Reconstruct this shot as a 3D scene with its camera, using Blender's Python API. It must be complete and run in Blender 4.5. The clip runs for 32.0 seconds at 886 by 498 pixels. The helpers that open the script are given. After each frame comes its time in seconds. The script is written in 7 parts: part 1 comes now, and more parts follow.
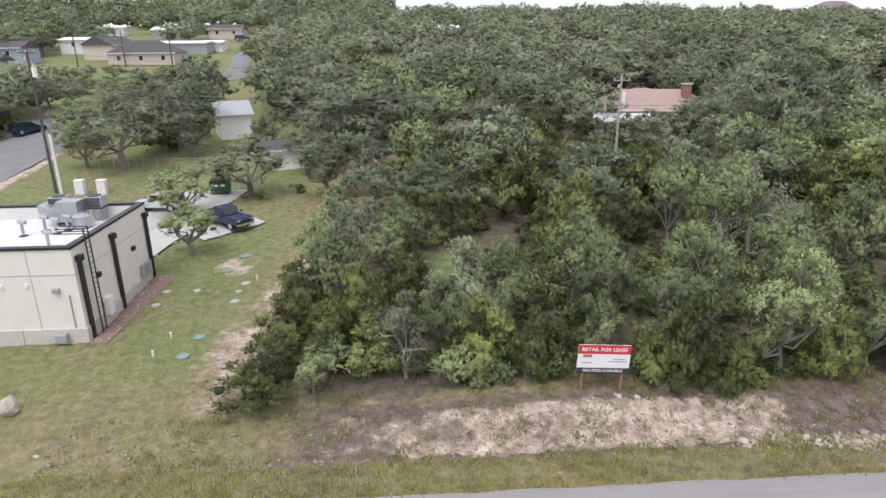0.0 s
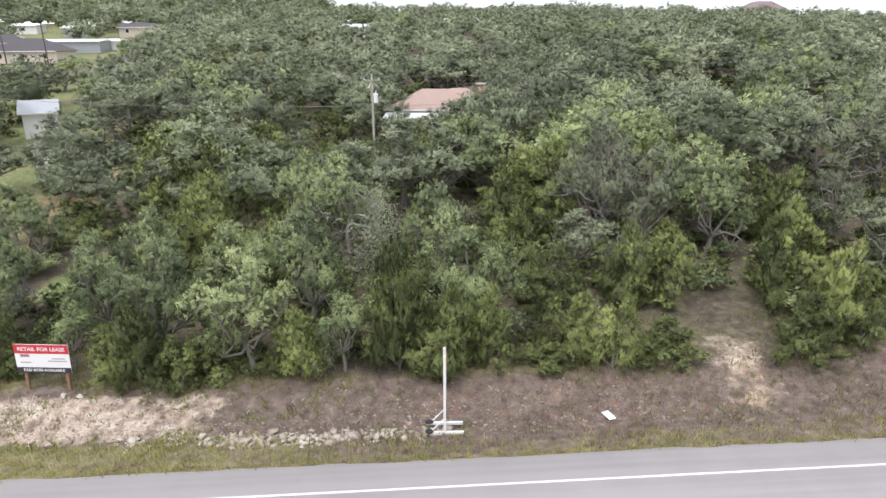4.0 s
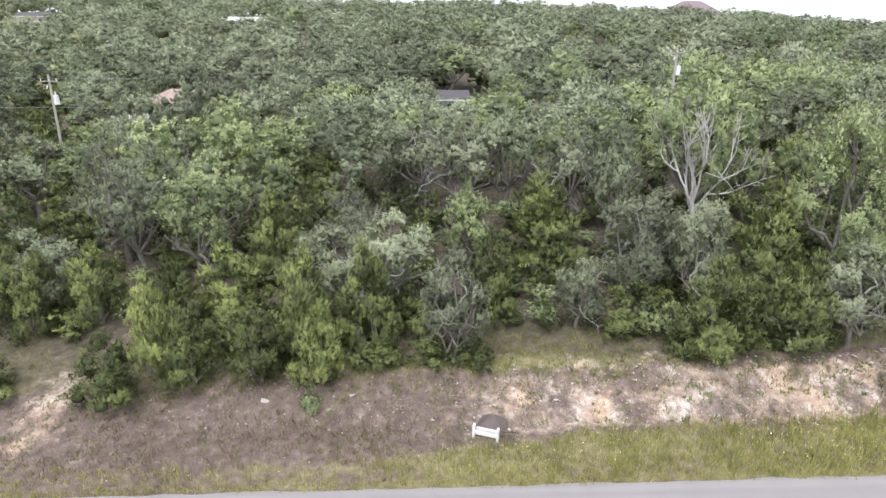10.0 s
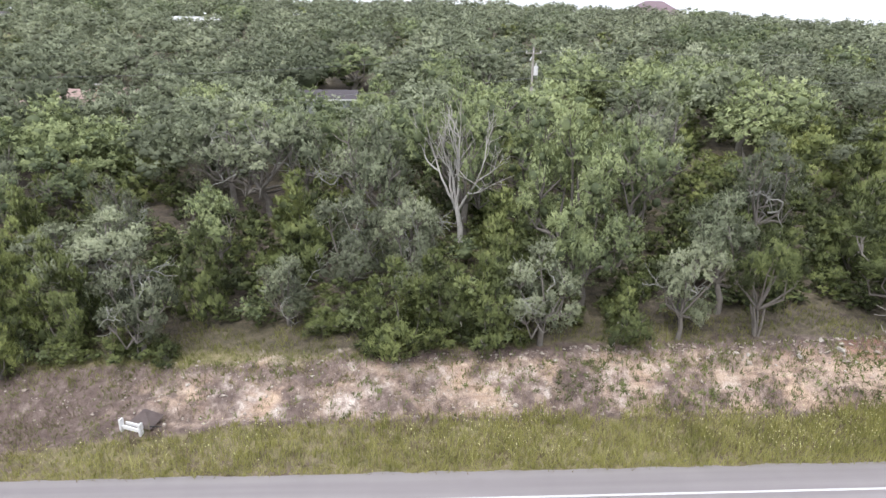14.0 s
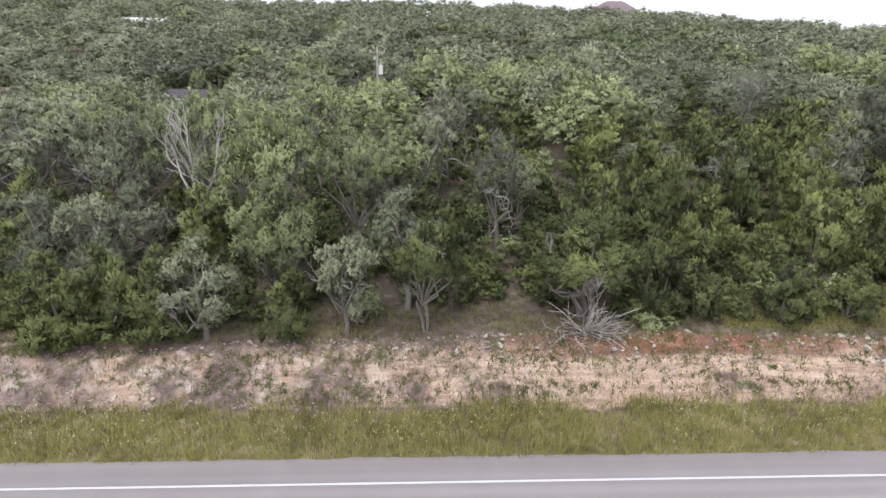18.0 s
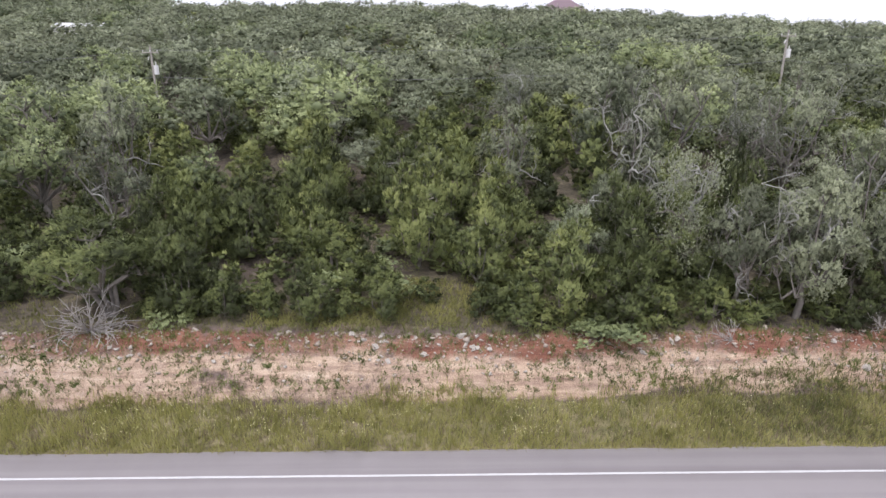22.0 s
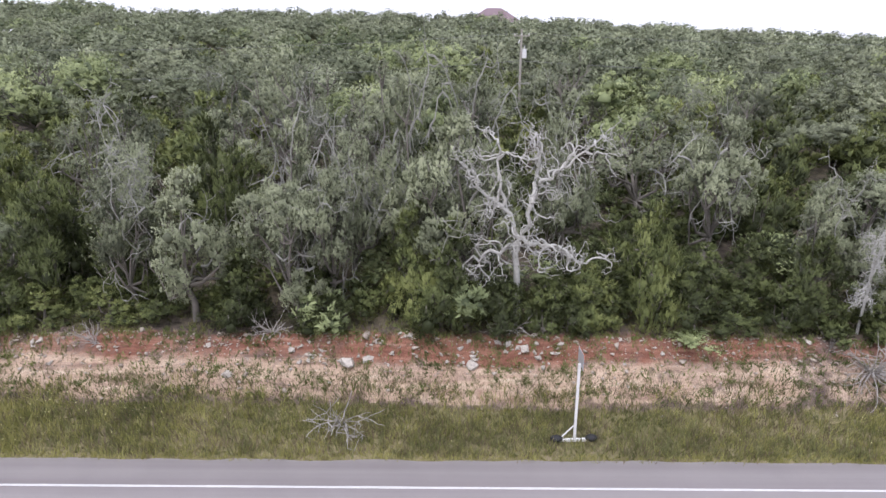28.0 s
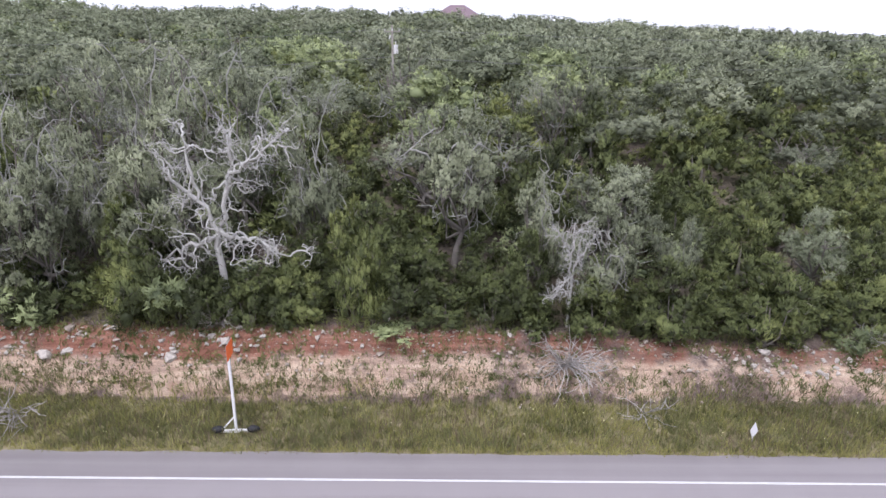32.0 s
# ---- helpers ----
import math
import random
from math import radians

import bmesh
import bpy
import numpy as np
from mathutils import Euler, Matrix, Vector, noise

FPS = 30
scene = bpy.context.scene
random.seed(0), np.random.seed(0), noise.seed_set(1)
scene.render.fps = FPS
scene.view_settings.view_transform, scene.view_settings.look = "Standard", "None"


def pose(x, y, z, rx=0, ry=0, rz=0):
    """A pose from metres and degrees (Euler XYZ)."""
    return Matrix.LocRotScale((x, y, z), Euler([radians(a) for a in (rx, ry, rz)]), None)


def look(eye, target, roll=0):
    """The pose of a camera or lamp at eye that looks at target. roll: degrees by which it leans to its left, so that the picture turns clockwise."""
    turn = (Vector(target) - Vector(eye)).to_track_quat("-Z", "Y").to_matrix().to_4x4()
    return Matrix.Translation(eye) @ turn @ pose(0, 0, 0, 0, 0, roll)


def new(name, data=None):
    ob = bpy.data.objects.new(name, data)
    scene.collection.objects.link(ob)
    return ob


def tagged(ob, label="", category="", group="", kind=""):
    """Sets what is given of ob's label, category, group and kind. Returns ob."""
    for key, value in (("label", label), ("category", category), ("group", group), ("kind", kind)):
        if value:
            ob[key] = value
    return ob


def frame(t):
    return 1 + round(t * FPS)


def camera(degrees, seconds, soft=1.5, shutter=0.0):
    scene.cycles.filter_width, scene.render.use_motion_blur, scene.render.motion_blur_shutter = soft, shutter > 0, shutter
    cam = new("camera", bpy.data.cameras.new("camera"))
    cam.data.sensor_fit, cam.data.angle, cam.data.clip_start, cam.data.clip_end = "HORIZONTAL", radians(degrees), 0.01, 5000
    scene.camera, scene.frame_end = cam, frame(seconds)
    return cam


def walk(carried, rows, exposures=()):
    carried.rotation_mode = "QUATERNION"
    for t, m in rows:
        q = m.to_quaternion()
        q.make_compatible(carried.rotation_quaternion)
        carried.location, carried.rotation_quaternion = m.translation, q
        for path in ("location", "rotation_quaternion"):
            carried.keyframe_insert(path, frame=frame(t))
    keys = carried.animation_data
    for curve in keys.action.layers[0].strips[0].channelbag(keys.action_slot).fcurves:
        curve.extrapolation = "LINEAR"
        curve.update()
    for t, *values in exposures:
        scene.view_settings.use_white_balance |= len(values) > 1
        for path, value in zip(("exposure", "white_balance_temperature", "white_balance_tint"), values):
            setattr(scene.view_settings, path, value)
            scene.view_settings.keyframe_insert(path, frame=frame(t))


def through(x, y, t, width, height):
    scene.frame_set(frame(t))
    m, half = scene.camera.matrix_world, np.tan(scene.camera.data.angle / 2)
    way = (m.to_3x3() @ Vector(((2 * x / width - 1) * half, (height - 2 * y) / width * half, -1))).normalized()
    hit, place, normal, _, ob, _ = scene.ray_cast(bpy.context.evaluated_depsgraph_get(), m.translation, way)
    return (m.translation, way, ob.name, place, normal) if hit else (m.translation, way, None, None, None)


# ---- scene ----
cam = camera(71.7, 32.0)
PATH = [
    (0, (0.004, 1.788, 16.335), (0.114, 3.681, 15.7), -0.5),
    (0.5, (1.979, 1.716, 16.182), (2.077, 3.61, 15.547), -0.6),
    (1, (4.219, 1.501, 16.03), (4.321, 3.396, 15.399), -0.5),
    (1.5, (6.975, 1.217, 15.867), (7.081, 3.113, 15.24), -0.4),
    (2, (10.22, 0.796, 15.885), (10.331, 2.692, 15.257), -0.3),
    (2.5, (14.013, 0.303, 15.91), (14.129, 2.198, 15.28), -0.4),
    (3, (18.327, -0.066, 15.899), (18.443, 1.828, 15.268), -0.5),
    (3.5, (22.47, -0.319, 15.958), (22.593, 1.574, 15.326), -0.6),
    (5.5, (39.992, 2.177, 17.185), (40.11, 4.061, 16.525), 0.8),
    (6, (44.184, 2.462, 17.207), (44.295, 4.347, 16.547), 0.7),
    (6.5, (47.079, 2.41, 17.061), (47.189, 4.296, 16.406), 0.7),
    (7, (49.171, 1.89, 16.934), (49.282, 3.778, 16.282), 0.6),
    (7.5, (51.01, 1.473, 17.04), (51.125, 3.36, 16.387), 0.8),
    (8, (52.784, 1.336, 17.091), (52.902, 3.223, 16.439), 0.8),
    (8.5, (54.545, 1.187, 17.203), (54.663, 3.073, 16.548), 0.8),
    (9, (56.396, 1.028, 17.352), (56.514, 2.912, 16.693), 0.8),
    (9.5, (58.829, 0.838, 17.419), (58.944, 2.723, 16.76), 0.8),
    (10, (61.569, 0.586, 17.516), (61.676, 2.471, 16.856), 0.7),
    (10.5, (64.117, 0.31, 17.601), (64.221, 2.194, 16.939), 0.5),
    (11, (66.312, 0.094, 17.566), (66.413, 1.979, 16.907), 0.4),
    (11.5, (68.064, -0.089, 17.638), (68.167, 1.796, 16.978), 0.5),
    (12, (69.663, -0.197, 17.682), (69.768, 1.688, 17.021), 0.6),
    (12.5, (71.251, -0.259, 17.708), (71.353, 1.625, 17.046), 0.6),
    (13, (73.314, -0.426, 17.802), (73.41, 1.457, 17.138), 0.5),
    (13.5, (75.556, -0.504, 17.745), (75.656, 1.38, 17.083), 0.7),
    (14, (77.943, -0.664, 17.773), (78.043, 1.221, 17.112), 0.8),
    (14.5, (80.316, -0.852, 17.751), (80.41, 1.034, 17.092), 0.6),
    (16.5, (88.073, -1.33, 17.693), (88.168, 0.556, 17.035), 0.7),
    (17, (90.488, -1.474, 17.735), (90.575, 0.412, 17.077), 0.7),
    (17.5, (93.297, -1.601, 17.765), (93.379, 0.286, 17.107), 0.7),
    (18, (96.383, -1.746, 17.79), (96.462, 0.141, 17.132), 0.7),
    (18.5, (99.521, -1.846, 17.868), (99.592, 0.041, 17.208), 0.5),
    (19, (102.598, -1.964, 17.869), (102.652, -0.077, 17.209), 0.2),
    (19.5, (105.32, -2.01, 17.907), (105.367, -0.123, 17.244), 0.1),
    (20, (107.942, -2.13, 17.777), (107.999, -0.241, 17.122), 0.2),
    (20.5, (111.702, -2.164, 17.804), (111.744, -0.277, 17.144), -0.0),
    (21, (115.898, -2.197, 17.743), (115.932, -0.309, 17.084), -0.0),
    (21.5, (120.269, -2.147, 17.583), (120.302, -0.257, 16.928), 0.0),
    (22, (123.943, -1.944, 17.469), (123.966, -0.054, 16.816), -0.1),
    (22.5, (126.47, -1.505, 17.291), (126.484, 0.386, 16.639), -0.2),
    (23, (127.539, -1.069, 17.185), (127.564, 0.823, 16.539), -0.1),
    (23.5, (128.874, -0.755, 17.258), (128.901, 1.137, 16.61), -0.0),
    (24, (131.206, -0.659, 17.179), (131.226, 1.233, 16.532), -0.1),
    (24.5, (134.144, -0.555, 17.023), (134.158, 1.338, 16.38), -0.1),
    (25, (137.787, -0.361, 16.663), (137.795, 1.536, 16.03), -0.3),
    (25.5, (141.991, -0.267, 16.339), (141.988, 1.633, 15.712), -0.4),
    (26, (146.401, 0.03, 16.174), (146.393, 1.928, 15.544), -0.4),
    (26.5, (150.209, 0.184, 15.765), (150.211, 2.088, 15.151), -0.1),
    (28.5, (159.87, -0.3, 16.15), (159.85, 1.6, 15.525), 0.1),
    (29, (163.775, -0.169, 16.112), (163.756, 1.729, 15.482), 0.1),
    (29.5, (165.805, -0.148, 16.042), (165.79, 1.75, 15.411), 0.2),
    (30, (166.969, -0.227, 15.993), (166.944, 1.672, 15.366), 0.0),
    (30.5, (167.841, -0.243, 15.981), (167.815, 1.657, 15.355), 0.0),
    (31, (169.027, -0.242, 15.951), (169.006, 1.657, 15.325), 0.1),
    (31.5, (170.347, -0.245, 15.927), (170.328, 1.654, 15.3), 0.1),
    (32, (171.509, -0.282, 15.922), (171.49, 1.617, 15.295), 0.1),
]
walk(cam, [(t, look(eye, goal, roll)) for t, eye, goal, roll in PATH],
     [(0, 0.0, 6200, 11), (3, 0.07, 6200, 11), (5.5, 0.64, 6200, 9), (8.5, 0.62, 6110, 10), (11, 0.43, 6080, 11), (14, 0.27, 6080, 13), (17, 0.1, 6130, 15), (20, 0.03, 6130, 17), (23, 0.0, 6080, 18), (28, 0.04, 5980, 19), (32, 0.08, 5860, 21)])

# ---- light: bright overcast sky, broad weak sun ----
world = bpy.data.worlds.new("overcast_sky")
scene.world = world
world.use_nodes = True
wn, wl = world.node_tree.nodes, world.node_tree.links
sky = wn.new("ShaderNodeTexSky")
sky.sky_type, sky.sun_disc, sky.sun_elevation, sky.sun_rotation = "NISHITA", False, radians(58), radians(200)
dull = wn.new("ShaderNodeHueSaturation")
dull.inputs["Saturation"].default_value, dull.inputs["Value"].default_value = 0.25, 0.09
wl.new(sky.outputs[0], dull.inputs["Color"])
cloud = wn.new("ShaderNodeMix")
cloud.data_type, cloud.inputs[0].default_value = "RGBA", 0.82
wl.new(dull.outputs[0], cloud.inputs[6])
cloud.inputs[7].default_value = (0.99, 1.0, 1.06, 1)
wl.new(cloud.outputs[2], wn["Background"].inputs[0])
wn["Background"].inputs[1].default_value = 1.3
sun = new("sun", bpy.data.lights.new("sun", "SUN"))
sun.data.energy, sun.data.angle, sun.data.color = 2.3, radians(30), (1.0, 0.97, 0.92)
sun.matrix_world = look((0, 0, 0), (0.22, 0.42, -1.0))
scene.view_settings.exposure = 0.0


# ---- materials ----
def material(name, rough=0.85, metal=0.0):
    m = bpy.data.materials.new(name)
    m.use_nodes = True
    b = m.node_tree.nodes["Principled BSDF"]
    b.inputs["Roughness"].default_value, b.inputs["Metallic"].default_value = rough, metal
    return m, m.node_tree.nodes, m.node_tree.links, b


def ramp(n, stops):
    r = n.new("ShaderNodeValToRGB")
    while len(r.color_ramp.elements) < len(stops):
        r.color_ramp.elements.new(0.5)
    for e, (p, c) in zip(r.color_ramp.elements, stops):
        e.position, e.color = p, (*c, 1)
    return r


def grain(n, l, scale, detail=5.0, kind="Object", rough=0.6):
    co = n.new("ShaderNodeTexCoord")
    t = n.new("ShaderNodeTexNoise")
    t.inputs["Scale"].default_value, t.inputs["Detail"].default_value, t.inputs["Roughness"].default_value = scale, detail, rough
    l.new(co.outputs[kind], t.inputs["Vector"])
    return t


def relief(n, l, b, height, strength, distance):
    bp = n.new("ShaderNodeBump")
    bp.inputs["Strength"].default_value, bp.inputs["Distance"].default_value = strength, distance
    l.new(height, bp.inputs["Height"])
    l.new(bp.outputs[0], b.inputs["Normal"])


def plain(name, colour, rough=0.7, metal=0.0, vary=0.18, scale=3.0, bump=0.15, depth=0.01):
    """Paint, metal, stone or plastic with two scales of wear."""
    m, n, l, b = material(name, rough, metal)
    a, c = grain(n, l, scale), grain(n, l, scale * 9, 3.0)
    mix = n.new("ShaderNodeMath")
    mix.operation = "MULTIPLY_ADD"
    mix.inputs[1].default_value = 0.45
    l.new(c.outputs[0], mix.inputs[0])
    half = n.new("ShaderNodeMath")
    half.operation, half.inputs[1].default_value = "MULTIPLY", 0.55
    l.new(a.outputs[0], half.inputs[0])
    l.new(half.outputs[0], mix.inputs[2])
    r = ramp(n, [(0.3, [v * (1 - vary) for v in colour]), (0.7, [min(1, v * (1 + vary)) for v in colour])])
    l.new(mix.outputs[0], r.inputs[0])
    l.new(r.outputs[0], b.inputs["Base Color"])
    if bump:
        relief(n, l, b, mix.outputs[0], bump, depth)
    return m


def foliage(name, dark, mid, light, through=0.18, patch=0.35, leafwise=0.09):
    """Leaves: tone varies leaf by leaf, patch by patch and tree by tree."""
    m, n, l, b = material(name, 0.62)
    geo, info = n.new("ShaderNodeNewGeometry"), n.new("ShaderNodeObjectInfo")
    pos = n.new("ShaderNodeTexNoise")
    pos.inputs["Scale"].default_value, pos.inputs["Detail"].default_value = patch, 3.0
    l.new(geo.outputs["Position"], pos.inputs["Vector"])
    s1 = n.new("ShaderNodeMath")
    s1.operation, s1.inputs[1].default_value = "MULTIPLY_ADD", leafwise
    l.new(geo.outputs["Random Per Island"], s1.inputs[0])
    s2 = n.new("ShaderNodeMath")
    s2.operation, s2.inputs[1].default_value = "MULTIPLY_ADD", 0.42
    l.new(info.outputs["Random"], s2.inputs[0])
    s3 = n.new("ShaderNodeMath")
    s3.operation, s3.inputs[1].default_value, s3.inputs[2].default_value = "MULTIPLY_ADD", 1.0, -0.36
    l.new(pos.outputs[0], s3.inputs[0])
    # per-leaf tone; in crowns it also carries painted light tips and dark insides
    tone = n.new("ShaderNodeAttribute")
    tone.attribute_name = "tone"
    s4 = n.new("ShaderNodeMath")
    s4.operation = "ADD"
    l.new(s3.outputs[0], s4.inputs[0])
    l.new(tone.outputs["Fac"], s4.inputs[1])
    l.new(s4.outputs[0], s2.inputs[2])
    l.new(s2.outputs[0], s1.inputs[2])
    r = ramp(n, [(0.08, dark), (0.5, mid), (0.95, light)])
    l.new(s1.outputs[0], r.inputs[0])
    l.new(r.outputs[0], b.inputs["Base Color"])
    b.inputs["Specular IOR Level"].default_value = 0.25
    tr = n.new("ShaderNodeBsdfTranslucent")
    l.new(r.outputs[0], tr.inputs[0])
    mx = n.new("ShaderNodeMixShader")
    mx.inputs[0].default_value = through
    l.new(b.outputs[0], mx.inputs[1])
    l.new(tr.outputs[0], mx.inputs[2])
    l.new(mx.outputs[0], n["Material Output"].inputs[0])
    return m


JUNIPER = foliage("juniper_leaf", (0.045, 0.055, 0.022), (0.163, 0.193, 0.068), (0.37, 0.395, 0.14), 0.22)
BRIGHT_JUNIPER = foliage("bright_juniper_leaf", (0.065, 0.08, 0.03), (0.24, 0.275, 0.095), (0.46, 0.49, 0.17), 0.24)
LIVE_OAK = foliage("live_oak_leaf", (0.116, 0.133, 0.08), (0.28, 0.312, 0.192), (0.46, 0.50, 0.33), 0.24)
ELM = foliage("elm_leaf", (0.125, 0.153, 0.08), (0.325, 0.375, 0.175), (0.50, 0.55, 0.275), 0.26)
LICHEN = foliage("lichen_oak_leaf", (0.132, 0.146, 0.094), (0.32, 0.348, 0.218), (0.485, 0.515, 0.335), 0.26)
GRASS = foliage("grass_blade", (0.17, 0.18, 0.06), (0.385, 0.37, 0.13), (0.60, 0.56, 0.26), 0.35, 0.6)
DRY = foliage("dry_grass", (0.19, 0.15, 0.095), (0.33, 0.27, 0.165), (0.48, 0.41, 0.27), 0.3, 0.5)
FLOWER = plain("yellow_flower", (0.74, 0.70, 0.36), 0.7)
BARK = plain("grey_bark", (0.20, 0.18, 0.155), 0.9, vary=0.4, scale=4, bump=0.6, depth=0.03)
PALE_BARK = plain("lichen_bark", (0.33, 0.325, 0.29), 0.9, vary=0.35, scale=5, bump=0.5, depth=0.02)
LICHEN_LIMB = plain("white_lichen_bark", (0.47, 0.46, 0.425), 0.9, vary=0.25, scale=5, bump=0.5, depth=0.02)
DEAD_WOOD = plain("weathered_dead_wood", (0.48, 0.455, 0.415), 0.9, vary=0.3, scale=5, bump=0.5, depth=0.02)


# ---- mesh helpers ----
def quick(name, verts, faces, mats, smooth=False, normals=None):
    """A mesh from arrays of vertices and of equal-sided faces."""
    me = bpy.data.meshes.new(name)
    verts, faces = np.asarray(verts, np.float32), np.asarray(faces, np.int32)
    k = faces.shape[1]
    me.vertices.add(len(verts))
    me.vertices.foreach_set("co", verts.ravel())
    me.loops.add(faces.size)
    me.loops.foreach_set("vertex_index", faces.ravel())
    me.polygons.add(len(faces))
    me.polygons.foreach_set("loop_start", np.arange(0, faces.size, k, dtype=np.int32))
    for m in mats if isinstance(mats, (list, tuple)) else [mats]:
        me.materials.append(m)
    if smooth or normals is not None:
        me.polygons.foreach_set("use_smooth", np.ones(len(faces), bool))
    me.update(calc_edges=True)
    if normals is not None:
        me.normals_split_custom_set_from_vertices(np.asarray(normals, np.float32))
    return me


def join(pieces):
    """Several (verts, faces) into one."""
    base, vs, fs = 0, [], []
    for v, f in pieces:
        vs.append(v)
        fs.append(f + base)
        base += len(v)
    return np.concatenate(vs), np.concatenate(fs)


def lattice(ix, iy, seed):
    h = np.sin(ix * 127.1 + iy * 311.7 + seed * 74.7) * 43758.5453
    return h - np.floor(h)


def patchy(x, y, size, seed=0, octaves=3):
    """Smooth noise of 0 to 1 over the plan."""
    out, amp, total = 0, 1.0, 0.0
    for o in range(octaves):
        u, v = np.asarray(x) / size, np.asarray(y) / size
        iu, iv = np.floor(u), np.floor(v)
        fu, fv = u - iu, v - iv
        fu, fv = fu * fu * (3 - 2 * fu), fv * fv * (3 - 2 * fv)
        a = lattice(iu, iv, seed + o) * (1 - fu) + lattice(iu + 1, iv, seed + o) * fu
        b = lattice(iu, iv + 1, seed + o) * (1 - fu) + lattice(iu + 1, iv + 1, seed + o) * fu
        out, total = out + amp * (a * (1 - fv) + b * fv), total + amp
        amp, size = amp * 0.5, size * 0.47
    return out / total


# height of the land: road level, verge, cut bank, wooded slope, ridge
def ground(x, y):
    x, y = np.asarray(x, float), np.asarray(y, float)
    verge = np.interp(x, (-30, 10, 28, 36, 52, 65, 112, 150, 162, 190), (-.8, -.5, -.8, -.9, 0, .2, .15, .25, 0, -.1))
    bank = np.interp(x, (-30, 0, 8, 28, 40, 54, 74, 92, 105, 125, 150, 177, 187, 230), (-.9, -.3, .2, -.2, .2, 1, 1.7, 2.1, 2.6, 2.4, 2.6, 2.3, 1.6, 1.5))
    near = np.interp(x, (-15, 23, 70, 92, 165, 230), (0, 1.2, 4, 4.2, 5.2, 4))
    poles = np.interp(x, (-15, 23, 92, 165, 230), (1.5, 3, 5.8, 7.8, 7))
    ridge = np.interp(x, (20, 110, 172, 256, 337, 450), (24, 24, 22.5, 17.5, 12, 7))
    foot = np.interp(x, (40, 70, 130), (24.4, 25, 24.8))
    top = np.interp(x, (40, 90, 130), (27.6, 28, 27.2))
    z = np.zeros_like(y + x)
    for (y0, z0), (y1, z1) in zip(((21, -.04), (foot, verge), (top, bank), (48, near), (72, poles), (260, ridge)),
                                  ((foot, verge), (top, bank), (48, near), (72, poles), (260, ridge), (1500, ridge - 12))):
        k = np.clip((y - y0) / (y1 - y0), 0, 1)
        z = np.where(y >= y0, z0 + (z1 - z0) * k, z)
    return z


# ---- the land ----
def smooth_step(a, b, v):
    k = np.clip((v - a) / (b - a), 0, 1)
    return k * k * (3 - 2 * k)


def soil(x, y):
    """Shares of grass, pale rock and red earth over the plan."""
    n1, n2, n3 = patchy(x, y, 5.0, 3), patchy(x, y, 1.6, 9), patchy(x, y, 14.0, 21)
    wob = (n1 - 0.5) * 1.6
    foot = np.interp(x, (-6, 20, 26, 58, 70, 120, 135, 150), (24.0, 23.7, 22.9, 22.9, 24.3, 24.5, 24.9, 24.9))
    top = np.interp(x, (40, 90, 130), (27.0, 27.9, 27.3))
    lawn = smooth_step(-2, -9, x + wob * 2)
    verge = smooth_step(foot + 0.5, foot - 0.4, y + wob * 0.5)
    grass = verge * np.interp(x, (20, 30, 48, 60, 75), (0.6, 0.35, 0.35, 0.5, 0.75)) * (0.4 + 0.9 * n1)
    grass = np.where(y < 20, 0.45 + 0.5 * n1, grass)
    floor_ = smooth_step(top, top + 1.2, y)
    grass = np.maximum(grass, floor_ * (0.1 + 0.7 * n1))
    grass = np.maximum(grass, lawn * np.clip(0.35 + 0.8 * n1, 0, 1))
    cut = smooth_step(foot - 0.2, foot + 0.5, y + wob * 0.4) * smooth_step(top + 0.5, top - 0.3, y + wob * 0.3)
    strength = np.interp(x, (-12, -6, 0, 18, 24, 40, 44, 50, 58, 64, 68, 95, 130, 150), (0, 0.32, 0.5, 0.56, 0.4, 0.1, 0.5, -0.1, -0.2, 0.2, 0.5, 0.55, 0.95, 0.75))
    pale = cut * np.clip(strength * (0.45 + 0.9 * n2) + (n1 - 0.5) * np.interp(x, (25, 45), (1.7, 0.6)), 0, 1)
    pale = pale * np.where(x < 32, np.clip(0.2 + 1.5 * patchy(x, y, 0.9, 57), 0, 1.15), 1.0)
    track = np.exp(-((x - 44 - (y - 27) * 0.15) / 2.0) ** 2) * smooth_step(34, 26, y) * smooth_step(23.5, 25, y)
    pale = np.maximum(pale, track * (0.22 + 0.7 * n2))
    sand = np.exp(-((x + 8.9 - (y - 36) * 0.12) / 2.9) ** 2) * smooth_step(26, 29, y) * smooth_step(52, 46, y)
    shoulder = np.exp(-((x + 46.0) / 1.3) ** 2) * smooth_step(42, 46, y) * smooth_step(90, 82, y)
    pale = np.maximum(pale, shoulder * (0.3 + n1))
    pale = np.maximum(pale, sand * 1.35 * n1)
    shelf = smooth_step(66, 70, x) * smooth_step(80, 74, x) * smooth_step(30, 27.5, y) * smooth_step(24.6, 25.2, y)
    pale = np.maximum(pale, shelf * (0.1 + n2 * 0.8))
    red = smooth_step(84, 112, x) * smooth_step(top - 1.3, top - 0.5, y + wob * 0.5) * smooth_step(top + 0.9, top - 0.1, y) * (0.15 + 0.75 * n1 + 0.35 * (n2 - 0.5))
    red = np.maximum(red, np.interp(x, (40, 48), (0.22, 0.1)) * smooth_step(22, 28, x) * smooth_step(64, 56, x) * smooth_step(foot - 0.6, foot + 0.6, y) * smooth_step(top + 0.8, top - 0.4, y))
    red = np.maximum(red, cut * smooth_step(95, 125, x) * np.interp(x, (95, 145, 160), (0.08, 0.12, 0.16)) * (0.4 + 1.2 * n1))
    patch = np.exp(-((x + 13.4) / 2.0) ** 2 - ((y - 47.5) / 2.2) ** 2)
    pale = np.maximum(pale, patch * 1.1 * n2)
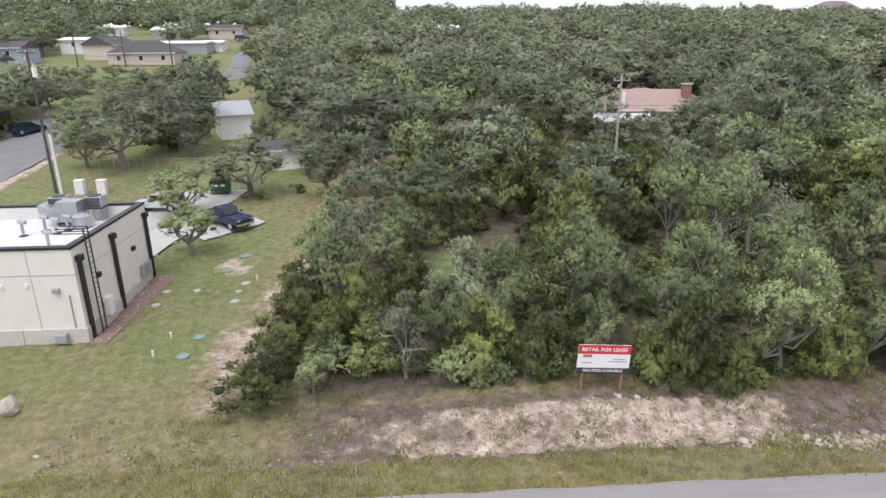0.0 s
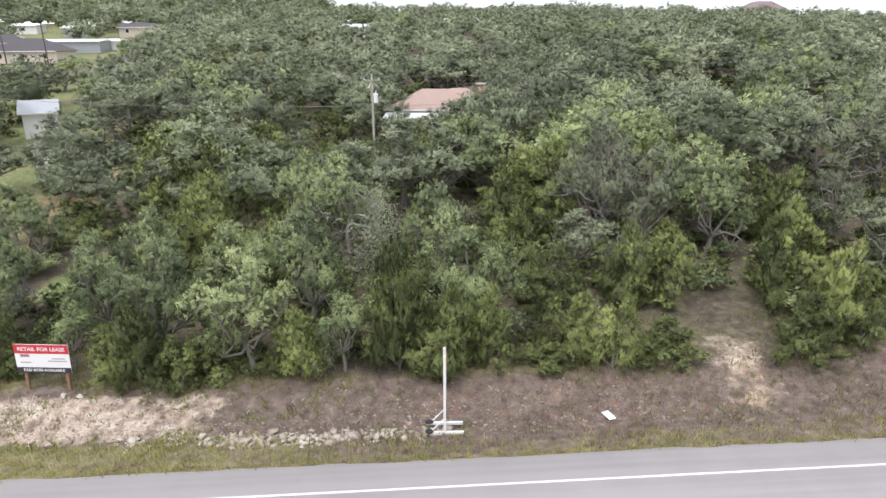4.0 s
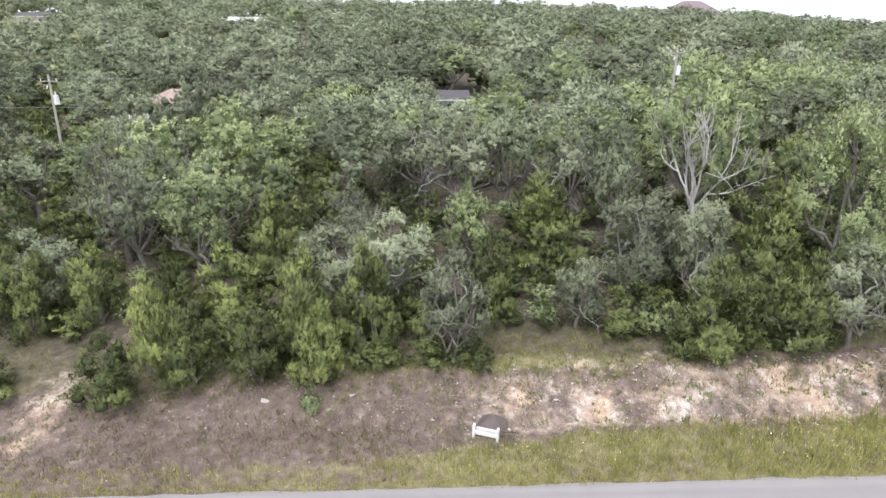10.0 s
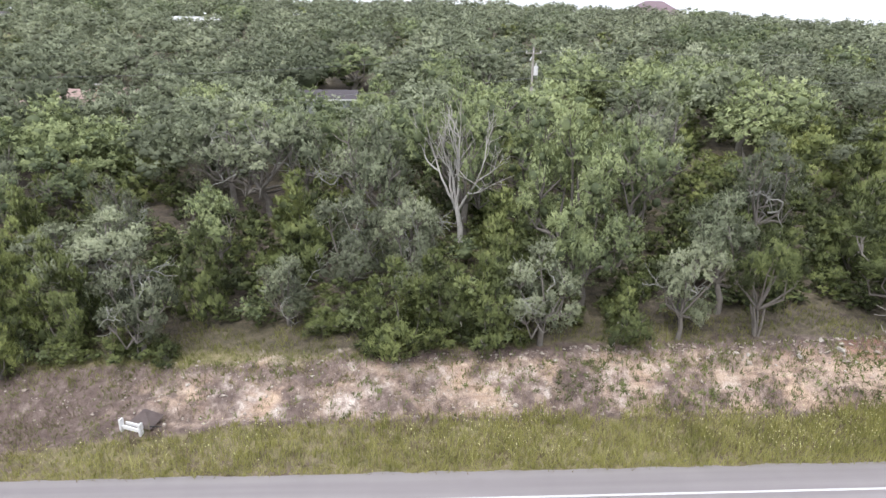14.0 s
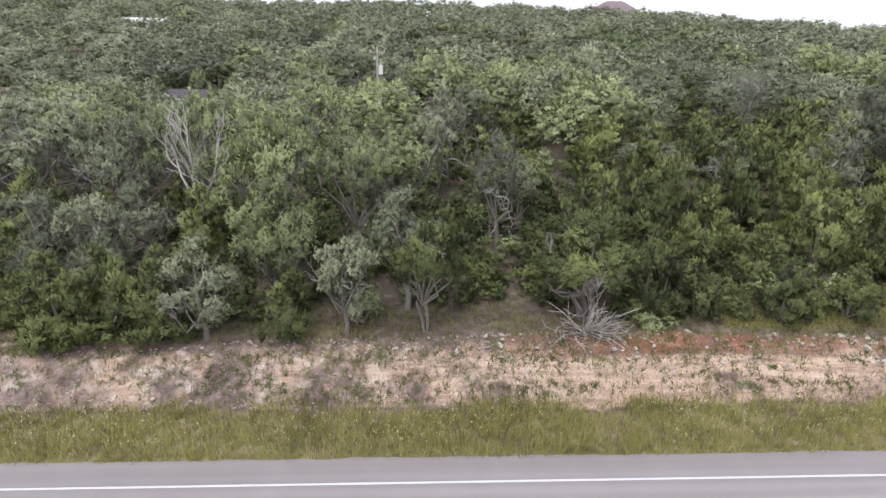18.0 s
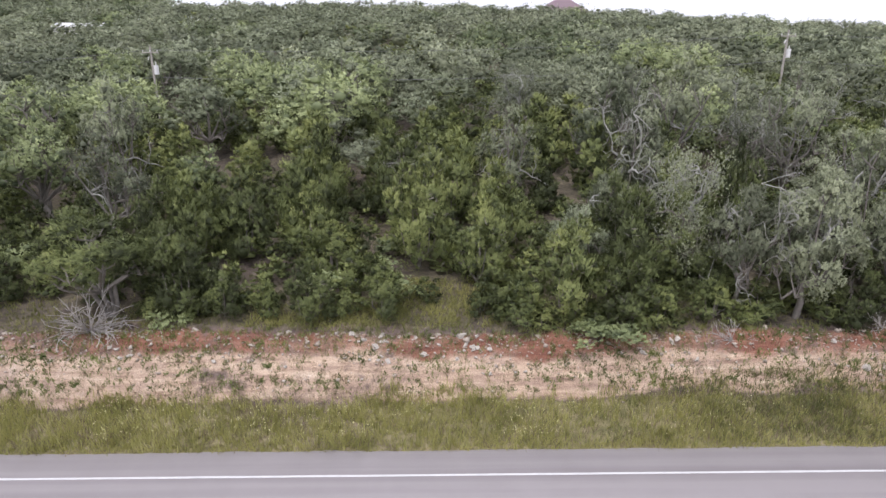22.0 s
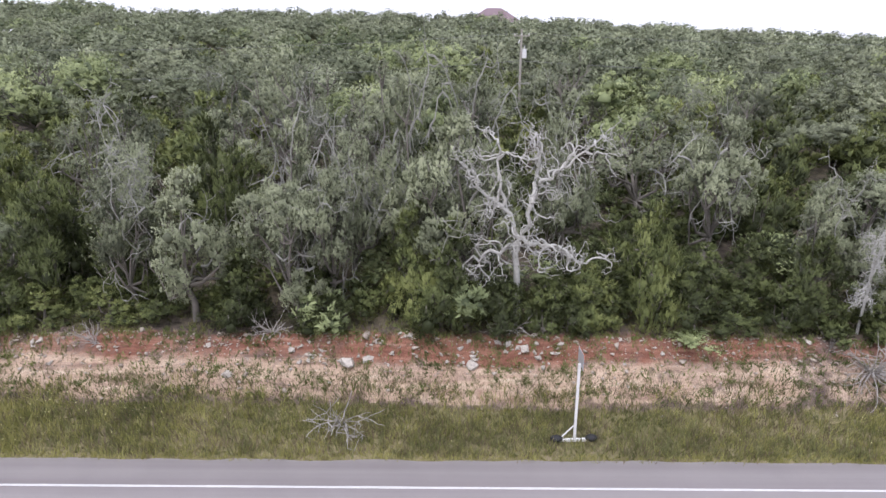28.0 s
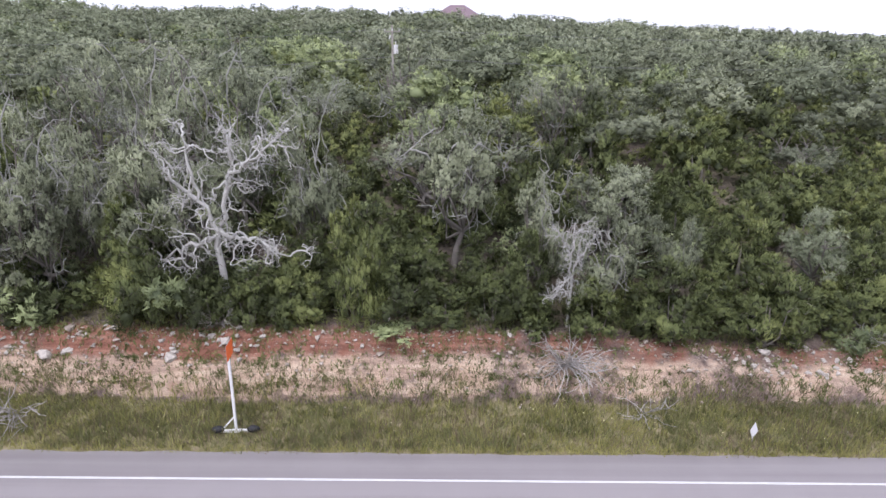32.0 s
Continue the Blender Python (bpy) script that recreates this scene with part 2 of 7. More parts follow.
    dirt = np.exp(-((x + 8) / 3.5) ** 2 - ((y - 62) / 3.5) ** 2)
    red = np.maximum(red, dirt * 1.2 * n1)
    red = np.maximum(red, sand * 0.5 * n2)
    fresh = smooth_step(-8.5, -12.5, x + wob * 2) * smooth_step(28, 33, y) * np.clip(1.5 * n1 - 0.28, 0, 1)
    for x0, x1, y0, y1 in ((15, 32, 58, 80), (62, 77, 66, 102), (24, 42, 78, 94), (3, 12, 76, 84), (1.5, 5.5, 39, 48)):
        yard = smooth_step(x0 - 1, x0 + 1, x) * smooth_step(x1 + 1, x1 - 1, x) * smooth_step(y0 - 2, y0 + 2, y) * smooth_step(y1 + 2, y1 - 2, y)
        grass, fresh = np.maximum(grass, yard), np.maximum(fresh, yard)
    for x0, x1, y0, y1 in ((121, 128, 28.6, 34), (113, 122, 28.6, 31), (64, 74, 28, 32)):
        glade = smooth_step(x0 - 1, x0 + 1, x) * smooth_step(x1 + 1, x1 - 1, x) * smooth_step(y0 - 1, y0 + 0.5, y) * smooth_step(y1 + 2, y1 - 1, y)
        grass = np.maximum(grass, glade * (0.45 + 0.6 * n1))
    return np.clip(np.stack([grass * (1 - 0.7 * red), pale * (1 - 0.8 * red), red, fresh], -1), 0, 1), n3


def land_material():
    m, n, l, b = material("roadside_earth", 0.95)
    at = n.new("ShaderNodeVertexColor")
    at.layer_name = "soil"
    sp = n.new("ShaderNodeSeparateColor")
    l.new(at.outputs[0], sp.inputs[0])
    big, fine, grit = grain(n, l, 0.7, 6), grain(n, l, 5.0, 6, rough=0.7), grain(n, l, 28.0, 4, rough=0.75)

    def tone(src, *stops):
        r = ramp(n, stops)
        l.new(src.outputs[0], r.inputs[0])
        return r.outputs[0]

    mixed = grain(n, l, 1.4, 9, rough=0.68)

    def edge(channel, low, high):
        a = n.new("ShaderNodeMath")
        a.operation, a.inputs[1].default_value = "MULTIPLY_ADD", 1.1
        l.new(mixed.outputs[0], a.inputs[0])
        l.new(sp.outputs[channel], a.inputs[2])
        r = n.new("ShaderNodeMapRange")
        r.interpolation_type = "SMOOTHSTEP"
        r.inputs[1].default_value, r.inputs[2].default_value = low, high
        l.new(a.outputs[0], r.inputs[0])
        return r.outputs[0]

    def over(lower, upper, fac):
        x = n.new("ShaderNodeMix")
        x.data_type = "RGBA"
        l.new(fac, x.inputs[0])
        l.new(lower, x.inputs[6])
        l.new(upper, x.inputs[7])
        return x.outputs[2]

    band, bm2 = n.new("ShaderNodeTexNoise"), n.new("ShaderNodeMapping")
    bm2.inputs["Scale"].default_value = (0.28, 0.6, 4.2)
    cc = n.new("ShaderNodeTexCoord")
    l.new(cc.outputs["Object"], bm2.inputs[0])
    l.new(bm2.outputs[0], band.inputs[0])
    band.inputs["Scale"].default_value, band.inputs["Detail"].default_value, band.inputs["Roughness"].default_value = 1.0, 7, 0.7
    mott = grain(n, l, 1.9, 8, rough=0.72)
    litter = tone(mott, (0.33, (0.08, 0.056, 0.047)), (0.48, (0.138, 0.1, 0.083)), (0.6, (0.195, 0.148, 0.124)), (0.72, (0.32, 0.262, 0.222)))
    turf = tone(mott, (0.3, (0.10, 0.095, 0.04)), (0.47, (0.19, 0.17, 0.075)), (0.6, (0.26, 0.22, 0.12)), (0.72, (0.33, 0.27, 0.19)))
    green = tone(mott, (0.3, (0.065, 0.10, 0.03)), (0.5, (0.125, 0.17, 0.055)), (0.68, (0.22, 0.21, 0.10)))
    turf = over(turf, green, at.outputs["Alpha"])
    streak, sm = n.new("ShaderNodeTexNoise"), n.new("ShaderNodeMapping")
    sm.inputs["Scale"].default_value = (1.7, 1.5, 1.2)
    l.new(cc.outputs["Object"], sm.inputs[0])
    l.new(sm.outputs[0], streak.inputs[0])
    streak.inputs["Scale"].default_value, streak.inputs["Detail"].default_value, streak.inputs["Roughness"].default_value = 0.8, 8, 0.75
    rock = tone(band, (0.3, (0.24, 0.16, 0.115)), (0.42, (0.38, 0.265, 0.19)), (0.53, (0.51, 0.375, 0.265)), (0.7, (0.64, 0.51, 0.375)))
    wash = tone(streak, (0.36, (0.13, 0.095, 0.08)), (0.45, (0.27, 0.205, 0.17)), (0.54, (0.46, 0.38, 0.32)), (0.66, (0.68, 0.605, 0.53)))
    half = n.new("ShaderNodeMapRange")
    half.inputs[1].default_value, half.inputs[2].default_value = 0.42, 0.6
    l.new(big.outputs[0], half.inputs[0])
    place = n.new("ShaderNodeSeparateXYZ")
    l.new(cc.outputs["Object"], place.inputs[0])
    west = n.new("ShaderNodeMapRange")
    west.inputs[1].default_value, west.inputs[2].default_value, west.inputs[3].default_value, west.inputs[4].default_value = 85.0, 108.0, 1.0, 0.2
    left = n.new("ShaderNodeMapRange")
    left.inputs[1].default_value, left.inputs[2].default_value, left.inputs[3].default_value, left.inputs[4].default_value = 25.0, 50.0, 0.75, 0.0
    l.new(place.outputs[0], left.inputs[0])
    l.new(place.outputs[0], west.inputs[0])
    share = n.new("ShaderNodeMath")
    share.operation = "MULTIPLY"
    l.new(half.outputs[0], share.inputs[0])
    l.new(west.outputs[0], share.inputs[1])
    most = n.new("ShaderNodeMath")
    most.operation = "MAXIMUM"
    l.new(share.outputs[0], most.inputs[0])
    l.new(left.outputs[0], most.inputs[1])
    rock = over(rock, wash, most.outputs[0])
    clay = tone(band, (0.3, (0.12, 0.05, 0.035)), (0.48, (0.22, 0.095, 0.06)), (0.6, (0.30, 0.15, 0.10)), (0.72, (0.44, 0.29, 0.21)))
    c = over(litter, turf, edge(0, 0.75, 1.15))
    # darker brown ramp for the ground beyond the bank's lip
    wood_floor = n.new("ShaderNodeAttribute")
    wood_floor.attribute_name = "wood_floor"
    dark_floor = tone(mott, (0.33, (0.035, 0.028, 0.022)), (0.5, (0.075, 0.06, 0.045)), (0.62, (0.12, 0.10, 0.07)), (0.74, (0.24, 0.20, 0.15)))
    c = over(c, dark_floor, wood_floor.outputs["Fac"])
    c = over(c, rock, edge(1, 0.8, 1.15))
    c = over(c, clay, edge(2, 0.75, 1.2))
    speck = n.new("ShaderNodeMix")
    speck.data_type, speck.blend_type, speck.inputs[0].default_value = "RGBA", "OVERLAY", 0.85
    l.new(c, speck.inputs[6])
    g2 = tone(grit, (0.3, (0.25, 0.25, 0.25)), (0.7, (0.78, 0.78, 0.78)))
    l.new(g2, speck.inputs[7])
    l.new(speck.outputs[2], b.inputs["Base Color"])
    s = n.new("ShaderNodeMath")
    s.operation, s.inputs[1].default_value = "MULTIPLY_ADD", 0.3
    l.new(grit.outputs[0], s.inputs[0])
    l.new(fine.outputs[0], s.inputs[2])
    relief(n, l, b, s.outputs[0], 0.8, 0.12)
    return m


LAND = land_material()


def land_height(x, y):
    z = ground(x, y)
    rough = smooth_step(21.2, 23, y)
    cut = smooth_step(24.4, 25.2, y) * smooth_step(28.4, 27.4, y) * smooth_step(40, 70, x)
    ledge = np.sin(z * 7 + patchy(x, y, 3, 5) * 8) * 0.07
    return z + rough * ((patchy(x, y, 3.0, 31) - 0.5) * 0.28 + (patchy(x, y, 0.8, 33) - 0.5) * 0.2) + cut * (ledge + (patchy(x, y, 0.9, 41) - 0.5) * 0.35)


def sheet(xs, ys, height, mat, name):
    gx, gy = np.meshgrid(xs, ys)
    z = height(gx, gy)
    v = np.stack([gx, gy, z], -1).reshape(-1, 3)
    w, h = len(xs), len(ys)
    i = (np.arange(h - 1)[:, None] * w + np.arange(w - 1)[None]).ravel()
    me = quick(name, v, np.stack([i, i + 1, i + w + 1, i + w], -1), mat, True)
    s, _ = soil(v[:, 0], v[:, 1])
    ca = me.color_attributes.new("soil", "FLOAT_COLOR", "POINT")
    ca.data.foreach_set("color", s.astype(np.float32).ravel())
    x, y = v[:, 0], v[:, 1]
    # share of darker ground beyond the bank's lip, less on yards and pale rock
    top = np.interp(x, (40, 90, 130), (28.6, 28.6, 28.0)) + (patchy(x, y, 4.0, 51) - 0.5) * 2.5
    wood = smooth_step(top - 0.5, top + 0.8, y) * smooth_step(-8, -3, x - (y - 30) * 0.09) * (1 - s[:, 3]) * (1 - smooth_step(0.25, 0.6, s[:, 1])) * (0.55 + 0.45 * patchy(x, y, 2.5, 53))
    me.attributes.new("wood_floor", "FLOAT", "POINT").data.foreach_set("value", wood.astype(np.float32))
    return me


xs = np.concatenate([np.linspace(-1500, -70, 40)[:-1], np.arange(-70, 225, 0.28), np.linspace(225, 1600, 40)])
ys = np.concatenate([np.linspace(-1200, 20, 20), [20.9], np.arange(21.0, 31, 0.22), np.arange(31, 60, 0.7), np.linspace(60, 300, 60), np.linspace(330, 1800, 20)])
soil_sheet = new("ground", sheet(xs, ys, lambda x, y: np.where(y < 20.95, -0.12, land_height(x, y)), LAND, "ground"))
tagged(soil_sheet, "grassy verge, pale limestone cut bank and wooded hillside", "ground", kind="structure")


# ---- road ----
def asphalt():
    m, n, l, b = material("worn_asphalt", 0.9)
    a, f = grain(n, l, 0.35, 5), grain(n, l, 40, 3, rough=0.8)
    co, mp = n.new("ShaderNodeTexCoord"), n.new("ShaderNodeMapping")
    mp.inputs["Scale"].default_value = (0.02, 1.1, 1)
    l.new(co.outputs["Object"], mp.inputs[0])
    w = n.new("ShaderNodeTexNoise")
    w.inputs["Scale"].default_value, w.inputs["Detail"].default_value = 1.0, 4
    l.new(mp.outputs[0], w.inputs[0])
    s = n.new("ShaderNodeMath")
    s.operation, s.inputs[1].default_value = "MULTIPLY_ADD", 0.5
    l.new(f.outputs[0], s.inputs[0])
    l.new(w.outputs[0], s.inputs[2])
    s2 = n.new("ShaderNodeMath")
    s2.operation, s2.inputs[1].default_value = "MULTIPLY_ADD", 0.3
    l.new(a.outputs[0], s2.inputs[0])
    l.new(s.outputs[0], s2.inputs[2])
    r = ramp(n, [(0.65, (0.315, 0.285, 0.284)), (0.9, (0.375, 0.342, 0.34)), (1.0, (0.405, 0.37, 0.368))])
    l.new(s2.outputs[0], r.inputs[0])
    l.new(r.outputs[0], b.inputs["Base Color"])
    relief(n, l, b, f.outputs[0], 0.3, 0.01)
    return m


ASPHALT = asphalt()
STREET = plain("side_street_asphalt", (0.19, 0.185, 0.19), 0.92, vary=0.2, scale=0.5, bump=0.3)
LINE_PAINT = plain("white_road_paint", (0.58, 0.57, 0.56), 0.7, vary=0.12, scale=2)


def ribbon(name, x0, x1, y0, y1, z, mat, step=0.5, wobble=0.0, skirt=0.15, seed=1):
    """A thin slab along x whose far edge crumbles a little."""
    xr = np.arange(x0, x1 + step, step)
    e = y1 + (patchy(xr, xr * 0, 1.3, seed) - 0.5) * wobble
    rows = [np.stack([xr, 0 * xr + y0, 0 * xr + z], -1), np.stack([xr, e, 0 * xr + z], -1), np.stack([xr, e + 0.02, 0 * xr + z - skirt], -1)]
    w = len(xr)
    i = np.concatenate([np.arange(w - 1), np.arange(w - 1) + w])
    return new(name, quick(name, np.concatenate(rows), np.stack([i, i + 1, i + w + 1, i + w], -1), mat))


tagged(ribbon("road", -400, 700, 6.0, 21.05, 0.0, ASPHALT, 0.4, 0.22), "worn grey asphalt two-lane road with paved shoulder", "road", kind="structure")
tagged(ribbon("edge_line", -400, 700, 19.335, 19.445, 0.006, LINE_PAINT, 0.5, 0.02, 0.004), "faded white painted edge line on asphalt", "road marking", kind="structure")


# ---- trees ----
def ball(level):
    bm = bmesh.new()
    bmesh.ops.create_icosphere(bm, subdivisions=level, radius=1)
    v = np.array([w.co[:] for w in bm.verts])
    f = np.array([[w.index for w in t.verts] for t in bm.faces])
    bm.free()
    return v, f


BALLS = {k: ball(k) for k in (1, 2)}


def unit(v):
    return v / np.maximum(np.linalg.norm(v, axis=-1, keepdims=True), 1e-6)


def sprays(p, d, length, width, rng, face=None):
    """One small triangle a leaf spray, turned to face outward where face is given."""
    n = len(p)
    turn = rng.normal(size=(n, 3)) if face is None else face + rng.normal(size=(n, 3)) * 0.2
    side = unit(np.cross(d, turn)) * width * rng.uniform(0.6, 1.3, (n, 1))
    tip = p + d * length * rng.uniform(0.6, 1.4, (n, 1))
    return np.stack([p - side, p + side, tip], 1).reshape(-1, 3), np.arange(3 * n).reshape(-1, 3)


def clumped(clumps, count, length, width, rise, rng, core=0.42, level=1, scatter=0.6, inside=0, heart=None, deep=-0.55):
    """Tufts of fine leaf sprays over clumps (cx, cy, cz, r, rz), each round a small dark heart; tufts face out of clump
    and crown.
    heart is one dark inner mass for the whole crown; both hearts paint shade inside it. Gives vertices, faces, normals,
    dead inner twigs and tones."""
    pieces, facing, tones = [], [], []
    middle = np.mean([c[:3] for c in clumps], axis=0) - (0, 0, 0.8)
    each = 9 if count >= 100 else (6 if count >= 50 else 4)
    many, near = max(3, count // each), count >= 100
    for cx, cy, cz, r, rz in clumps:
        c = np.array((cx, cy, cz))
        d = unit(rng.normal(size=(many, 3)) + (0, 0, 0.4))
        tip = c + d * (r, r, rz) * rng.uniform(0.5, 1.08, (many, 1))
        out = unit(unit(tip - c) * 0.55 + unit(tip - middle) * 0.9 + (0, 0, 0.15))
        shade = (rng.uniform(-0.12, 0.12) + (0.08 if near else 0.03) * rng.uniform(-1, 1, many))
        n = many * each
        p = np.repeat(tip, each, axis=0) + rng.normal(size=(n, 3)) * (0.11 * r)
        o = unit(np.repeat(out, each, axis=0) + rng.normal(size=(n, 3)) * 0.2)
        lean = unit(d * 0.5 + rng.normal(size=(many, 3)) * scatter * 0.6 + (0, 0, rise))
        way = unit(np.repeat(lean, each, axis=0) + rng.normal(size=(n, 3)) * scatter * 0.75)
        lv, lf = sprays(p, way, length, width, rng, o)
        flat = np.cross(lv[1::3] - lv[::3], lv[2::3] - lv[::3])
        away = (flat * o).sum(-1) < 0
        lf[away] = lf[away][:, ::-1]
        pieces.append((lv, lf))
        facing.append(np.repeat(o, 3, axis=0))
        # older leaves inside darker, young tips lighter; this also paints shade into the clump
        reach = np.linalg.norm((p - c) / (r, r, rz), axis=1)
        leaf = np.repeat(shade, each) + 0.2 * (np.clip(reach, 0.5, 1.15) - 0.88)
        tip_lift = 1.0 if near else 0.4
        tones.append(np.stack([leaf - 0.08 * tip_lift, leaf - 0.08 * tip_lift, leaf + 0.14 * tip_lift], 1).ravel())
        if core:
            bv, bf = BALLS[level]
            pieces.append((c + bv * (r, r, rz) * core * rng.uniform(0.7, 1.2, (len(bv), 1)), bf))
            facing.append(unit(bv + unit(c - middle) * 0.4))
            # hearts take a darker leaf tone in place of shade inside the clump
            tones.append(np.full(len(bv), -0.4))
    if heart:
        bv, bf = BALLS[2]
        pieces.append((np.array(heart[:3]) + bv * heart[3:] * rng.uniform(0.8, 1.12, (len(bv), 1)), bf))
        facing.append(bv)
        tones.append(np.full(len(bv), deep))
    inner = twigs(clumps, len(clumps) * inside, rng) if inside else None
    return (*join(pieces), np.concatenate(facing), inner, np.concatenate(tones))


def tube(points, radii, sides=5):
    """A bent tapering limb."""
    points, rings = np.asarray(points, float), []
    way = np.gradient(points, axis=0)
    for p, w, r in zip(points, unit(way), radii):
        a = unit(np.cross(w, (0.31, 0.17, 0.93) if abs(w[2]) < 0.9 else (1.0, 0.1, 0)))
        b = np.cross(w, a)
        t = np.arange(sides) * 2 * math.pi / sides
        rings.append(p + r * (np.cos(t)[:, None] * a + np.sin(t)[:, None] * b))
    n, f = len(points), []
    for i in range(n - 1):
        for k in range(sides):
            q = (k + 1) % sides
            f += [(i * sides + k, i * sides + q, (i + 1) * sides + q), (i * sides + k, (i + 1) * sides + q, (i + 1) * sides + k)]
    return np.concatenate(rings), np.array(f)


def limbs(start, way, length, radius, depth, rng, spread=0.9, lift=0.15, gnarl=0.28, forks=3, tips=None):
    """A branching limb as tubes; tips gathers the twig ends."""
    k = 5 if depth > 1 else 3
    pts, d, p = [np.array(start, float)], unit(np.array(way, float)), np.array(start, float)
    out = []
    for i in range(k):
        d = unit(d + rng.normal(size=3) * gnarl + (0, 0, lift * 0.4))
        p = p + d * length / k
        pts.append(p)
    out.append(tube(pts, np.linspace(radius, radius * 0.6, k + 1), 5 if depth > 1 else 3))
    if depth == 0:
        if tips is not None:
            tips.append(p)
        return out
    for j in range(forks + (rng.random() < 0.4)):
        q = pts[-1] if j < 2 else pts[rng.integers(1, k + 1)]
        nd = unit(d + rng.normal(size=3) * spread + (0, 0, lift))
        out += limbs(q, nd, length * rng.uniform(0.55, 0.8), radius * rng.uniform(0.5, 0.68), depth - 1, rng, spread, lift, gnarl, forks, tips)
    return out


def twigs(clumps, count, rng):
    """Dead brown inner twigs of the clumps."""
    c = np.array(clumps)
    k = rng.integers(0, len(c), count)
    p = c[k, :3] + rng.normal(size=(count, 3)) * c[k, 3:4] * 0.28
    return sprays(p, unit(rng.normal(size=(count, 3)) + (0, 0, 0.3)), 0.34, 0.022, rng)


def juniper_mesh(seed, many=30, count=342, length=0.2, width=0.024, level=1, core=0.42):
    """Bushy to the ground, several pointed tops of upright tufts; 5 m high, 2 m round."""
    rng = np.random.default_rng(seed)
    big = 1.3 if many < 14 else (1.12 if many < 22 else 1.0)
    spires = [(rng.normal() * 0.2, rng.normal() * 0.2, 4.9, 1.15)]
    for i in range(rng.integers(3, 6)):
        a, r = i * 1.7 + rng.uniform(0, 1), rng.uniform(0.8, 1.4)
        spires.append((r * math.cos(a), r * math.sin(a), rng.uniform(2.2, 4.4), rng.uniform(0.65, 1.0)))
    c, wood = [], [tube([(0, 0, -0.3), (0.1, 0, 0.9), (0.0, 0.15, 2.2)], (0.13, 0.1, 0.03))]
    share = np.array([w[2] * w[3] for w in spires])
    for (sx, sy, top, wide), part_of in zip(spires, share / share.sum()):
        n = max(2, int(round(many * part_of)))
        wood.append(tube([(0, 0, 0.2), (sx * 0.7, sy * 0.7, 0.9), (sx * 0.9, sy * 0.9, top * 0.55)], (0.07, 0.05, 0.015), 4))
        for i in range(n):
            u = (i + 0.5) / n
            q = rng.uniform(0.44, 0.78) * big * (1.08 - 0.4 * u)
            tall = q * rng.uniform(0.85, 1.25)
            z = 0.35 + (top - tall * 0.7 - 0.35) * u
            r = wide * (1.05 - u ** 2.0) * rng.uniform(0.6, 1.3)
            a = i * 2.4 + rng.normal() * 0.5
            c.append((sx + r * math.cos(a), sy + r * math.sin(a), z, q, tall))
    return clumped(c, count, length, width, 0.75, rng, core, level, 0.42, 14 if many > 26 else 0), join(wood)


def dome_mesh(seed, many, count, length, width, flat, level=1, core=0.0, lobes=7, tight=0.0, base=2.2, stems=1):
    """Broad uneven crown of lobes on limbs; 7 m high, 3 m round."""
    rng = np.random.default_rng(seed)
    big = 1.35 if many < 16 else (1.15 if many < 30 else 1.0)
    fork = np.array((rng.normal() * 0.2, rng.normal() * 0.2, 1.6))
    c, wood = [], []
    for k in range(stems):
        a, lean = k * 2.4, 0.35 * (stems > 1)
        wood.append(tube([(0.3 * lean * math.cos(a), 0.3 * lean * math.sin(a), -0.3), (lean * math.cos(a) + 0.08, lean * math.sin(a) - 0.05, 0.8), tuple(fork + (1.6 * lean * math.cos(a), 1.6 * lean * math.sin(a), 0.6 * lean))], (0.26 / stems ** 0.5, 0.2 / stems ** 0.5, 0.17 / stems ** 0.5), 7))
    heads = [np.array((rng.normal() * 0.3, rng.normal() * 0.3, 5.5))]
    for i in range(lobes - 1):
        a, r = i * 2 * math.pi / (lobes - 1) + rng.uniform(-0.4, 0.4), rng.uniform(1.3, 2.3) * (1 - 0.22 * tight)
        heads.append(np.array((r * math.cos(a), r * math.sin(a), rng.uniform(base + 0.6 * tight, 5.0 - 0.2 * tight))))
    for k, m in enumerate(heads):
        low = m - (0, 0, 0.7)
        wood.append(tube([fork, (fork + low) / 2 + rng.normal(size=3) * 0.3, low], (0.1, 0.075, 0.05), 5))
        R = rng.uniform(0.8 + 0.2 * tight, 1.3)
        n = max(1, many // lobes)
        for i in range(n):
            d = unit(rng.normal(size=3) + (0, 0, 0.55))
            p = m + d * (R, R, R * 0.75) * rng.uniform(0.55, 1.0)
            q = rng.uniform(0.42, 0.78) * big
            c.append((*p, q, q * flat))
            if n > 2:
                wood.append(tube([low, (low + p) / 2 + rng.normal(size=3) * 0.2, p], (0.05, 0.035, 0.018), 3))
    return clumped(c, count, length, width, 0.15, rng, core, level, 0.7, 8 if many > 45 else 0), join(wood)


def round_mesh(seed, many, count, length, width, flat=0.85):
    """A domed crown for trees far off; 7 m high, 3 m round."""
    rng = np.random.default_rng(seed)
    c = []
    for i in range(many):
        z = 1.0 - 1.25 * (i + 0.5) / many
        a, k = i * 2.4 + rng.uniform(-0.4, 0.4), rng.uniform(0.72, 1.08)
        ring = max(0.0, 1 - z * z) ** 0.5
        q = rng.uniform(0.75, 1.15) * (1.15 if many < 16 else 0.95)
        c.append((2.35 * ring * k * math.cos(a), 2.35 * ring * k * math.sin(a), 3.6 + 2.5 * z * k, q, q * flat))
    return clumped(c, count, length, width, 0.2, rng, 0.36, 1, 0.7, 0, None if many > 16 else (0, 0, 3.2, 1.05, 1.05, 1.2), -0.25), None


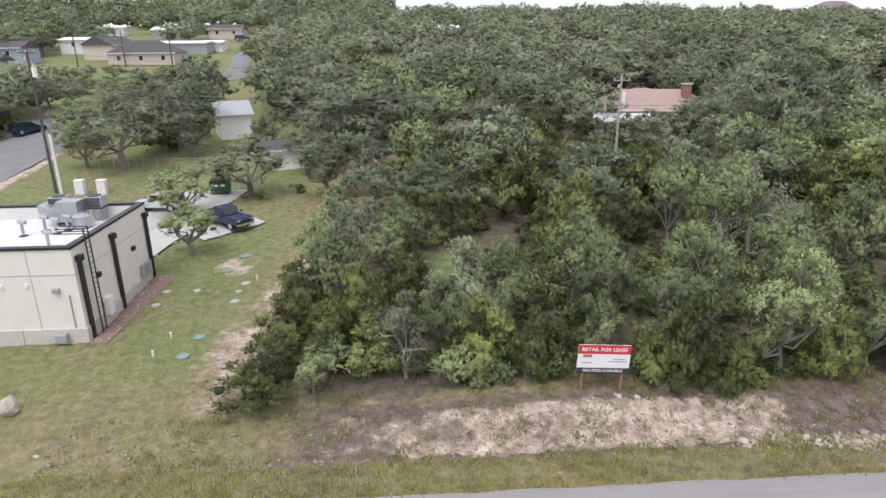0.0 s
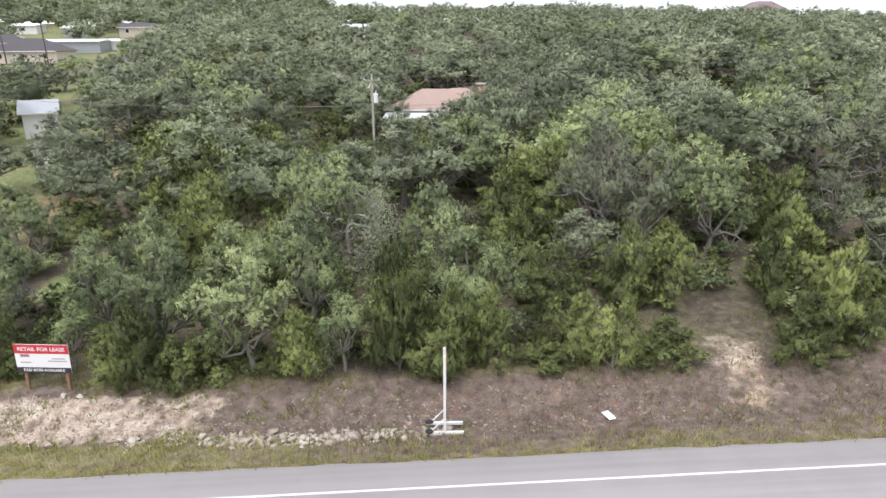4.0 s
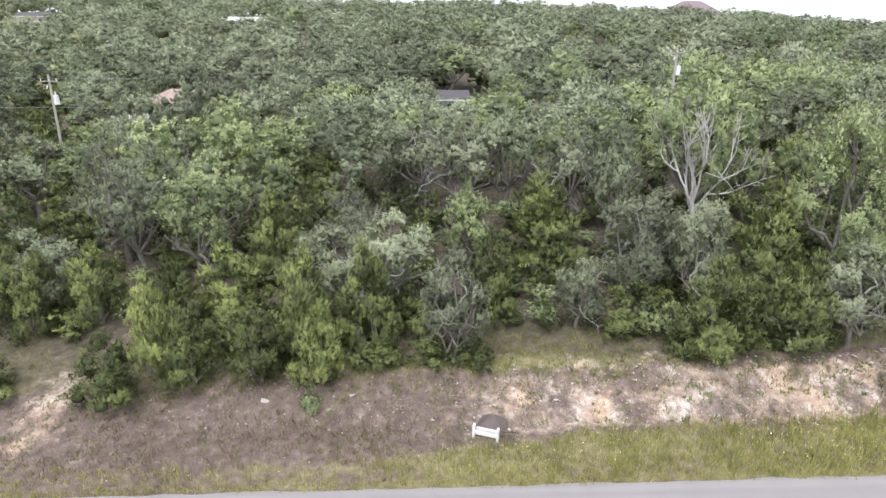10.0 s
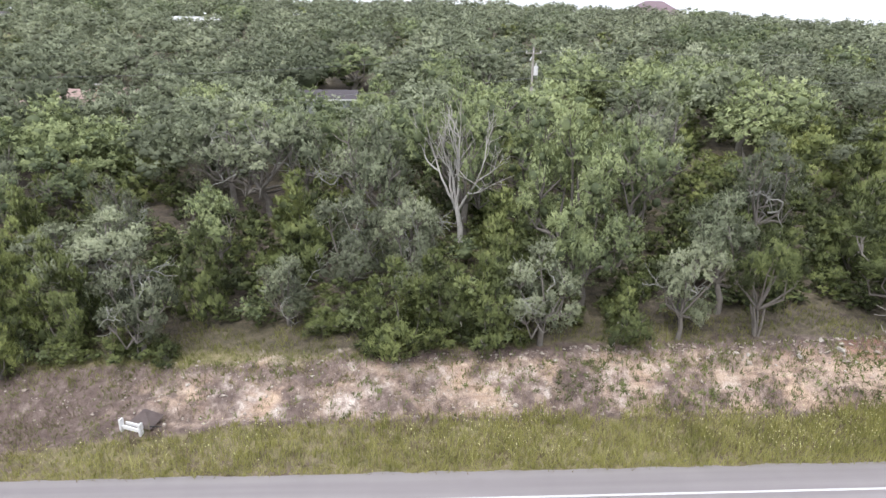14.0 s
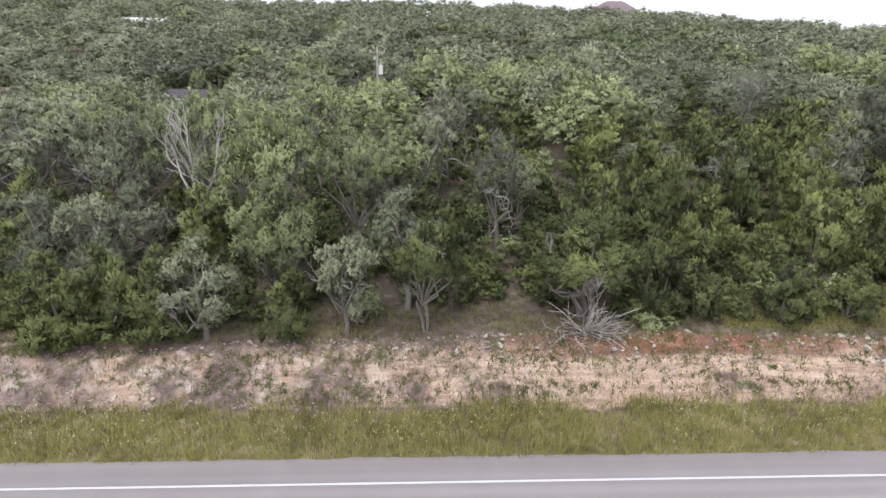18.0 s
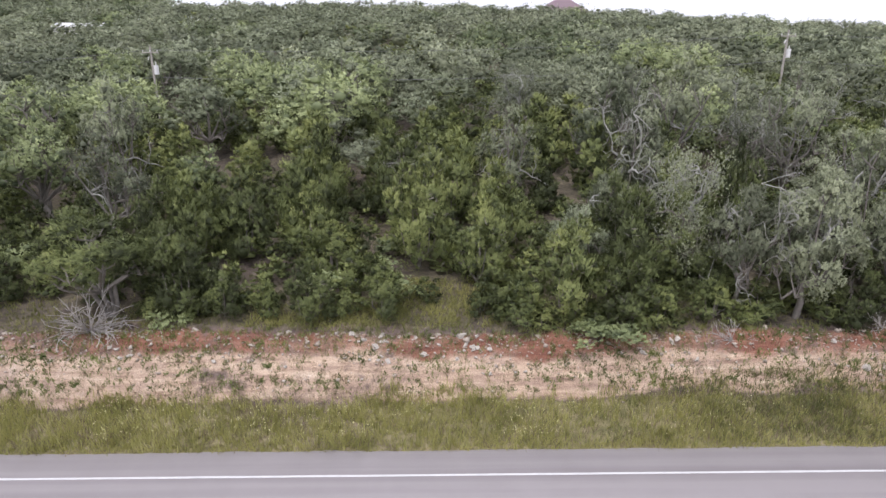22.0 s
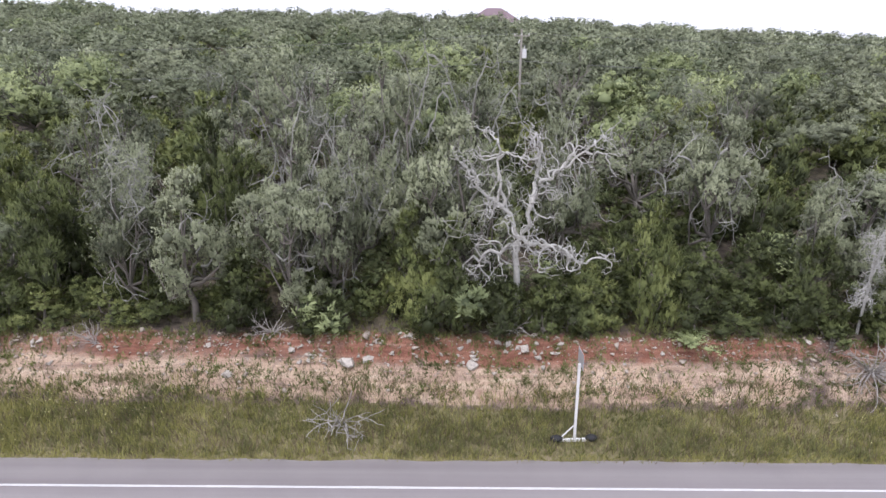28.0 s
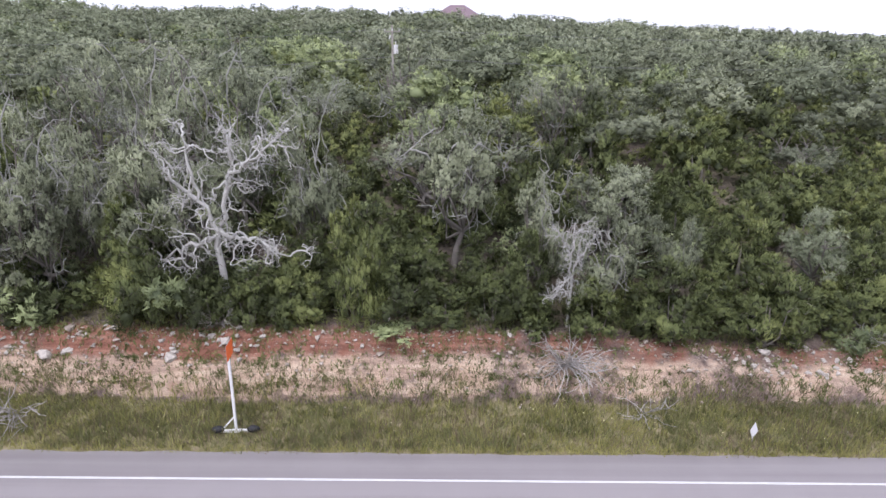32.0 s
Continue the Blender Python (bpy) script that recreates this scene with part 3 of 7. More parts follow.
def gnarled_mesh(seed, leaves, depth=4, spread=0.85, lift=0.12, forks=3, dead=False, droop=False):
    """Crooked pale limbs with thin foliage; about 7 m high."""
    rng = np.random.default_rng(seed)
    tips = []
    trunk = [(0, 0, -0.3), (0.12, 0.05, 0.9), (0.0, 0.1, 1.7)] + ([(0.25, 0, 2.8), (0.1, -0.1, 3.9)] if droop else [])
    wood = [tube(trunk, np.linspace(0.2, 0.14, len(trunk)), 6)]
    for i, a in enumerate(np.arange(5 if droop else 3) * 2.1 + rng.uniform(0, 2)):
        z = (1.9 + 0.5 * i) if droop else 1.6
        up = 0.35 if droop else (2.0 if dead else 1.1)
        wood += limbs((0.1, 0.0, z), (math.cos(a) * 0.8, math.sin(a) * 0.8, up), 2.0 if droop else 2.1, 0.08 if droop else (0.08 if dead else 0.12), depth, rng, spread, lift, 0.45, forks, tips)
    if dead:
        tips = []
        wood = [tube([(0, 0, -0.3), (0.1, 0.05, 1.2), (-0.05, 0.1, 2.6)], (0.17, 0.14, 0.11), 6)]
        for i, a in enumerate(np.arange(6) * 1.1 + rng.uniform(0, 1)):
            wood += limbs((-0.05, 0.1, 2.0 + 0.12 * i), (math.cos(a) * 0.6, math.sin(a) * 0.4, 1.15), 2.0, 0.075, 3, rng, 0.42, 0.22, 0.16, 3, tips)
    wood = join(wood)
    if not leaves:
        return None, wood
    tips = np.array(tips)
    p = tips[rng.integers(0, len(tips), leaves)] + rng.normal(size=(leaves, 3)) * (0.3, 0.3, 0.24)
    return sprays(p, unit(rng.normal(size=(leaves, 3)) + (0, 0, 0.2)), 0.165, 0.042, rng), wood


def lichen_mesh(seed, bare=4):
    """Pale layered crown with a few thick crooked limbs showing; the last faces are lichen-white."""
    leaf, wood = dome_mesh(seed, 56, 252, 0.15, 0.042, 0.62, 1, 0.42, 10, 0.55, 1.2)
    rng = np.random.default_rng(seed + 7)
    more = []
    for i in range(bare):
        a, r = i * (1.6 if bare < 5 else 2.4) + rng.uniform(0, 0.6), 0.6 if bare < 5 else rng.uniform(0.6, 1.7)
        z = 2.4 + 0.35 * i if bare < 5 else 3.0 + 2.6 * i / bare
        more += limbs((r * math.cos(a), r * math.sin(a), z), (math.cos(a), math.sin(a), 0.35 if bare < 5 else 0.1), 2.0, 0.06, 2, rng, 0.9, 0.0, 0.5, 3)
    return leaf, (*join([wood] + more), len(wood[1]))


def bare_mesh(seed):
    """A leafless crooked oak: two leaders, low drooping limbs, dense twigs; 10.7 m high, 4.4 m round."""
    rng = np.random.default_rng(seed)
    fork = (0.1, 0, 3.0)
    paths = (
        ((0.3, 0.1, -0.3), (0.05, 0, 1.4), (-0.1, 0, 2.3), fork),
        (fork, (-0.9, 0, 4.6), (-1.2, 0.1, 6.4), (-1.3, 0, 7.6)),
        (fork, (0.6, 0, 4.8), (1.0, -0.1, 6.0), (2.4, 0, 6.7), (4.0, 0.1, 8.0)),
        (fork, (-0.8, -0.3, 2.5), (-1.9, -0.2, 2.2), (-3.2, 0, 1.4)),
        (fork, (1.0, -0.2, 2.9), (2.2, 0, 2.6), (3.8, 0.1, 1.8)),
        ((0.6, 0, 4.8), (0.9, 0.6, 6.5), (0.7, 0.3, 8.2)),
        ((-0.9, 0, 4.6), (-1.9, 0.3, 5.2), (-2.8, 0.2, 6.0)),
    )
    wood, tips = [], []
    for i, path in enumerate(paths):
        q = np.array(path, float)
        q[:, 2] += np.where(q[:, 2] < 0, 0, 1.7)
        fine = [q[0]]
        for a, b in zip(q[:-1], q[1:]):
            fine += [a + (b - a) * (k + 1) / 4 + rng.normal(size=3) * (0.1 if k < 3 else 0.04) * (i > 0) for k in range(4)]
        wood.append(tube(fine, np.linspace(0.2, 0.16, len(fine)) if i == 0 else np.linspace(0.14, 0.04, len(fine)), 6))
        if i == 0:
            continue
        for k in range(2, len(fine)):
            side = unit(rng.normal(size=3) * (1.0, 0.5, 1.0))
            wood += limbs(fine[k], side, rng.uniform(0.8, 1.4), 0.062, 3, rng, 1.0, 0.0, 0.5, 2, tips)
    tips = np.array(tips)
    n = 900
    p = tips[rng.integers(0, len(tips), n)] + rng.normal(size=(n, 3)) * 0.2
    return sprays(p, unit(rng.normal(size=(n, 3))), 0.12, 0.03, rng), join(wood)


def shrub_mesh(seed, count=200):
    rng = np.random.default_rng(seed)
    c = [(rng.normal() * 0.5, rng.normal() * 0.5, rng.uniform(0.3, 1.3), rng.uniform(0.28, 0.45), rng.uniform(0.3, 0.55)) for _ in range(12)]
    wood = join([tube([(0, 0, -0.2), (x * 0.5, y * 0.5, z * 0.6), (x, y, z)], (0.035, 0.025, 0.012), 3) for x, y, z, _, _ in c])
    return clumped(c, count, 0.15, 0.03, 0.5, rng, 0.35, 1, 0.6), wood


KINDS = {
    "juniper": ("juniper_tree", 5.0, 2.1, JUNIPER, BARK, [juniper_mesh(s) for s in range(7)]),
    "umbrella": ("juniper_tree", 6.7, 3.1, JUNIPER, BARK, [dome_mesh(30 + s, 44, 320, 0.2, 0.024, 1.0, 1, 0.42, 9, 0.4, 2.6, 4) for s in range(2)]),
    "oak": ("live_oak", 6.9, 3.1, LIVE_OAK, BARK, [dome_mesh(20 + s, 60, 216, 0.13, 0.032, 0.75, 1, 0.4, 9, 0.5, 1.5) for s in range(4)]),
    "elm": ("elm_tree", 6.9, 3.1, ELM, BARK, [dome_mesh(40 + s, 60, 225, 0.135, 0.034, 0.85, 1, 0.42, 9, 0.7, 1.4) for s in range(4)]),
    "lichen": ("lichen_oak", 6.6, 3.2, LICHEN, PALE_BARK, [lichen_mesh(60 + s) for s in range(5)]),
    "hoary": ("lichen_oak", 6.6, 3.2, LICHEN, PALE_BARK, [lichen_mesh(160 + s, 8) for s in range(3)]),
    "plume": ("lichen_oak", 6.6, 3.2, LICHEN, PALE_BARK, [dome_mesh(66, 54, 240, 0.12, 0.024, 1.25, 1, 0.42, 8, 0.9)]),
    "gnarled": ("bare_lichen_oak", 6.6, 3.2, LICHEN, PALE_BARK, [gnarled_mesh(71 + s, 4200, 4, 0.95, 0.0, 3, False, True) for s in range(3)]),
    "bare": ("bare_lichen_oak", 10.7, 4.4, LICHEN, LICHEN_LIMB, [bare_mesh(76)]),
    "dead": ("dead_tree", 6.6, 2.6, LICHEN, DEAD_WOOD, [gnarled_mesh(81 + s, 0, 4, 0.55, 0.3, 3, True) for s in range(2)]),
    "cedar": ("juniper_tree", 5.0, 2.1, BRIGHT_JUNIPER, BARK, [juniper_mesh(10 + s) for s in range(4)]),
    "shrub": ("shrub", 1.6, 1.0, JUNIPER, BARK, [shrub_mesh(90 + s) for s in range(3)]),
    "green_shrub": ("green_shrub", 1.6, 1.0, ELM, BARK, [shrub_mesh(95 + s) for s in range(2)]),
}
LABELS = {
    "juniper": ("bushy olive-green juniper with upright tufts", "juniper", "junipers of the thicket"),
    "cedar": ("bright olive-green juniper, bushy to the ground", "juniper", "junipers of the thicket"),
    "umbrella": ("broad olive juniper on several bare stems", "juniper", "junipers of the thicket"),
    "hoary": ("grey-green oak with crooked lichen-white limbs showing", "oak tree", "lichen-hung oaks"),
    "plume": ("pale grey-green drooping crown above the bank", "oak tree", "lichen-hung oaks"),
    "bare": ("leafless oak with white lichen-crusted crooked limbs", "oak tree", "lichen-hung oaks"),
    "oak": ("grey-green live oak with a rounded crown", "oak tree", "live oaks of the wood"),
    "elm": ("fresh green broad-crowned tree in the wood", "tree", "green trees of the wood"),
    "lichen": ("pale grey-green oak hung with lichen", "oak tree", "lichen-hung oaks"),
    "gnarled": ("gnarled oak with bare lichen-grey limbs", "oak tree", "lichen-hung oaks"),
    "dead": ("bleached dead tree with bare forked limbs", "dead tree", "dead trees"),
    "shrub": ("low olive-green shrub at the bank's edge", "shrub", "shrubs of the bank"),
    "green_shrub": ("low fresh green shrub at the bank's edge", "shrub", "shrubs of the bank"),
}
# plainer forms for trees farther off
SECOND = {
    "juniper": [juniper_mesh(500 + s, 25, 243, 0.22, 0.03)[0] for s in range(6)],
    "oak": [dome_mesh(520 + s, 50, 144, 0.145, 0.036, 0.8, 1, 0.4, 8, 0.6)[0] for s in range(5)],
    "elm": [dome_mesh(540 + s, 50, 144, 0.155, 0.038, 0.9, 1, 0.42, 8, 0.75)[0] for s in range(4)],
    "lichen": [dome_mesh(560 + s, 50, 126, 0.14, 0.034, 0.65, 1, 0.3, 8, 0.5)[0] for s in range(5)],
}
LOW = {
    "juniper": [juniper_mesh(200 + s, 22, 162, 0.25, 0.04)[0] for s in range(6)],
    "oak": [dome_mesh(220 + s, 40, 117, 0.18, 0.045, 0.85, 1, 0.45, 8, 0.8)[0] for s in range(6)],
    "elm": [dome_mesh(240 + s, 40, 117, 0.19, 0.047, 0.95, 1, 0.45, 8, 0.9)[0] for s in range(5)],
    "lichen": [dome_mesh(260 + s, 40, 108, 0.17, 0.042, 0.7, 1, 0.4, 8, 0.5)[0] for s in range(5)],
}
MIDDLE = {
    "juniper": [juniper_mesh(400 + s, 15, 99, 0.32, 0.06)[0] for s in range(6)],
    "oak": [round_mesh(420 + s, 22, 96, 0.24, 0.062, 0.85)[0] for s in range(6)],
    "elm": [round_mesh(440 + s, 22, 96, 0.25, 0.064, 0.9)[0] for s in range(5)],
    "lichen": [round_mesh(460 + s, 22, 84, 0.23, 0.056, 0.75)[0] for s in range(5)],
}
FAR = {
    "juniper": [juniper_mesh(300 + s, 9, 52, 0.45, 0.1, 1, 0.5)[0] for s in range(5)],
    "oak": [round_mesh(320 + s, 13, 44, 0.42, 0.115)[0] for s in range(6)],
    "elm": [round_mesh(340 + s, 13, 44, 0.42, 0.115)[0] for s in range(5)],
    "lichen": [round_mesh(360 + s, 13, 44, 0.4, 0.105)[0] for s in range(5)],
}
MESHES = {}
PLAIN = {}


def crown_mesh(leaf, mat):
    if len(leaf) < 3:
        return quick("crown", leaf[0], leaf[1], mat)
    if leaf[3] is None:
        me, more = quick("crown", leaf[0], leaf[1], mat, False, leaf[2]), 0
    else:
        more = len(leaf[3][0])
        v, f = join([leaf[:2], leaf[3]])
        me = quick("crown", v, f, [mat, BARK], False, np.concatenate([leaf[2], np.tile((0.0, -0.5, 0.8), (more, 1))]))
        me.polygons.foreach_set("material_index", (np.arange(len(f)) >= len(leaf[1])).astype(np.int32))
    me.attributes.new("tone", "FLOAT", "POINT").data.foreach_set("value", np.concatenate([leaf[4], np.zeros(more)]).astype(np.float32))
    return me


def trunk_mesh(wood, mat):
    """Trunk and limbs; lichen pales the upper limbs only."""
    v, f = wood[:2]
    if mat is not PALE_BARK:
        return quick("trunk", v, f, mat, True)
    me = quick("trunk", v, f, [BARK, mat], True)
    me.polygons.foreach_set("material_index", (np.arange(len(f)) >= wood[2] if len(wood) > 2 else v[f][:, :, 2].mean(1) > 3.3).astype(np.int32))
    return me


for kind, (name, h, r, leafmat, woodmat, forms) in KINDS.items():
    MESHES[kind] = [(crown_mesh(leaf, leafmat) if leaf is not None else None, trunk_mesh(wood, woodmat)) for leaf, wood in forms]
    if kind in LOW:
        PLAIN[kind] = [[crown_mesh(leaf, leafmat) for leaf in level[kind]] for level in (SECOND, LOW)]
planted, tall_spots = [], []
turning = random.Random(5)


def plant(kind, x, y, high, wide, sink=0.05, label="", turn=None):
    """One tree as a thing: trunk and crown under an empty at its foot."""
    name, h, r, _, _, _ = KINDS[kind]
    wide = max(wide, 0.32 * high) if kind in ("oak", "elm", "lichen", "umbrella") else wide
    crown, trunk = MESHES[kind][turning.randrange(len(MESHES[kind]))]
    if (y > 36 or high < 2.6) and kind in PLAIN:
        crown = turning.choice(PLAIN[kind][int(y > 46 and x > -8)])
    tree = new(name)
    tree.matrix_basis = pose(x, y, float(land_height(x, y)) - sink, turning.uniform(-4, 4), turning.uniform(-4, 4), turning.uniform(0, 360) if turn is None else turn) @ Matrix.Diagonal((wide / r, wide / r, high / h, 1))
    for part_name, data in (("trunk", trunk), ("crown", crown)):
        if data:
            ob = new(part_name, data)
            ob.parent = tree
    tagged(tree, label or LABELS[kind][0], LABELS[kind][1], LABELS[kind][2])
    planted.append((x, y, wide))
    tall_spots.append((x, y, wide, high))
    return tree


plant("oak", -11.4, 96.7, 13.2, 6.8)
plant("cedar", -7.6, 28.3, 3.1, 2.1)
plant("oak", -8.1, 64.7, 7.2, 3.9)
plant("cedar", -6.4, 36, 4.6, 1.8)
plant("elm", -6.2, 41.6, 5.2, 2.2)
plant("cedar", -6.8, 38.7, 4.0, 1.8)
plant("elm", -6.2, 46.2, 5.0, 2.2)
plant("elm", -5.6, 51.0, 5.5, 2.6)
plant("cedar", -7.0, 33.7, 3.6, 1.8)
plant("cedar", -7.2, 30.8, 3.0, 1.6)
plant("cedar", -2.4, 33.6, 4.2, 1.8)
plant("cedar", -2.7, 36.6, 4.5, 1.8)
plant("elm", -1.2, 40.6, 5.5, 2.2)
plant("cedar", -2.4, 30.6, 3.4, 1.6)
plant("elm", -4.4, 39.2, 5.4, 2.2)
plant("elm", -5, 29.3, 2.6, 1)
plant("cedar", -4.8, 32.8, 4.1, 1.9)
plant("oak", -4.8, 45.6, 6, 2.3)
plant("oak", -4.4, 64.4, 8.5, 5)
plant("oak", -3.2, 42.6, 6.5, 2.8)
plant("oak", -3.1, 57.4, 7.1, 3.2)
plant("elm", -2.4, 91.3, 10.8, 6.1)
plant("elm", -0.3, 45.3, 5.7, 2.6)
plant("lichen", -0.3, 30.1, 4.7, 1.8)
plant("cedar", -0.1, 37.5, 5.5, 1.9)
plant("elm", 2, 31.9, 5.8, 1.7)
plant("lichen", 3.3, 33.5, 6.5, 2.6)
plant("cedar", 3.6, 29.7, 4.7, 2)
plant("elm", 4.6, 32.9, 6.6, 1.8)
plant("cedar", 5.8, 29.4, 3.9, 1.4)
plant("elm", 9.5, 29.4, 4, 1.3)
plant("elm", 10.4, 37.8, 6.8, 2.2)
plant("elm", 10.5, 31.7, 7.2, 1.9)
plant("cedar", 10.6, 41.3, 5.5, 2.5)
plant("oak", 10.9, 77.5, 10.7, 4.6)
plant("cedar", 11.4, 66.6, 6.8, 4.7)
plant("cedar", 11.9, 28.4, 3.2, 1.5)
plant("cedar", 12.5, 45.2, 7, 3)
plant("cedar", 13, 59.4, 6.9, 3.7)
plant("cedar", 13.3, 28, 4.9, 1.5)
plant("elm", 14.2, 30, 7.6, 2.7)
plant("cedar", 15.4, 27.8, 3.2, 1.4)
plant("elm", 16.9, 34.3, 6.5, 2.7)
plant("cedar", 17.7, 37.7, 6, 2.1)
plant("elm", 18.8, 28.7, 7.5, 2.9)
plant("elm", 19.5, 44.6, 8.5, 2.8)
plant("cedar", 21.3, 28.1, 4.2, 1.6)
plant("elm", 21.4, 32.4, 8.2, 1.9)
plant("oak", 22.2, 49.8, 8, 4.1)
plant("elm", 22.5, 41.6, 9.1, 3.5)
plant("gnarled", 22.9, 40.2, 7.6, 3)
plant("elm", 23.4, 28.7, 4.8, 1.6)
plant("cedar", 26.3, 28.7, 7.3, 1.7)
plant("oak", 26.7, 54.4, 8.7, 3.5)
plant("cedar", 26.8, 30.7, 6.5, 1.8)
plant("elm", 28.9, 37.9, 7.8, 2.6)
plant("cedar", 29, 28.1, 5.5, 1.7)
plant("oak", 29.9, 52.9, 8, 4.3)
plant("elm", 30.1, 30.8, 8, 2.8)
plant("cedar", 31.1, 28.7, 5, 1.4)
plant("cedar", 33.5, 37, 6, 2.1)
plant("cedar", 33.7, 28.0, 1.6, 1.5)
plant("cedar", 34.2, 43.4, 6, 2.5)
plant("oak", 34.5, 102.8, 9.4, 6.2)
plant("cedar", 35.2, 33.3, 5, 2.1)
plant("cedar", 35.5, 28.7, 4.1, 1.7)
plant("oak", 35.9, 104.5, 8.8, 6.7)
plant("cedar", 37.3, 27.6, 4.2, 1.5)
plant("cedar", 38.6, 48.4, 7.2, 3.5)
plant("cedar", 39.7, 33.7, 6, 1.8)
plant("oak", 40.1, 63.5, 12.3, 5.5)
plant("oak", 40.1, 34.9, 5, 1.6)
plant("cedar", 40.2, 28.5, 2.5, 2.1)
plant("lichen", 40.9, 44.4, 9.8, 2.8)
plant("lichen", 41.5, 43, 9.2, 2.2)
plant("cedar", 43.4, 34.5, 5, 2.1)
plant("oak", 43.8, 40.1, 8.7, 2.6)
plant("lichen", 44.1, 49.6, 8, 2.8)
plant("cedar", 47, 27.3, 3.9, 1.9)
plant("elm", 47.8, 39.1, 7.7, 2.9)
plant("elm", 48, 42.2, 8.4, 4.1)
plant("cedar", 48.4, 32.3, 5.1, 1.6)
plant("cedar", 49.2, 28.1, 6.4, 1.6)
plant("oak", 49.4, 89.3, 7.4, 6.8)
plant("cedar", 50.8, 27.9, 4.3, 1.6)
plant("cedar", 51.2, 33.9, 5.1, 2.2)
plant("cedar", 53.1, 39.3, 6.5, 2.1)
plant("cedar", 54.1, 27.8, 4.7, 1.8)
plant("cedar", 55.8, 30.1, 6.1, 1.8)
plant("green_shrub", 56.8, 25.9, 1.2, 0.5)
plant("cedar", 57.2, 27.4, 4.8, 1.6)
plant("lichen", 57.8, 40.8, 6.5, 2)
plant("cedar", 59.8, 29.7, 6.7, 1.9)
plant("cedar", 60.2, 28.7, 1.8, 1.5)
plant("lichen", 63.1, 50.3, 9.3, 4.2)
plant("lichen", 63.8, 28.7, 6.5, 2.2)
plant("elm", 65.4, 37.6, 6.8, 1.9)
plant("cedar", 66, 32.7, 6, 1.9)
plant("lichen", 66.5, 47.8, 8.9, 4.7)
plant("elm", 68.6, 104.3, 8.6, 6.6)
plant("oak", 69.3, 48.3, 9, 2.6)
plant("juniper", 70.5, 40.3, 6.5, 2.8)
plant("lichen", 70.9, 31.4, 4.6, 1.7)
plant("juniper", 70.9, 38.2, 6, 2.7)
plant("lichen", 74, 45.5, 8.6, 3.2)
plant("juniper", 74.1, 30.7, 3.2, 2)
plant("lichen", 74.5, 33.1, 7.2, 2.8)
plant("oak", 75.7, 41.6, 9.6, 2.6)
plant("juniper", 77.3, 28.7, 5.7, 2.5)
plant("lichen", 78, 32.1, 7.3, 2.3)
plant("lichen", 78.1, 38.2, 5.5, 3.1)
plant("juniper", 79.5, 29.5, 5.5, 2.1)
plant("dead", 81.3, 40.4, 9.2, 3.6)
plant("elm", 81.8, 42.1, 12.3, 3.9)
plant("juniper", 82.4, 29.3, 5.5, 2.1)
plant("juniper", 83.2, 34.9, 7, 2.5)
plant("oak", 84.5, 90.1, 10.6, 6.6)
plant("lichen", 84.8, 28.7, 6.3, 2.5)
plant("elm", 85.9, 56.2, 9.5, 5.1)
plant("oak", 86.3, 85.5, 10.9, 5.9)
plant("elm", 87.5, 34.5, 12, 2.7)
plant("elm", 87.9, 32.2, 8.5, 2)
plant("elm", 88, 46.1, 9, 3.4)
plant("juniper", 89.4, 28.7, 4.3, 1.7)
plant("lichen", 92.4, 28.7, 6.3, 1.9)
plant("elm", 92.4, 37.7, 10.2, 2.3)
plant("elm", 92.8, 46.2, 8.5, 2.8)
plant("elm", 94.5, 43.4, 8.5, 3.9)
plant("oak", 95.7, 31.1, 7.9, 2.7)
plant("umbrella", 96.8, 28.7, 6.7, 2.1)
plant("lichen", 97.8, 48.8, 10, 3.1)
plant("oak", 100.5, 61.9, 9, 4.8)
plant("lichen", 101.8, 38.6, 8.9, 2.5)
plant("umbrella", 105.7, 29.4, 6.4, 4)
plant("juniper", 106.5, 35.4, 6.5, 2.3)
plant("juniper", 108.4, 36.2, 6.7, 2.5)
plant("juniper", 109.5, 30, 5.5, 2)
plant("juniper", 111.6, 37.3, 6.4, 2.4)
plant("juniper", 112.2, 29.2, 3.6, 1.2)
plant("oak", 113.2, 63.9, 11.5, 4.9)
plant("juniper", 114.8, 45.7, 7.5, 2.8)
plant("juniper", 115.3, 41, 8.5, 2.5)
plant("juniper", 115.7, 36.9, 5.6, 2.4)
plant("juniper", 116.9, 29.1, 3.9, 1.7)
plant("juniper", 117.6, 33.4, 4.1, 2.2)
plant("juniper", 120.9, 29.3, 3.5, 1.6)
plant("juniper", 121, 42.6, 8.3, 2.6)
plant("juniper", 122.8, 35.7, 7.4, 2.6)
plant("juniper", 125.3, 42.2, 7.8, 2.8)
plant("juniper", 126.5, 33, 6, 2.2)
plant("juniper", 128.6, 28.7, 2.4, 1.4)
plant("juniper", 128.7, 37.4, 6.8, 2.6)
plant("lichen", 129.5, 45.3, 8.5, 2.8)
plant("juniper", 131.2, 28.7, 6.2, 2.6)
plant("green_shrub", 132.4, 27.1, 1.1, 1.2)
plant("oak", 132.6, 31.6, 6, 2.1)
plant("green_shrub", 133.5, 27.2, 1.1, 1.5)
plant("juniper", 134, 28.4, 4, 1.8)
plant("juniper", 135.1, 32.7, 7.3, 2.2)
plant("juniper", 135.3, 31.1, 6.8, 2.5)
plant("juniper", 136, 28.5, 2.4, 1.5)
plant("hoary", 136.8, 37.3, 9.5, 2.9)
plant("oak", 138.3, 51.4, 10.7, 2.9)
plant("gnarled", 139.4, 33.9, 8.2, 2.6)
plant("hoary", 140.6, 29.3, 7.7, 2.2)
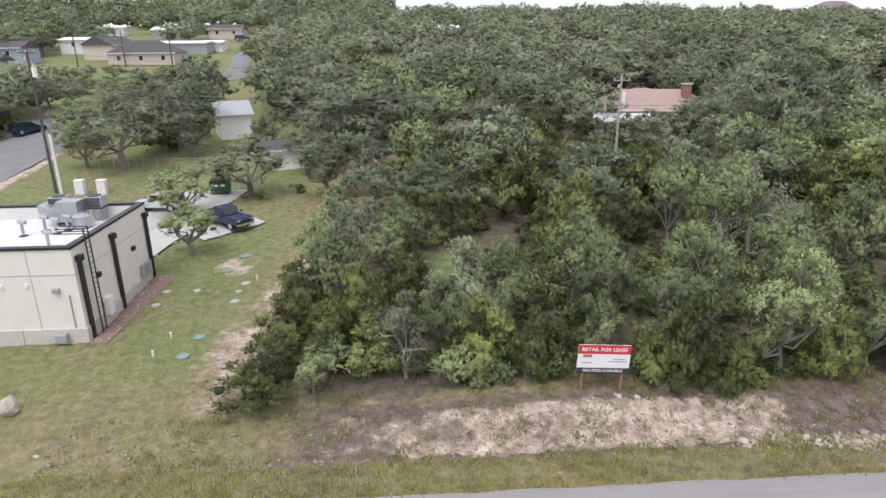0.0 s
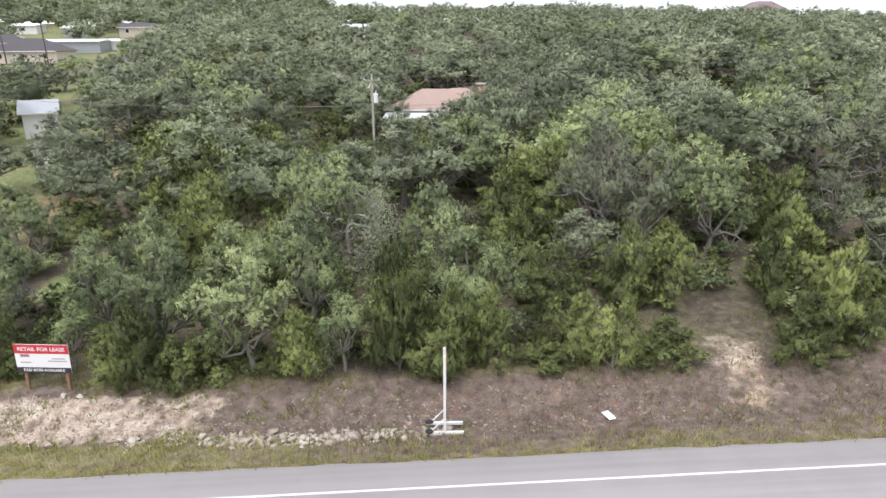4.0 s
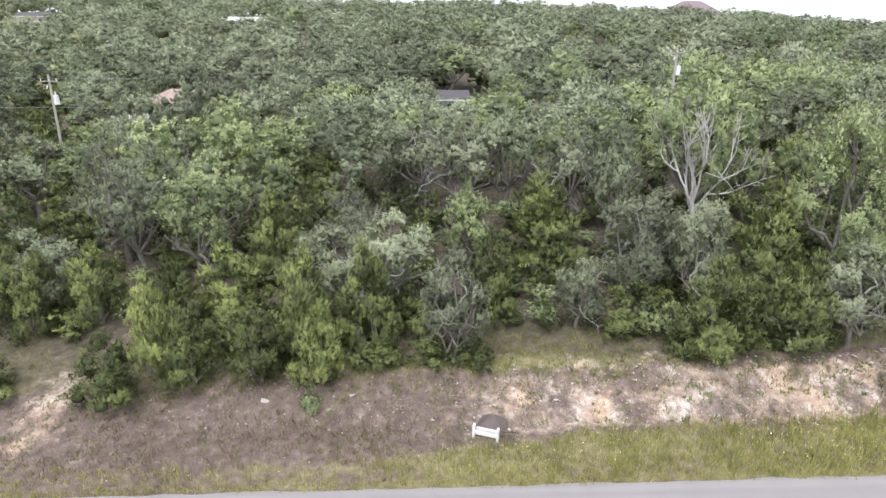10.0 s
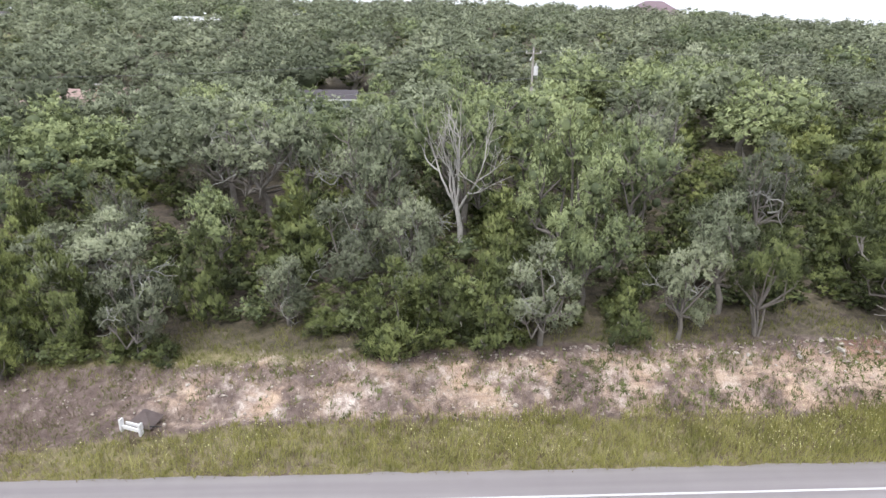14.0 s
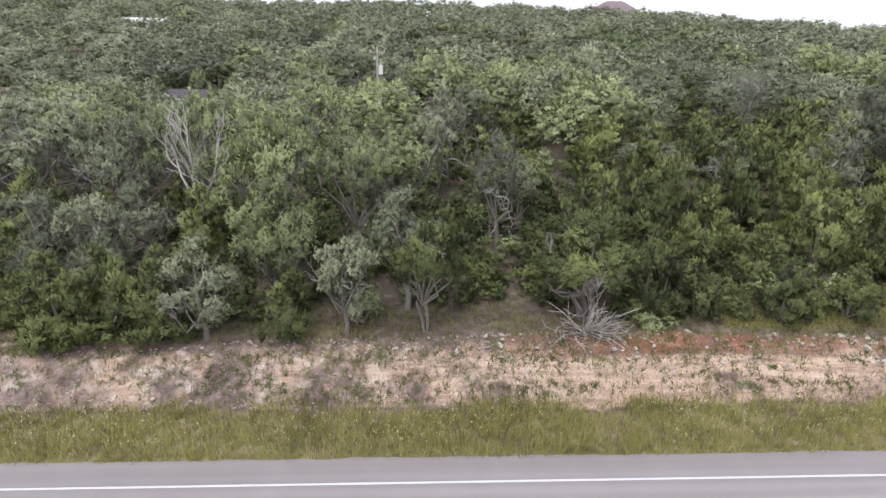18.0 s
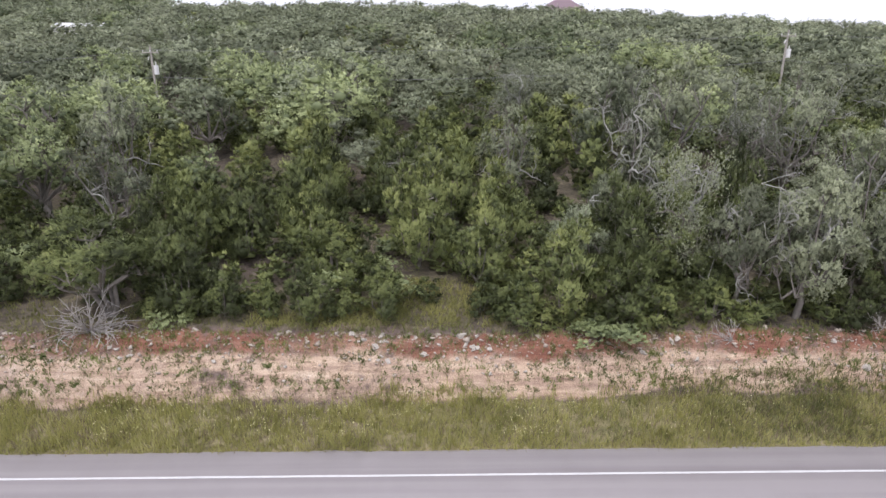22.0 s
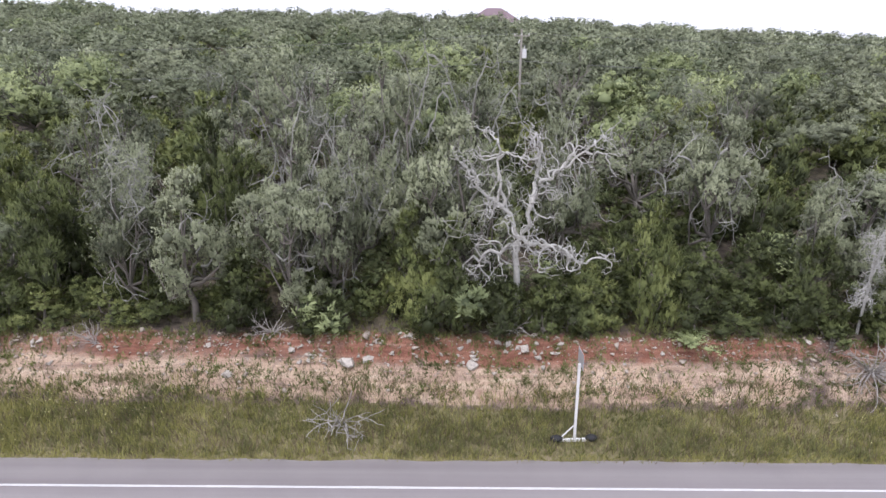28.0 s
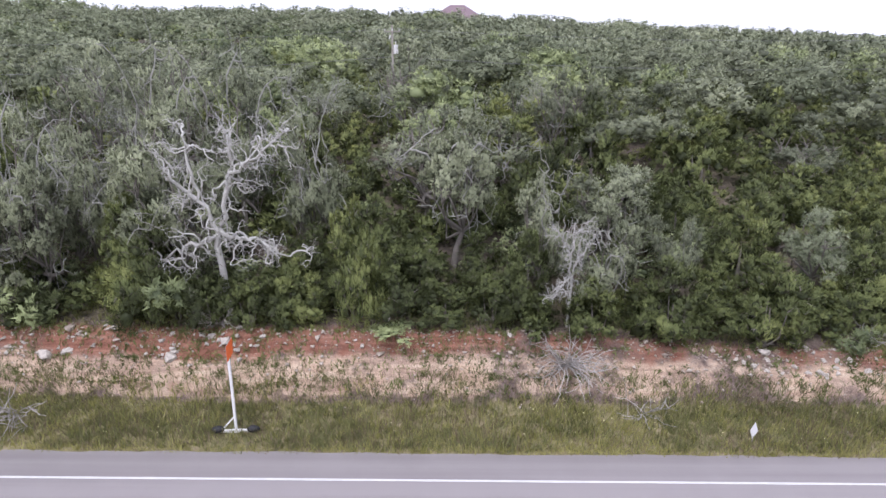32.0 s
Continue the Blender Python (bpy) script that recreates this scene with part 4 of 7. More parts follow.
plant("juniper", 140.9, 41.6, 8, 2.8)
plant("lichen", 141.3, 45.9, 7.5, 3.3)
plant("juniper", 143.2, 35.5, 8.7, 1.6)
plant("lichen", 143.8, 49, 11.1, 3.8)
plant("lichen", 143.8, 28.7, 8.5, 2.5)
plant("lichen", 144.1, 59.2, 10, 4.1)
plant("juniper", 146.2, 28.4, 4.4, 1.8)
plant("hoary", 148.5, 35.7, 6.5, 3.3)
plant("hoary", 148.6, 31.5, 10.3, 2.3)
plant("lichen", 149.3, 28.2, 8.2, 2.2)
plant("gnarled", 149.4, 45.8, 11.2, 3.6)
plant("hoary", 150.6, 29, 8, 2.2)
plant("hoary", 151.5, 32.4, 9.5, 2.2)
plant("lichen", 151.5, 39.3, 8, 2.9)
plant("lichen", 151.7, 45.9, 11.6, 3.4)
plant("hoary", 154.6, 31.9, 7.1, 1.9)
plant("hoary", 154.8, 34.3, 12.1, 2.5)
plant("juniper", 155.4, 29, 6.4, 2)
plant("juniper", 156.5, 28.2, 6.1, 2.2)
plant("lichen", 157.8, 30.4, 10.8, 2)
plant("hoary", 158.3, 38.1, 11.5, 2.8)
plant("bare", 160.1, 28.4, 10.7, 4.0, turn=0)
plant("hoary", 163.6, 34.5, 10, 2.4)
plant("juniper", 164.1, 28.2, 3.6, 1.7)
plant("juniper", 166.7, 28.2, 6.8, 1.5)
plant("lichen", 167.7, 54.1, 10.8, 3.9)
plant("green_shrub", 168.6, 27.3, 0.6, 1.2)
plant("juniper", 168.9, 29.3, 3.6, 1.9)
plant("lichen", 170, 41.7, 8.5, 4.3)
plant("juniper", 171.4, 28.2, 2.2, 1.8)
plant("hoary", 171.8, 34.4, 9.6, 3)
plant("juniper", 175.5, 29.2, 5.2, 1.8)
plant("shrub", 175.5, 27, 1.4, 1)
plant("hoary", 176.5, 30.5, 7.4, 1.8)
plant("oak", 177.2, 56.2, 8.2, 2.5)
plant("juniper", 177.2, 38.6, 7, 2.5)
plant("lichen", 179.3, 29.4, 6.8, 1.8)
plant("lichen", 180.4, 51.5, 9.1, 2.7)
plant("juniper", 182.8, 48.3, 7.8, 3.2)
plant("plume", 183.4, 30.3, 5.4, 1.6)
plant("lichen", 184.7, 56.2, 8.7, 2.9)
plant("juniper", 185.3, 29, 3.2, 1.9)
plant("juniper", 188.3, 33.3, 5.4, 2.3)
plant("juniper", 189.6, 29.4, 2.9, 2)
plant("juniper", 191.1, 48.2, 7.2, 3.4)
plant("oak", 191.7, 31.9, 5.8, 2.2)
plant("juniper", 192.9, 29.4, 3.6, 1.9)
plant("juniper", 193.1, 38, 6, 3.3)
plant("juniper", 200.9, 57.9, 6.7, 4.1)

# ---- the woods behind, too many to count ----
def woods(spots, forms, name, label):
    """All far trees of one kind as one mesh."""
    rng = np.random.default_rng(len(spots))
    by = {}
    for kind, x, y, high, wide in spots:
        by.setdefault(kind, []).append((x, y, high, wide))
    for kind, rows in by.items():
        pieces, turned, tones = [], [], []
        rows = np.array(rows)
        which = rng.integers(0, len(forms[kind]), len(rows))
        for v in range(len(forms[kind])):
            sub = rows[which == v]
            if not len(sub):
                continue
            bv, bf, bn = forms[kind][v][:3]
            a = rng.uniform(0, 6.283, len(sub))
            s = sub[:, 3] / KINDS[kind][2]
            c, si = np.cos(a) * s, np.sin(a) * s
            X = bv[None, :, 0] * c[:, None] - bv[None, :, 1] * si[:, None] + sub[:, 0:1]
            Y = bv[None, :, 0] * si[:, None] + bv[None, :, 1] * c[:, None] + sub[:, 1:2]
            Z = bv[None, :, 2] * (sub[:, 2:3] / KINDS[kind][1]) + ground(sub[:, 0], sub[:, 1])[:, None]
            V = np.stack([X, Y, Z], -1).reshape(-1, 3)
            F = (bf[None] + (np.arange(len(sub)) * len(bv))[:, None, None]).reshape(-1, 3)
            pieces.append((V, F))
            ca, sa = np.cos(a)[:, None], np.sin(a)[:, None]
            turned.append(np.stack([bn[None, :, 0] * ca - bn[None, :, 1] * sa, bn[None, :, 0] * sa + bn[None, :, 1] * ca, bn[None, :, 2] + 0 * ca], -1).reshape(-1, 3))
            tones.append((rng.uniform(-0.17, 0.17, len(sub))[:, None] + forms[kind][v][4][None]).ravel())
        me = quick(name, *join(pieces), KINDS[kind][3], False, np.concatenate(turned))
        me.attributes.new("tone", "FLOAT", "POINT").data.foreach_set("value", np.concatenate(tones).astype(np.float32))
        ob = new(name, me)
        tagged(ob, label, "woodland", kind="stuff")


def scatter(x0, x1, y0, y1, gap, seed, free):
    """Uneven grid of tree spots."""
    rng = np.random.default_rng(seed)
    out = []
    for gy in np.arange(y0, y1, gap):
        for gx in np.arange(x0, x1, gap):
            x, y = gx + rng.uniform(-0.45, 0.45) * gap, gy + rng.uniform(-0.45, 0.45) * gap
            if free(x, y):
                out.append((x, y, rng.random(), rng.random()))
    return out


def species(x, y, pick):
    """Which tree grows where: junipers in front and in the middle, pale oaks uphill to the east."""
    pale = float(patchy(x, y, 18.0, 77))
    east = min(1.0, max(0.0, (x - 100) / 60))
    if y < 64 and (98 < x < 136 or x > 173) and pick < 0.82:
        return "juniper"
    # far off the mix turns to grey oaks, whose colour also stands for haze
    if pick < 0.42 + 0.16 * (y < 50) - 0.25 * (y > 75) + 0.12 * (x > 95):
        return "juniper"
    if pale > 0.52 - 0.08 * east - 0.1 * (y > 85):
        return "lichen" if pick > 0.80 - 0.12 * east else "oak"
    return "elm" if pick > 0.68 + 0.12 * east + 0.1 * (y > 100) else "oak"


def open_land(x, y):
    """Clearings, lawns, drives and house plots, where no wild tree stands."""
    if x < -5.0 + (y - 30) * 0.09 and y < 80 and x > -75:
        return True
    if 94 < y < 182 and abs(x + 24.5 + (y - 92) * 0.262) < 3.6:
        return True
    if 121.6 < x < 127.2 and y < 33.4 or 114 < x < 122 and y < 30.2:
        return True
    if 64.5 < x < 73.5 and y < 31.5 or 40.5 < x < 48 and y < 33.5 - (48 - x) * 0.3 or 35.5 < x < 41 and 29.4 < y < 33:
        return True
    for x0, x1, y0, y1 in ((-30, -11, 80, 100), (-58, -36, 60, 112), (-95, -34, 112, 196), (-64, -44, 196, 224), (-84, -71, 196, 230), (-104, -89, 210, 236), (2, 19, 192, 214), (24, 42, 78, 94), (3, 12, 76, 84), (1.2, 5.8, 39, 48), (64, 77, 84, 102), (107, 114, 86, 102), (58, 72, 83, 96), (31, 40, 90, 98)):
        if x0 < x < x1 and y0 < y < y1:
            return True
    return y < (27.5 if x > 132 else 28.3)


def low_growth(x, y):
    """Yards before the houses, where only brush grows."""
    return any(x0 < x < x1 and y0 < y < y1 for x0, x1, y0, y1 in ((15, 32, 58, 80), (62, 76, 66, 86), (-30, -6, 76, 82)))


# wild trees between the placed ones, then the far woods
def free_near(x, y):
    return not open_land(x, y) and all((x - a) ** 2 + (y - b) ** 2 > (0.5 * w + 0.75) ** 2 for a, b, w in planted)


canopy_trees = [(x, y, w, h) for x, y, w, h in tall_spots if h > 4]
lower_storey = []
for x, y, p, q in scatter(-6, 215, 28.6, 50, 3.1, 11, free_near):
    kind = species(x, y, p)
    tall = {"juniper": 4.3, "oak": 5.6, "elm": 6.0, "lichen": 5.4}[kind] * (0.75 + 0.5 * q)
    over = [h for a, b, w, h in canopy_trees if (x - a) ** 2 + (y - b) ** 2 < (w + 2.2) ** 2]
    if x > 132 and y < 31.5:
        plant("juniper", round(x, 2), round(y, 2), 3.8 + 2.2 * q, 1.9 + 0.5 * q)
    elif over:
        tall = min(tall, 0.42 * sum(over) / len(over))
        lower_storey.append(("juniper", x, y, tall, tall * 0.5))
    else:
        plant(kind, round(x, 2), round(y, 2), tall, tall * {"juniper": 0.46, "oak": 0.5, "elm": 0.48, "lichen": 0.52}[kind])


# bushy skirts at the feet of the front oaks
for x, y, w in [(x, y, w) for x, y, w in planted if y < 31.5 and w > 1.95 and not 84 < x < 109 and not 6 < x < 12.5 and not open_land(x, 29.5)]:
    for k in (-0.6, -0.05, 0.55):
        tall = (1.3 + 0.8 * turning.random()) if x < 132 else 2.0 + 1.6 * turning.random()
        if x > 132 and turning.random() < 0.5:
            continue
        plant("juniper" if turning.random() < 0.85 else "green_shrub", round(x + k * w, 2), round(max(y - 0.4, 28.4), 2), tall, tall * 0.62)
# lichen-grey oaks with bare limbs high on the slope
for x, y, high in ((158, 58, 9), (178, 60, 8.6), (141, 60, 8.5), (133, 66, 8.5), (60.5, 55, 7.2)):
    plant("gnarled", x, y, high, high * 0.5)


# low brush and young junipers along the wood's edge
def free_front(x, y):
    return not 84 < x < 109 and not (6.5 < x < 12 and y < 29.5) and not open_land(x, y) and all((x - a) ** 2 + (y - c) ** 2 > (0.35 * w + 0.6) ** 2 for a, c, w in planted)


for x, y, p, q in scatter(-3, 205, 27.7, 31.6, 2.2, 17, free_front):
    kind = "juniper" if p < 0.72 else ("green_shrub" if p < 0.88 else "shrub")
    tall = (1.9 + 1.5 * q) if kind == "juniper" else 1.1 + 0.8 * q
    plant(kind, round(x, 2), round(y, 2), tall, tall * (0.5 if kind == "juniper" else 0.75))


# low undergrowth filling the floor between the trees
under = []
for x, y, p, q in scatter(-6, 205, 31.5, 46, 2.6, 23, lambda x, y: not open_land(x, y)):
    under.append(("juniper" if p < 0.6 else "elm", x, y, 1.0 + 1.3 * q, 1.0 + 0.7 * q))


def free_far(x, y):
    return not open_land(x, y) and all((x - a) ** 2 + (y - b) ** 2 > (0.5 * w + 1.0) ** 2 for a, b, w in planted if abs(y - b) < 6)


mid, far = [], []
for x, y, p, q in scatter(-90, 260, 50, 112, 4.0, 12, lambda x, y: -0.75 * y - 8 < x < 180 + 0.75 * y and free_far(x, y)):
    kind = species(x, y, p)
    canopy = lattice(math.floor(x / 4.0), math.floor(y / 4.0), 3) < 0.56
    if low_growth(x, y):
        kind, tall, round_ = "juniper", 2.6 + 1.8 * q, 0.5
    elif canopy:
        tall = {"juniper": 5.6, "oak": 7.4, "elm": 7.8, "lichen": 7.0}[kind] * (0.8 + 0.45 * q)
        round_ = {"juniper": 0.52, "oak": 0.58, "elm": 0.55, "lichen": 0.6}[kind]
    else:
        kind, tall, round_ = "juniper", 2.8 + 1.8 * q, 0.6
    mid.append((kind, x, y, tall, tall * round_))
for x, y, p, q in scatter(-260, 470, 112, 290, 7.0, 13, lambda x, y: not open_land(x, y) and -0.75 * y - 40 < x < 172 + 0.8 * y + 30):
    kind = species(x, y, p)
    tall = {"juniper": 4.6, "oak": 6.6, "elm": 7.2, "lichen": 6.4}[kind] * (0.7 + 0.6 * q)
    far.append((kind, x, y, tall, tall * 0.68))
woods([s for s in mid if s[2] < 58], LOW, "woodland", "mixed oak and juniper wood on the slope")
woods([s for s in mid if 58 <= s[2] < 94], MIDDLE, "woodland", "mixed oak and juniper wood on the slope")
woods([s for s in mid if s[2] >= 94], FAR, "woodland", "mixed oak and juniper wood on the slope")
woods(far, FAR, "far_woodland", "distant oak and juniper wood up to the ridge")
woods(under, FAR, "undergrowth", "low tangled brush under the trees")
woods(lower_storey, MIDDLE, "lower_storey", "young junipers and oaks under the taller trees")
# taller wood closing the western skyline
west = [("oak" if p < 0.6 else "elm", x, y, 11.0 + 5.0 * q, 6.5 + 2.0 * q) for x, y, p, q in scatter(-330, -5, 284, 335, 8.0, 29, lambda x, y: x < 10 - (y - 284) * 0.3)]
woods(west, FAR, "far_woodland", "distant tall oak wood on the western skyline")


# ---- shapes for built things ----
def box(bm, x0, x1, y0, y1, z0, z1, m=None, bevel=0.0):
    g = bmesh.ops.create_cube(bm, size=1)["verts"]
    t = Matrix.Translation(((x0 + x1) / 2, (y0 + y1) / 2, (z0 + z1) / 2)) @ Matrix.Diagonal((x1 - x0, y1 - y0, z1 - z0, 1))
    bmesh.ops.transform(bm, matrix=(m @ t) if m else t, verts=g)
    if bevel:
        e = list({k for v in g for k in v.link_edges})
        bmesh.ops.bevel(bm, geom=e, offset=bevel, segments=2, affect="EDGES", profile=0.6)
    return bm


def rod(bm, p0, p1, r0, r1=None, n=8):
    p0, p1 = Vector(p0), Vector(p1)
    g = bmesh.ops.create_cone(bm, cap_ends=True, segments=n, radius1=r0, radius2=r0 if r1 is None else r1, depth=(p1 - p0).length)["verts"]
    bmesh.ops.transform(bm, matrix=Matrix.Translation((p0 + p1) / 2) @ (p1 - p0).to_track_quat("Z", "Y").to_matrix().to_4x4(), verts=g)
    return bm


def prism(bm, outline, y0, y1, m=None):
    """An outline in x and z, drawn out along y."""
    a = [bm.verts.new((x, y0, z)) for x, z in outline]
    b = [bm.verts.new((x, y1, z)) for x, z in outline]
    bm.faces.new(a[::-1])
    bm.faces.new(b)
    for i in range(len(a)):
        k = (i + 1) % len(a)
        bm.faces.new((a[i], a[k], b[k], b[i]))
    if m:
        bmesh.ops.transform(bm, matrix=m, verts=a + b)
    bmesh.ops.recalc_face_normals(bm, faces=bm.faces[:])
    return bm


def part(name, bm, mat, parent, label="", smooth=False):
    me = bpy.data.meshes.new(name)
    bm.to_mesh(me)
    bm.free()
    me.materials.append(mat)
    if smooth:
        me.polygons.foreach_set("use_smooth", np.ones(len(me.polygons), bool))
    ob = new(name, me)
    ob.parent = parent
    return tagged(ob, label)


def thing(name, m, label, category, group=""):
    ob = new(name)
    ob.matrix_basis = m
    return tagged(ob, label, category, group)


def B(*a, **k):
    return box(bmesh.new(), *a, **k)


def R(*a, **k):
    return rod(bmesh.new(), *a, **k)


def level(x, y):
    return float(land_height(x, y))


STUCCO = plain("cream_stucco", (0.70, 0.65, 0.605), 0.92, vary=0.07, scale=1.2, bump=0.2, depth=0.01)
STONE_BASE = plain("pale_split_stone", (0.52, 0.48, 0.44), 0.9, vary=0.15, scale=5, bump=0.5, depth=0.02)
DARK_TRIM = plain("dark_bronze_metal", (0.035, 0.032, 0.035), 0.45, 0.4, vary=0.15)
MEMBRANE = plain("white_roof_membrane", (0.62, 0.60, 0.585), 0.6, vary=0.1, scale=0.8, bump=0.1)
STEEL = plain("galvanised_steel", (0.42, 0.43, 0.45), 0.4, 0.7, vary=0.15)
GREY_METAL = plain("grey_painted_metal", (0.36, 0.37, 0.39), 0.5, 0.2, vary=0.12)
WHITE_PAINT = plain("chalky_white_paint", (0.74, 0.73, 0.71), 0.6, vary=0.09, scale=2.5)
CONCRETE = plain("pale_concrete", (0.44, 0.42, 0.40), 0.9, vary=0.12, scale=0.9, bump=0.2)
GRAVEL = plain("brown_gravel", (0.25, 0.17, 0.14), 0.95, vary=0.6, scale=14, bump=1.0, depth=0.05)
BLACK = plain("black_rubber", (0.02, 0.02, 0.021), 0.75, vary=0.2)
GLASS = plain("dark_window_glass", (0.02, 0.025, 0.03), 0.08, 0.0, vary=0.05, bump=0)
NAVY = plain("navy_car_paint", (0.028, 0.045, 0.085), 0.25, 0.3, vary=0.08, bump=0)
CAR_WHITE = plain("white_car_paint", (0.68, 0.68, 0.68), 0.25, vary=0.04, bump=0)
CHROME = plain("bright_metal", (0.6, 0.6, 0.61), 0.25, 0.9, vary=0.08)
TAIL_RED = plain("red_lamp_plastic", (0.40, 0.02, 0.02), 0.3, vary=0.1, bump=0)
GREEN_BIN = plain("dark_green_paint", (0.025, 0.075, 0.05), 0.55, vary=0.25, scale=4)
LID_GREEN = plain("faded_green_lid", (0.19, 0.27, 0.23), 0.7, vary=0.12)
LID_PALE = plain("pale_concrete_lid", (0.36, 0.36, 0.31), 0.85, vary=0.12)
LIMESTONE = plain("limestone_boulder", (0.47, 0.425, 0.37), 0.95, vary=0.45, scale=2.2, bump=0.8, depth=0.05)
ROCK_RED = plain("iron_stained_limestone", (0.36, 0.255, 0.195), 0.95, vary=0.4, scale=2.5, bump=0.8, depth=0.05)
WOOD_POLE = plain("weathered_pole_wood", (0.095, 0.08, 0.07), 0.9, vary=0.25, scale=3, bump=0.4)
POST_WOOD = plain("rust_brown_timber", (0.25, 0.145, 0.09), 0.9, vary=0.25, scale=5, bump=0.3)
PALE_POLE = plain("sun_bleached_pole", (0.38, 0.35, 0.31), 0.9, vary=0.2, scale=3, bump=0.3)
SIGN_RED = plain("sign_red_vinyl", (0.50, 0.035, 0.05), 0.5, vary=0.06, bump=0)
SIGN_WHITE = plain("sign_white_vinyl", (0.74, 0.73, 0.73), 0.5, vary=0.04, bump=0)
SIGN_BLACK = plain("sign_black_vinyl", (0.03, 0.03, 0.04), 0.5, vary=0.06, bump=0)
SHEET_BACK = plain("sign_sheet_back", (0.25, 0.20, 0.185), 0.7, vary=0.2, scale=4, bump=0.2, depth=0.01)
SIGN_GREY = plain("grey_print", (0.30, 0.30, 0.32), 0.6, vary=0.05, bump=0)
ORANGE = plain("fluorescent_orange_sheet", (0.80, 0.15, 0.03), 0.5, vary=0.08, bump=0.1)
BOARD_BACK = plain("bare_aluminium_board", (0.46, 0.47, 0.48), 0.5, 0.3, vary=0.12)
SHINGLE = plain("grey_brown_shingle", (0.085, 0.075, 0.08), 0.95, vary=0.25, scale=4, bump=0.5)
RED_SHINGLE = plain("terracotta_shingle", (0.34, 0.245, 0.21), 0.95, vary=0.2, scale=3, bump=0.5)
MAUVE_ROOF = plain("mauve_shingle", (0.22, 0.16, 0.175), 0.9, vary=0.15, scale=2, bump=0.3)
TIN = plain("pale_tin_roof", (0.74, 0.74, 0.75), 0.5, 0.1, vary=0.12, scale=1.5)
BRICK_RED = plain("red_brick", (0.30, 0.145, 0.11), 0.95, vary=0.25, scale=6, bump=0.4)
BLUE_SIDING = plain("pale_blue_siding", (0.34, 0.40, 0.47), 0.8, vary=0.1, scale=2)
PEACH = plain("beige_render", (0.55, 0.47, 0.41), 0.9, vary=0.1, scale=1.5)
TANK_GREEN = plain("teal_tank_paint", (0.18, 0.33, 0.31), 0.6, vary=0.1)


# ---- commercial building ----
def commercial_building():
    x0, x1, y0, y1, base, top = -41.0, -19.2, 35.95, 46.4, -0.75, 5.45
    b = thing("commercial_building", pose(0, 0, 0), "flat-roofed cream stucco commercial building with dark trim", "building")
    w = 0.32
    part("front_wall", B(x0, x1, y0, y0 + w, base, top), STUCCO, b)
    part("back_wall", B(x0, x1, y1 - w, y1, base, top), STUCCO, b)
    part("side_wall", B(x1 - w, x1, y0 + w, y1 - w, base, top), STUCCO, b)
    part("side_wall", B(x0, x0 + w, y0 + w, y1 - w, base, top), STUCCO, b)
    part("roof_deck", B(x0 + w, x1 - w, y0 + w, y1 - w, 4.35, 4.6), MEMBRANE, b, "white membrane roof deck")
    part("parapet_lining", B(x0 + w, x1 - w, y1 - w - 0.03, y1 - w, 4.6, top), MEMBRANE, b)
    part("parapet_lining", B(x1 - w - 0.03, x1 - w, y0 + w, y1 - w - 0.03, 4.6, top), MEMBRANE, b)
    for name, a in (("front_coping", (x0, x1 + 0.06, y0 - 0.06, y0 + w + 0.04)), ("back_coping", (x0, x1 + 0.06, y1 - w - 0.04, y1 + 0.06)), ("side_coping", (x1 - w - 0.04, x1 + 0.06, y0 + w + 0.04, y1 - w - 0.04))):
        part(name, B(*a, top, top + 0.16), DARK_TRIM, b, "dark metal coping")
    for k in range(6):
        part("stone_course", B(x0 + k * 3.64, x0 + k * 3.64 + 3.6, y0 - 0.09, y0, base, 0.55, bevel=0.015), STONE_BASE, b)
    for k in range(3):
        part("stone_course", B(x1, x1 + 0.09, y0 - 0.09 + k * 3.5, y0 + k * 3.5 + 3.36, base, 0.55, bevel=0.015), STONE_BASE, b)
    for x in (-21.7, -25.4, -29.1):
        part("panel_joint", B(x - 0.02, x + 0.02, y0 - 0.012, y0, 0.55, top), GREY_METAL, b)
    part("panel_joint", B(x0, x1, y0 - 0.014, y0, 3.9, 3.94), GREY_METAL, b)
    part("panel_joint", B(x1, x1 + 0.014, y0, y1, 3.9, 3.94), GREY_METAL, b)
    for y in (36.45, 40.7, 45.9):
        bm = B(x1 + 0.02, x1 + 0.22, y - 0.12, y + 0.12, base + 0.1, 4.6)
        d = part("downspout", bm, DARK_TRIM, b, "square dark downspout")
        part("leader_head", B(x1 + 0.0, x1 + 0.34, y - 0.24, y + 0.24, 4.6, 4.95, bevel=0.03), DARK_TRIM, d)
    lad = part("roof_ladder", B(x1 + 0.28, x1 + 0.34, 37.1, 37.16, base + 0.4, 6.3), DARK_TRIM, b, "dark steel wall ladder")
    part("rail", B(x1 + 0.28, x1 + 0.34, 37.6, 37.66, base + 0.4, 6.3), DARK_TRIM, lad)
    for k in range(19):
        part("rung", R((x1 + 0.31, 37.16, 0.0 + 0.32 * k), (x1 + 0.31, 37.6, 0.0 + 0.32 * k), 0.018, n=6), DARK_TRIM, lad)
    for z in (6.0, 6.3):
        part("hoop", B(x1 - 1.3, x1 + 0.34, 37.62, 37.66, z, z + 0.05), DARK_TRIM, lad)
        part("hoop", B(x1 - 1.3, x1 + 0.34, 37.1, 37.14, z, z + 0.05), DARK_TRIM, lad)
    for x, z in ((-20.4, 3.0), (-24.2, 3.0)):
        part("wall_light", B(x - 0.2, x + 0.2, y0 - 0.22, y0, z - 0.14, z + 0.14, bevel=0.04), GREY_METAL, b, "grey box wall light")
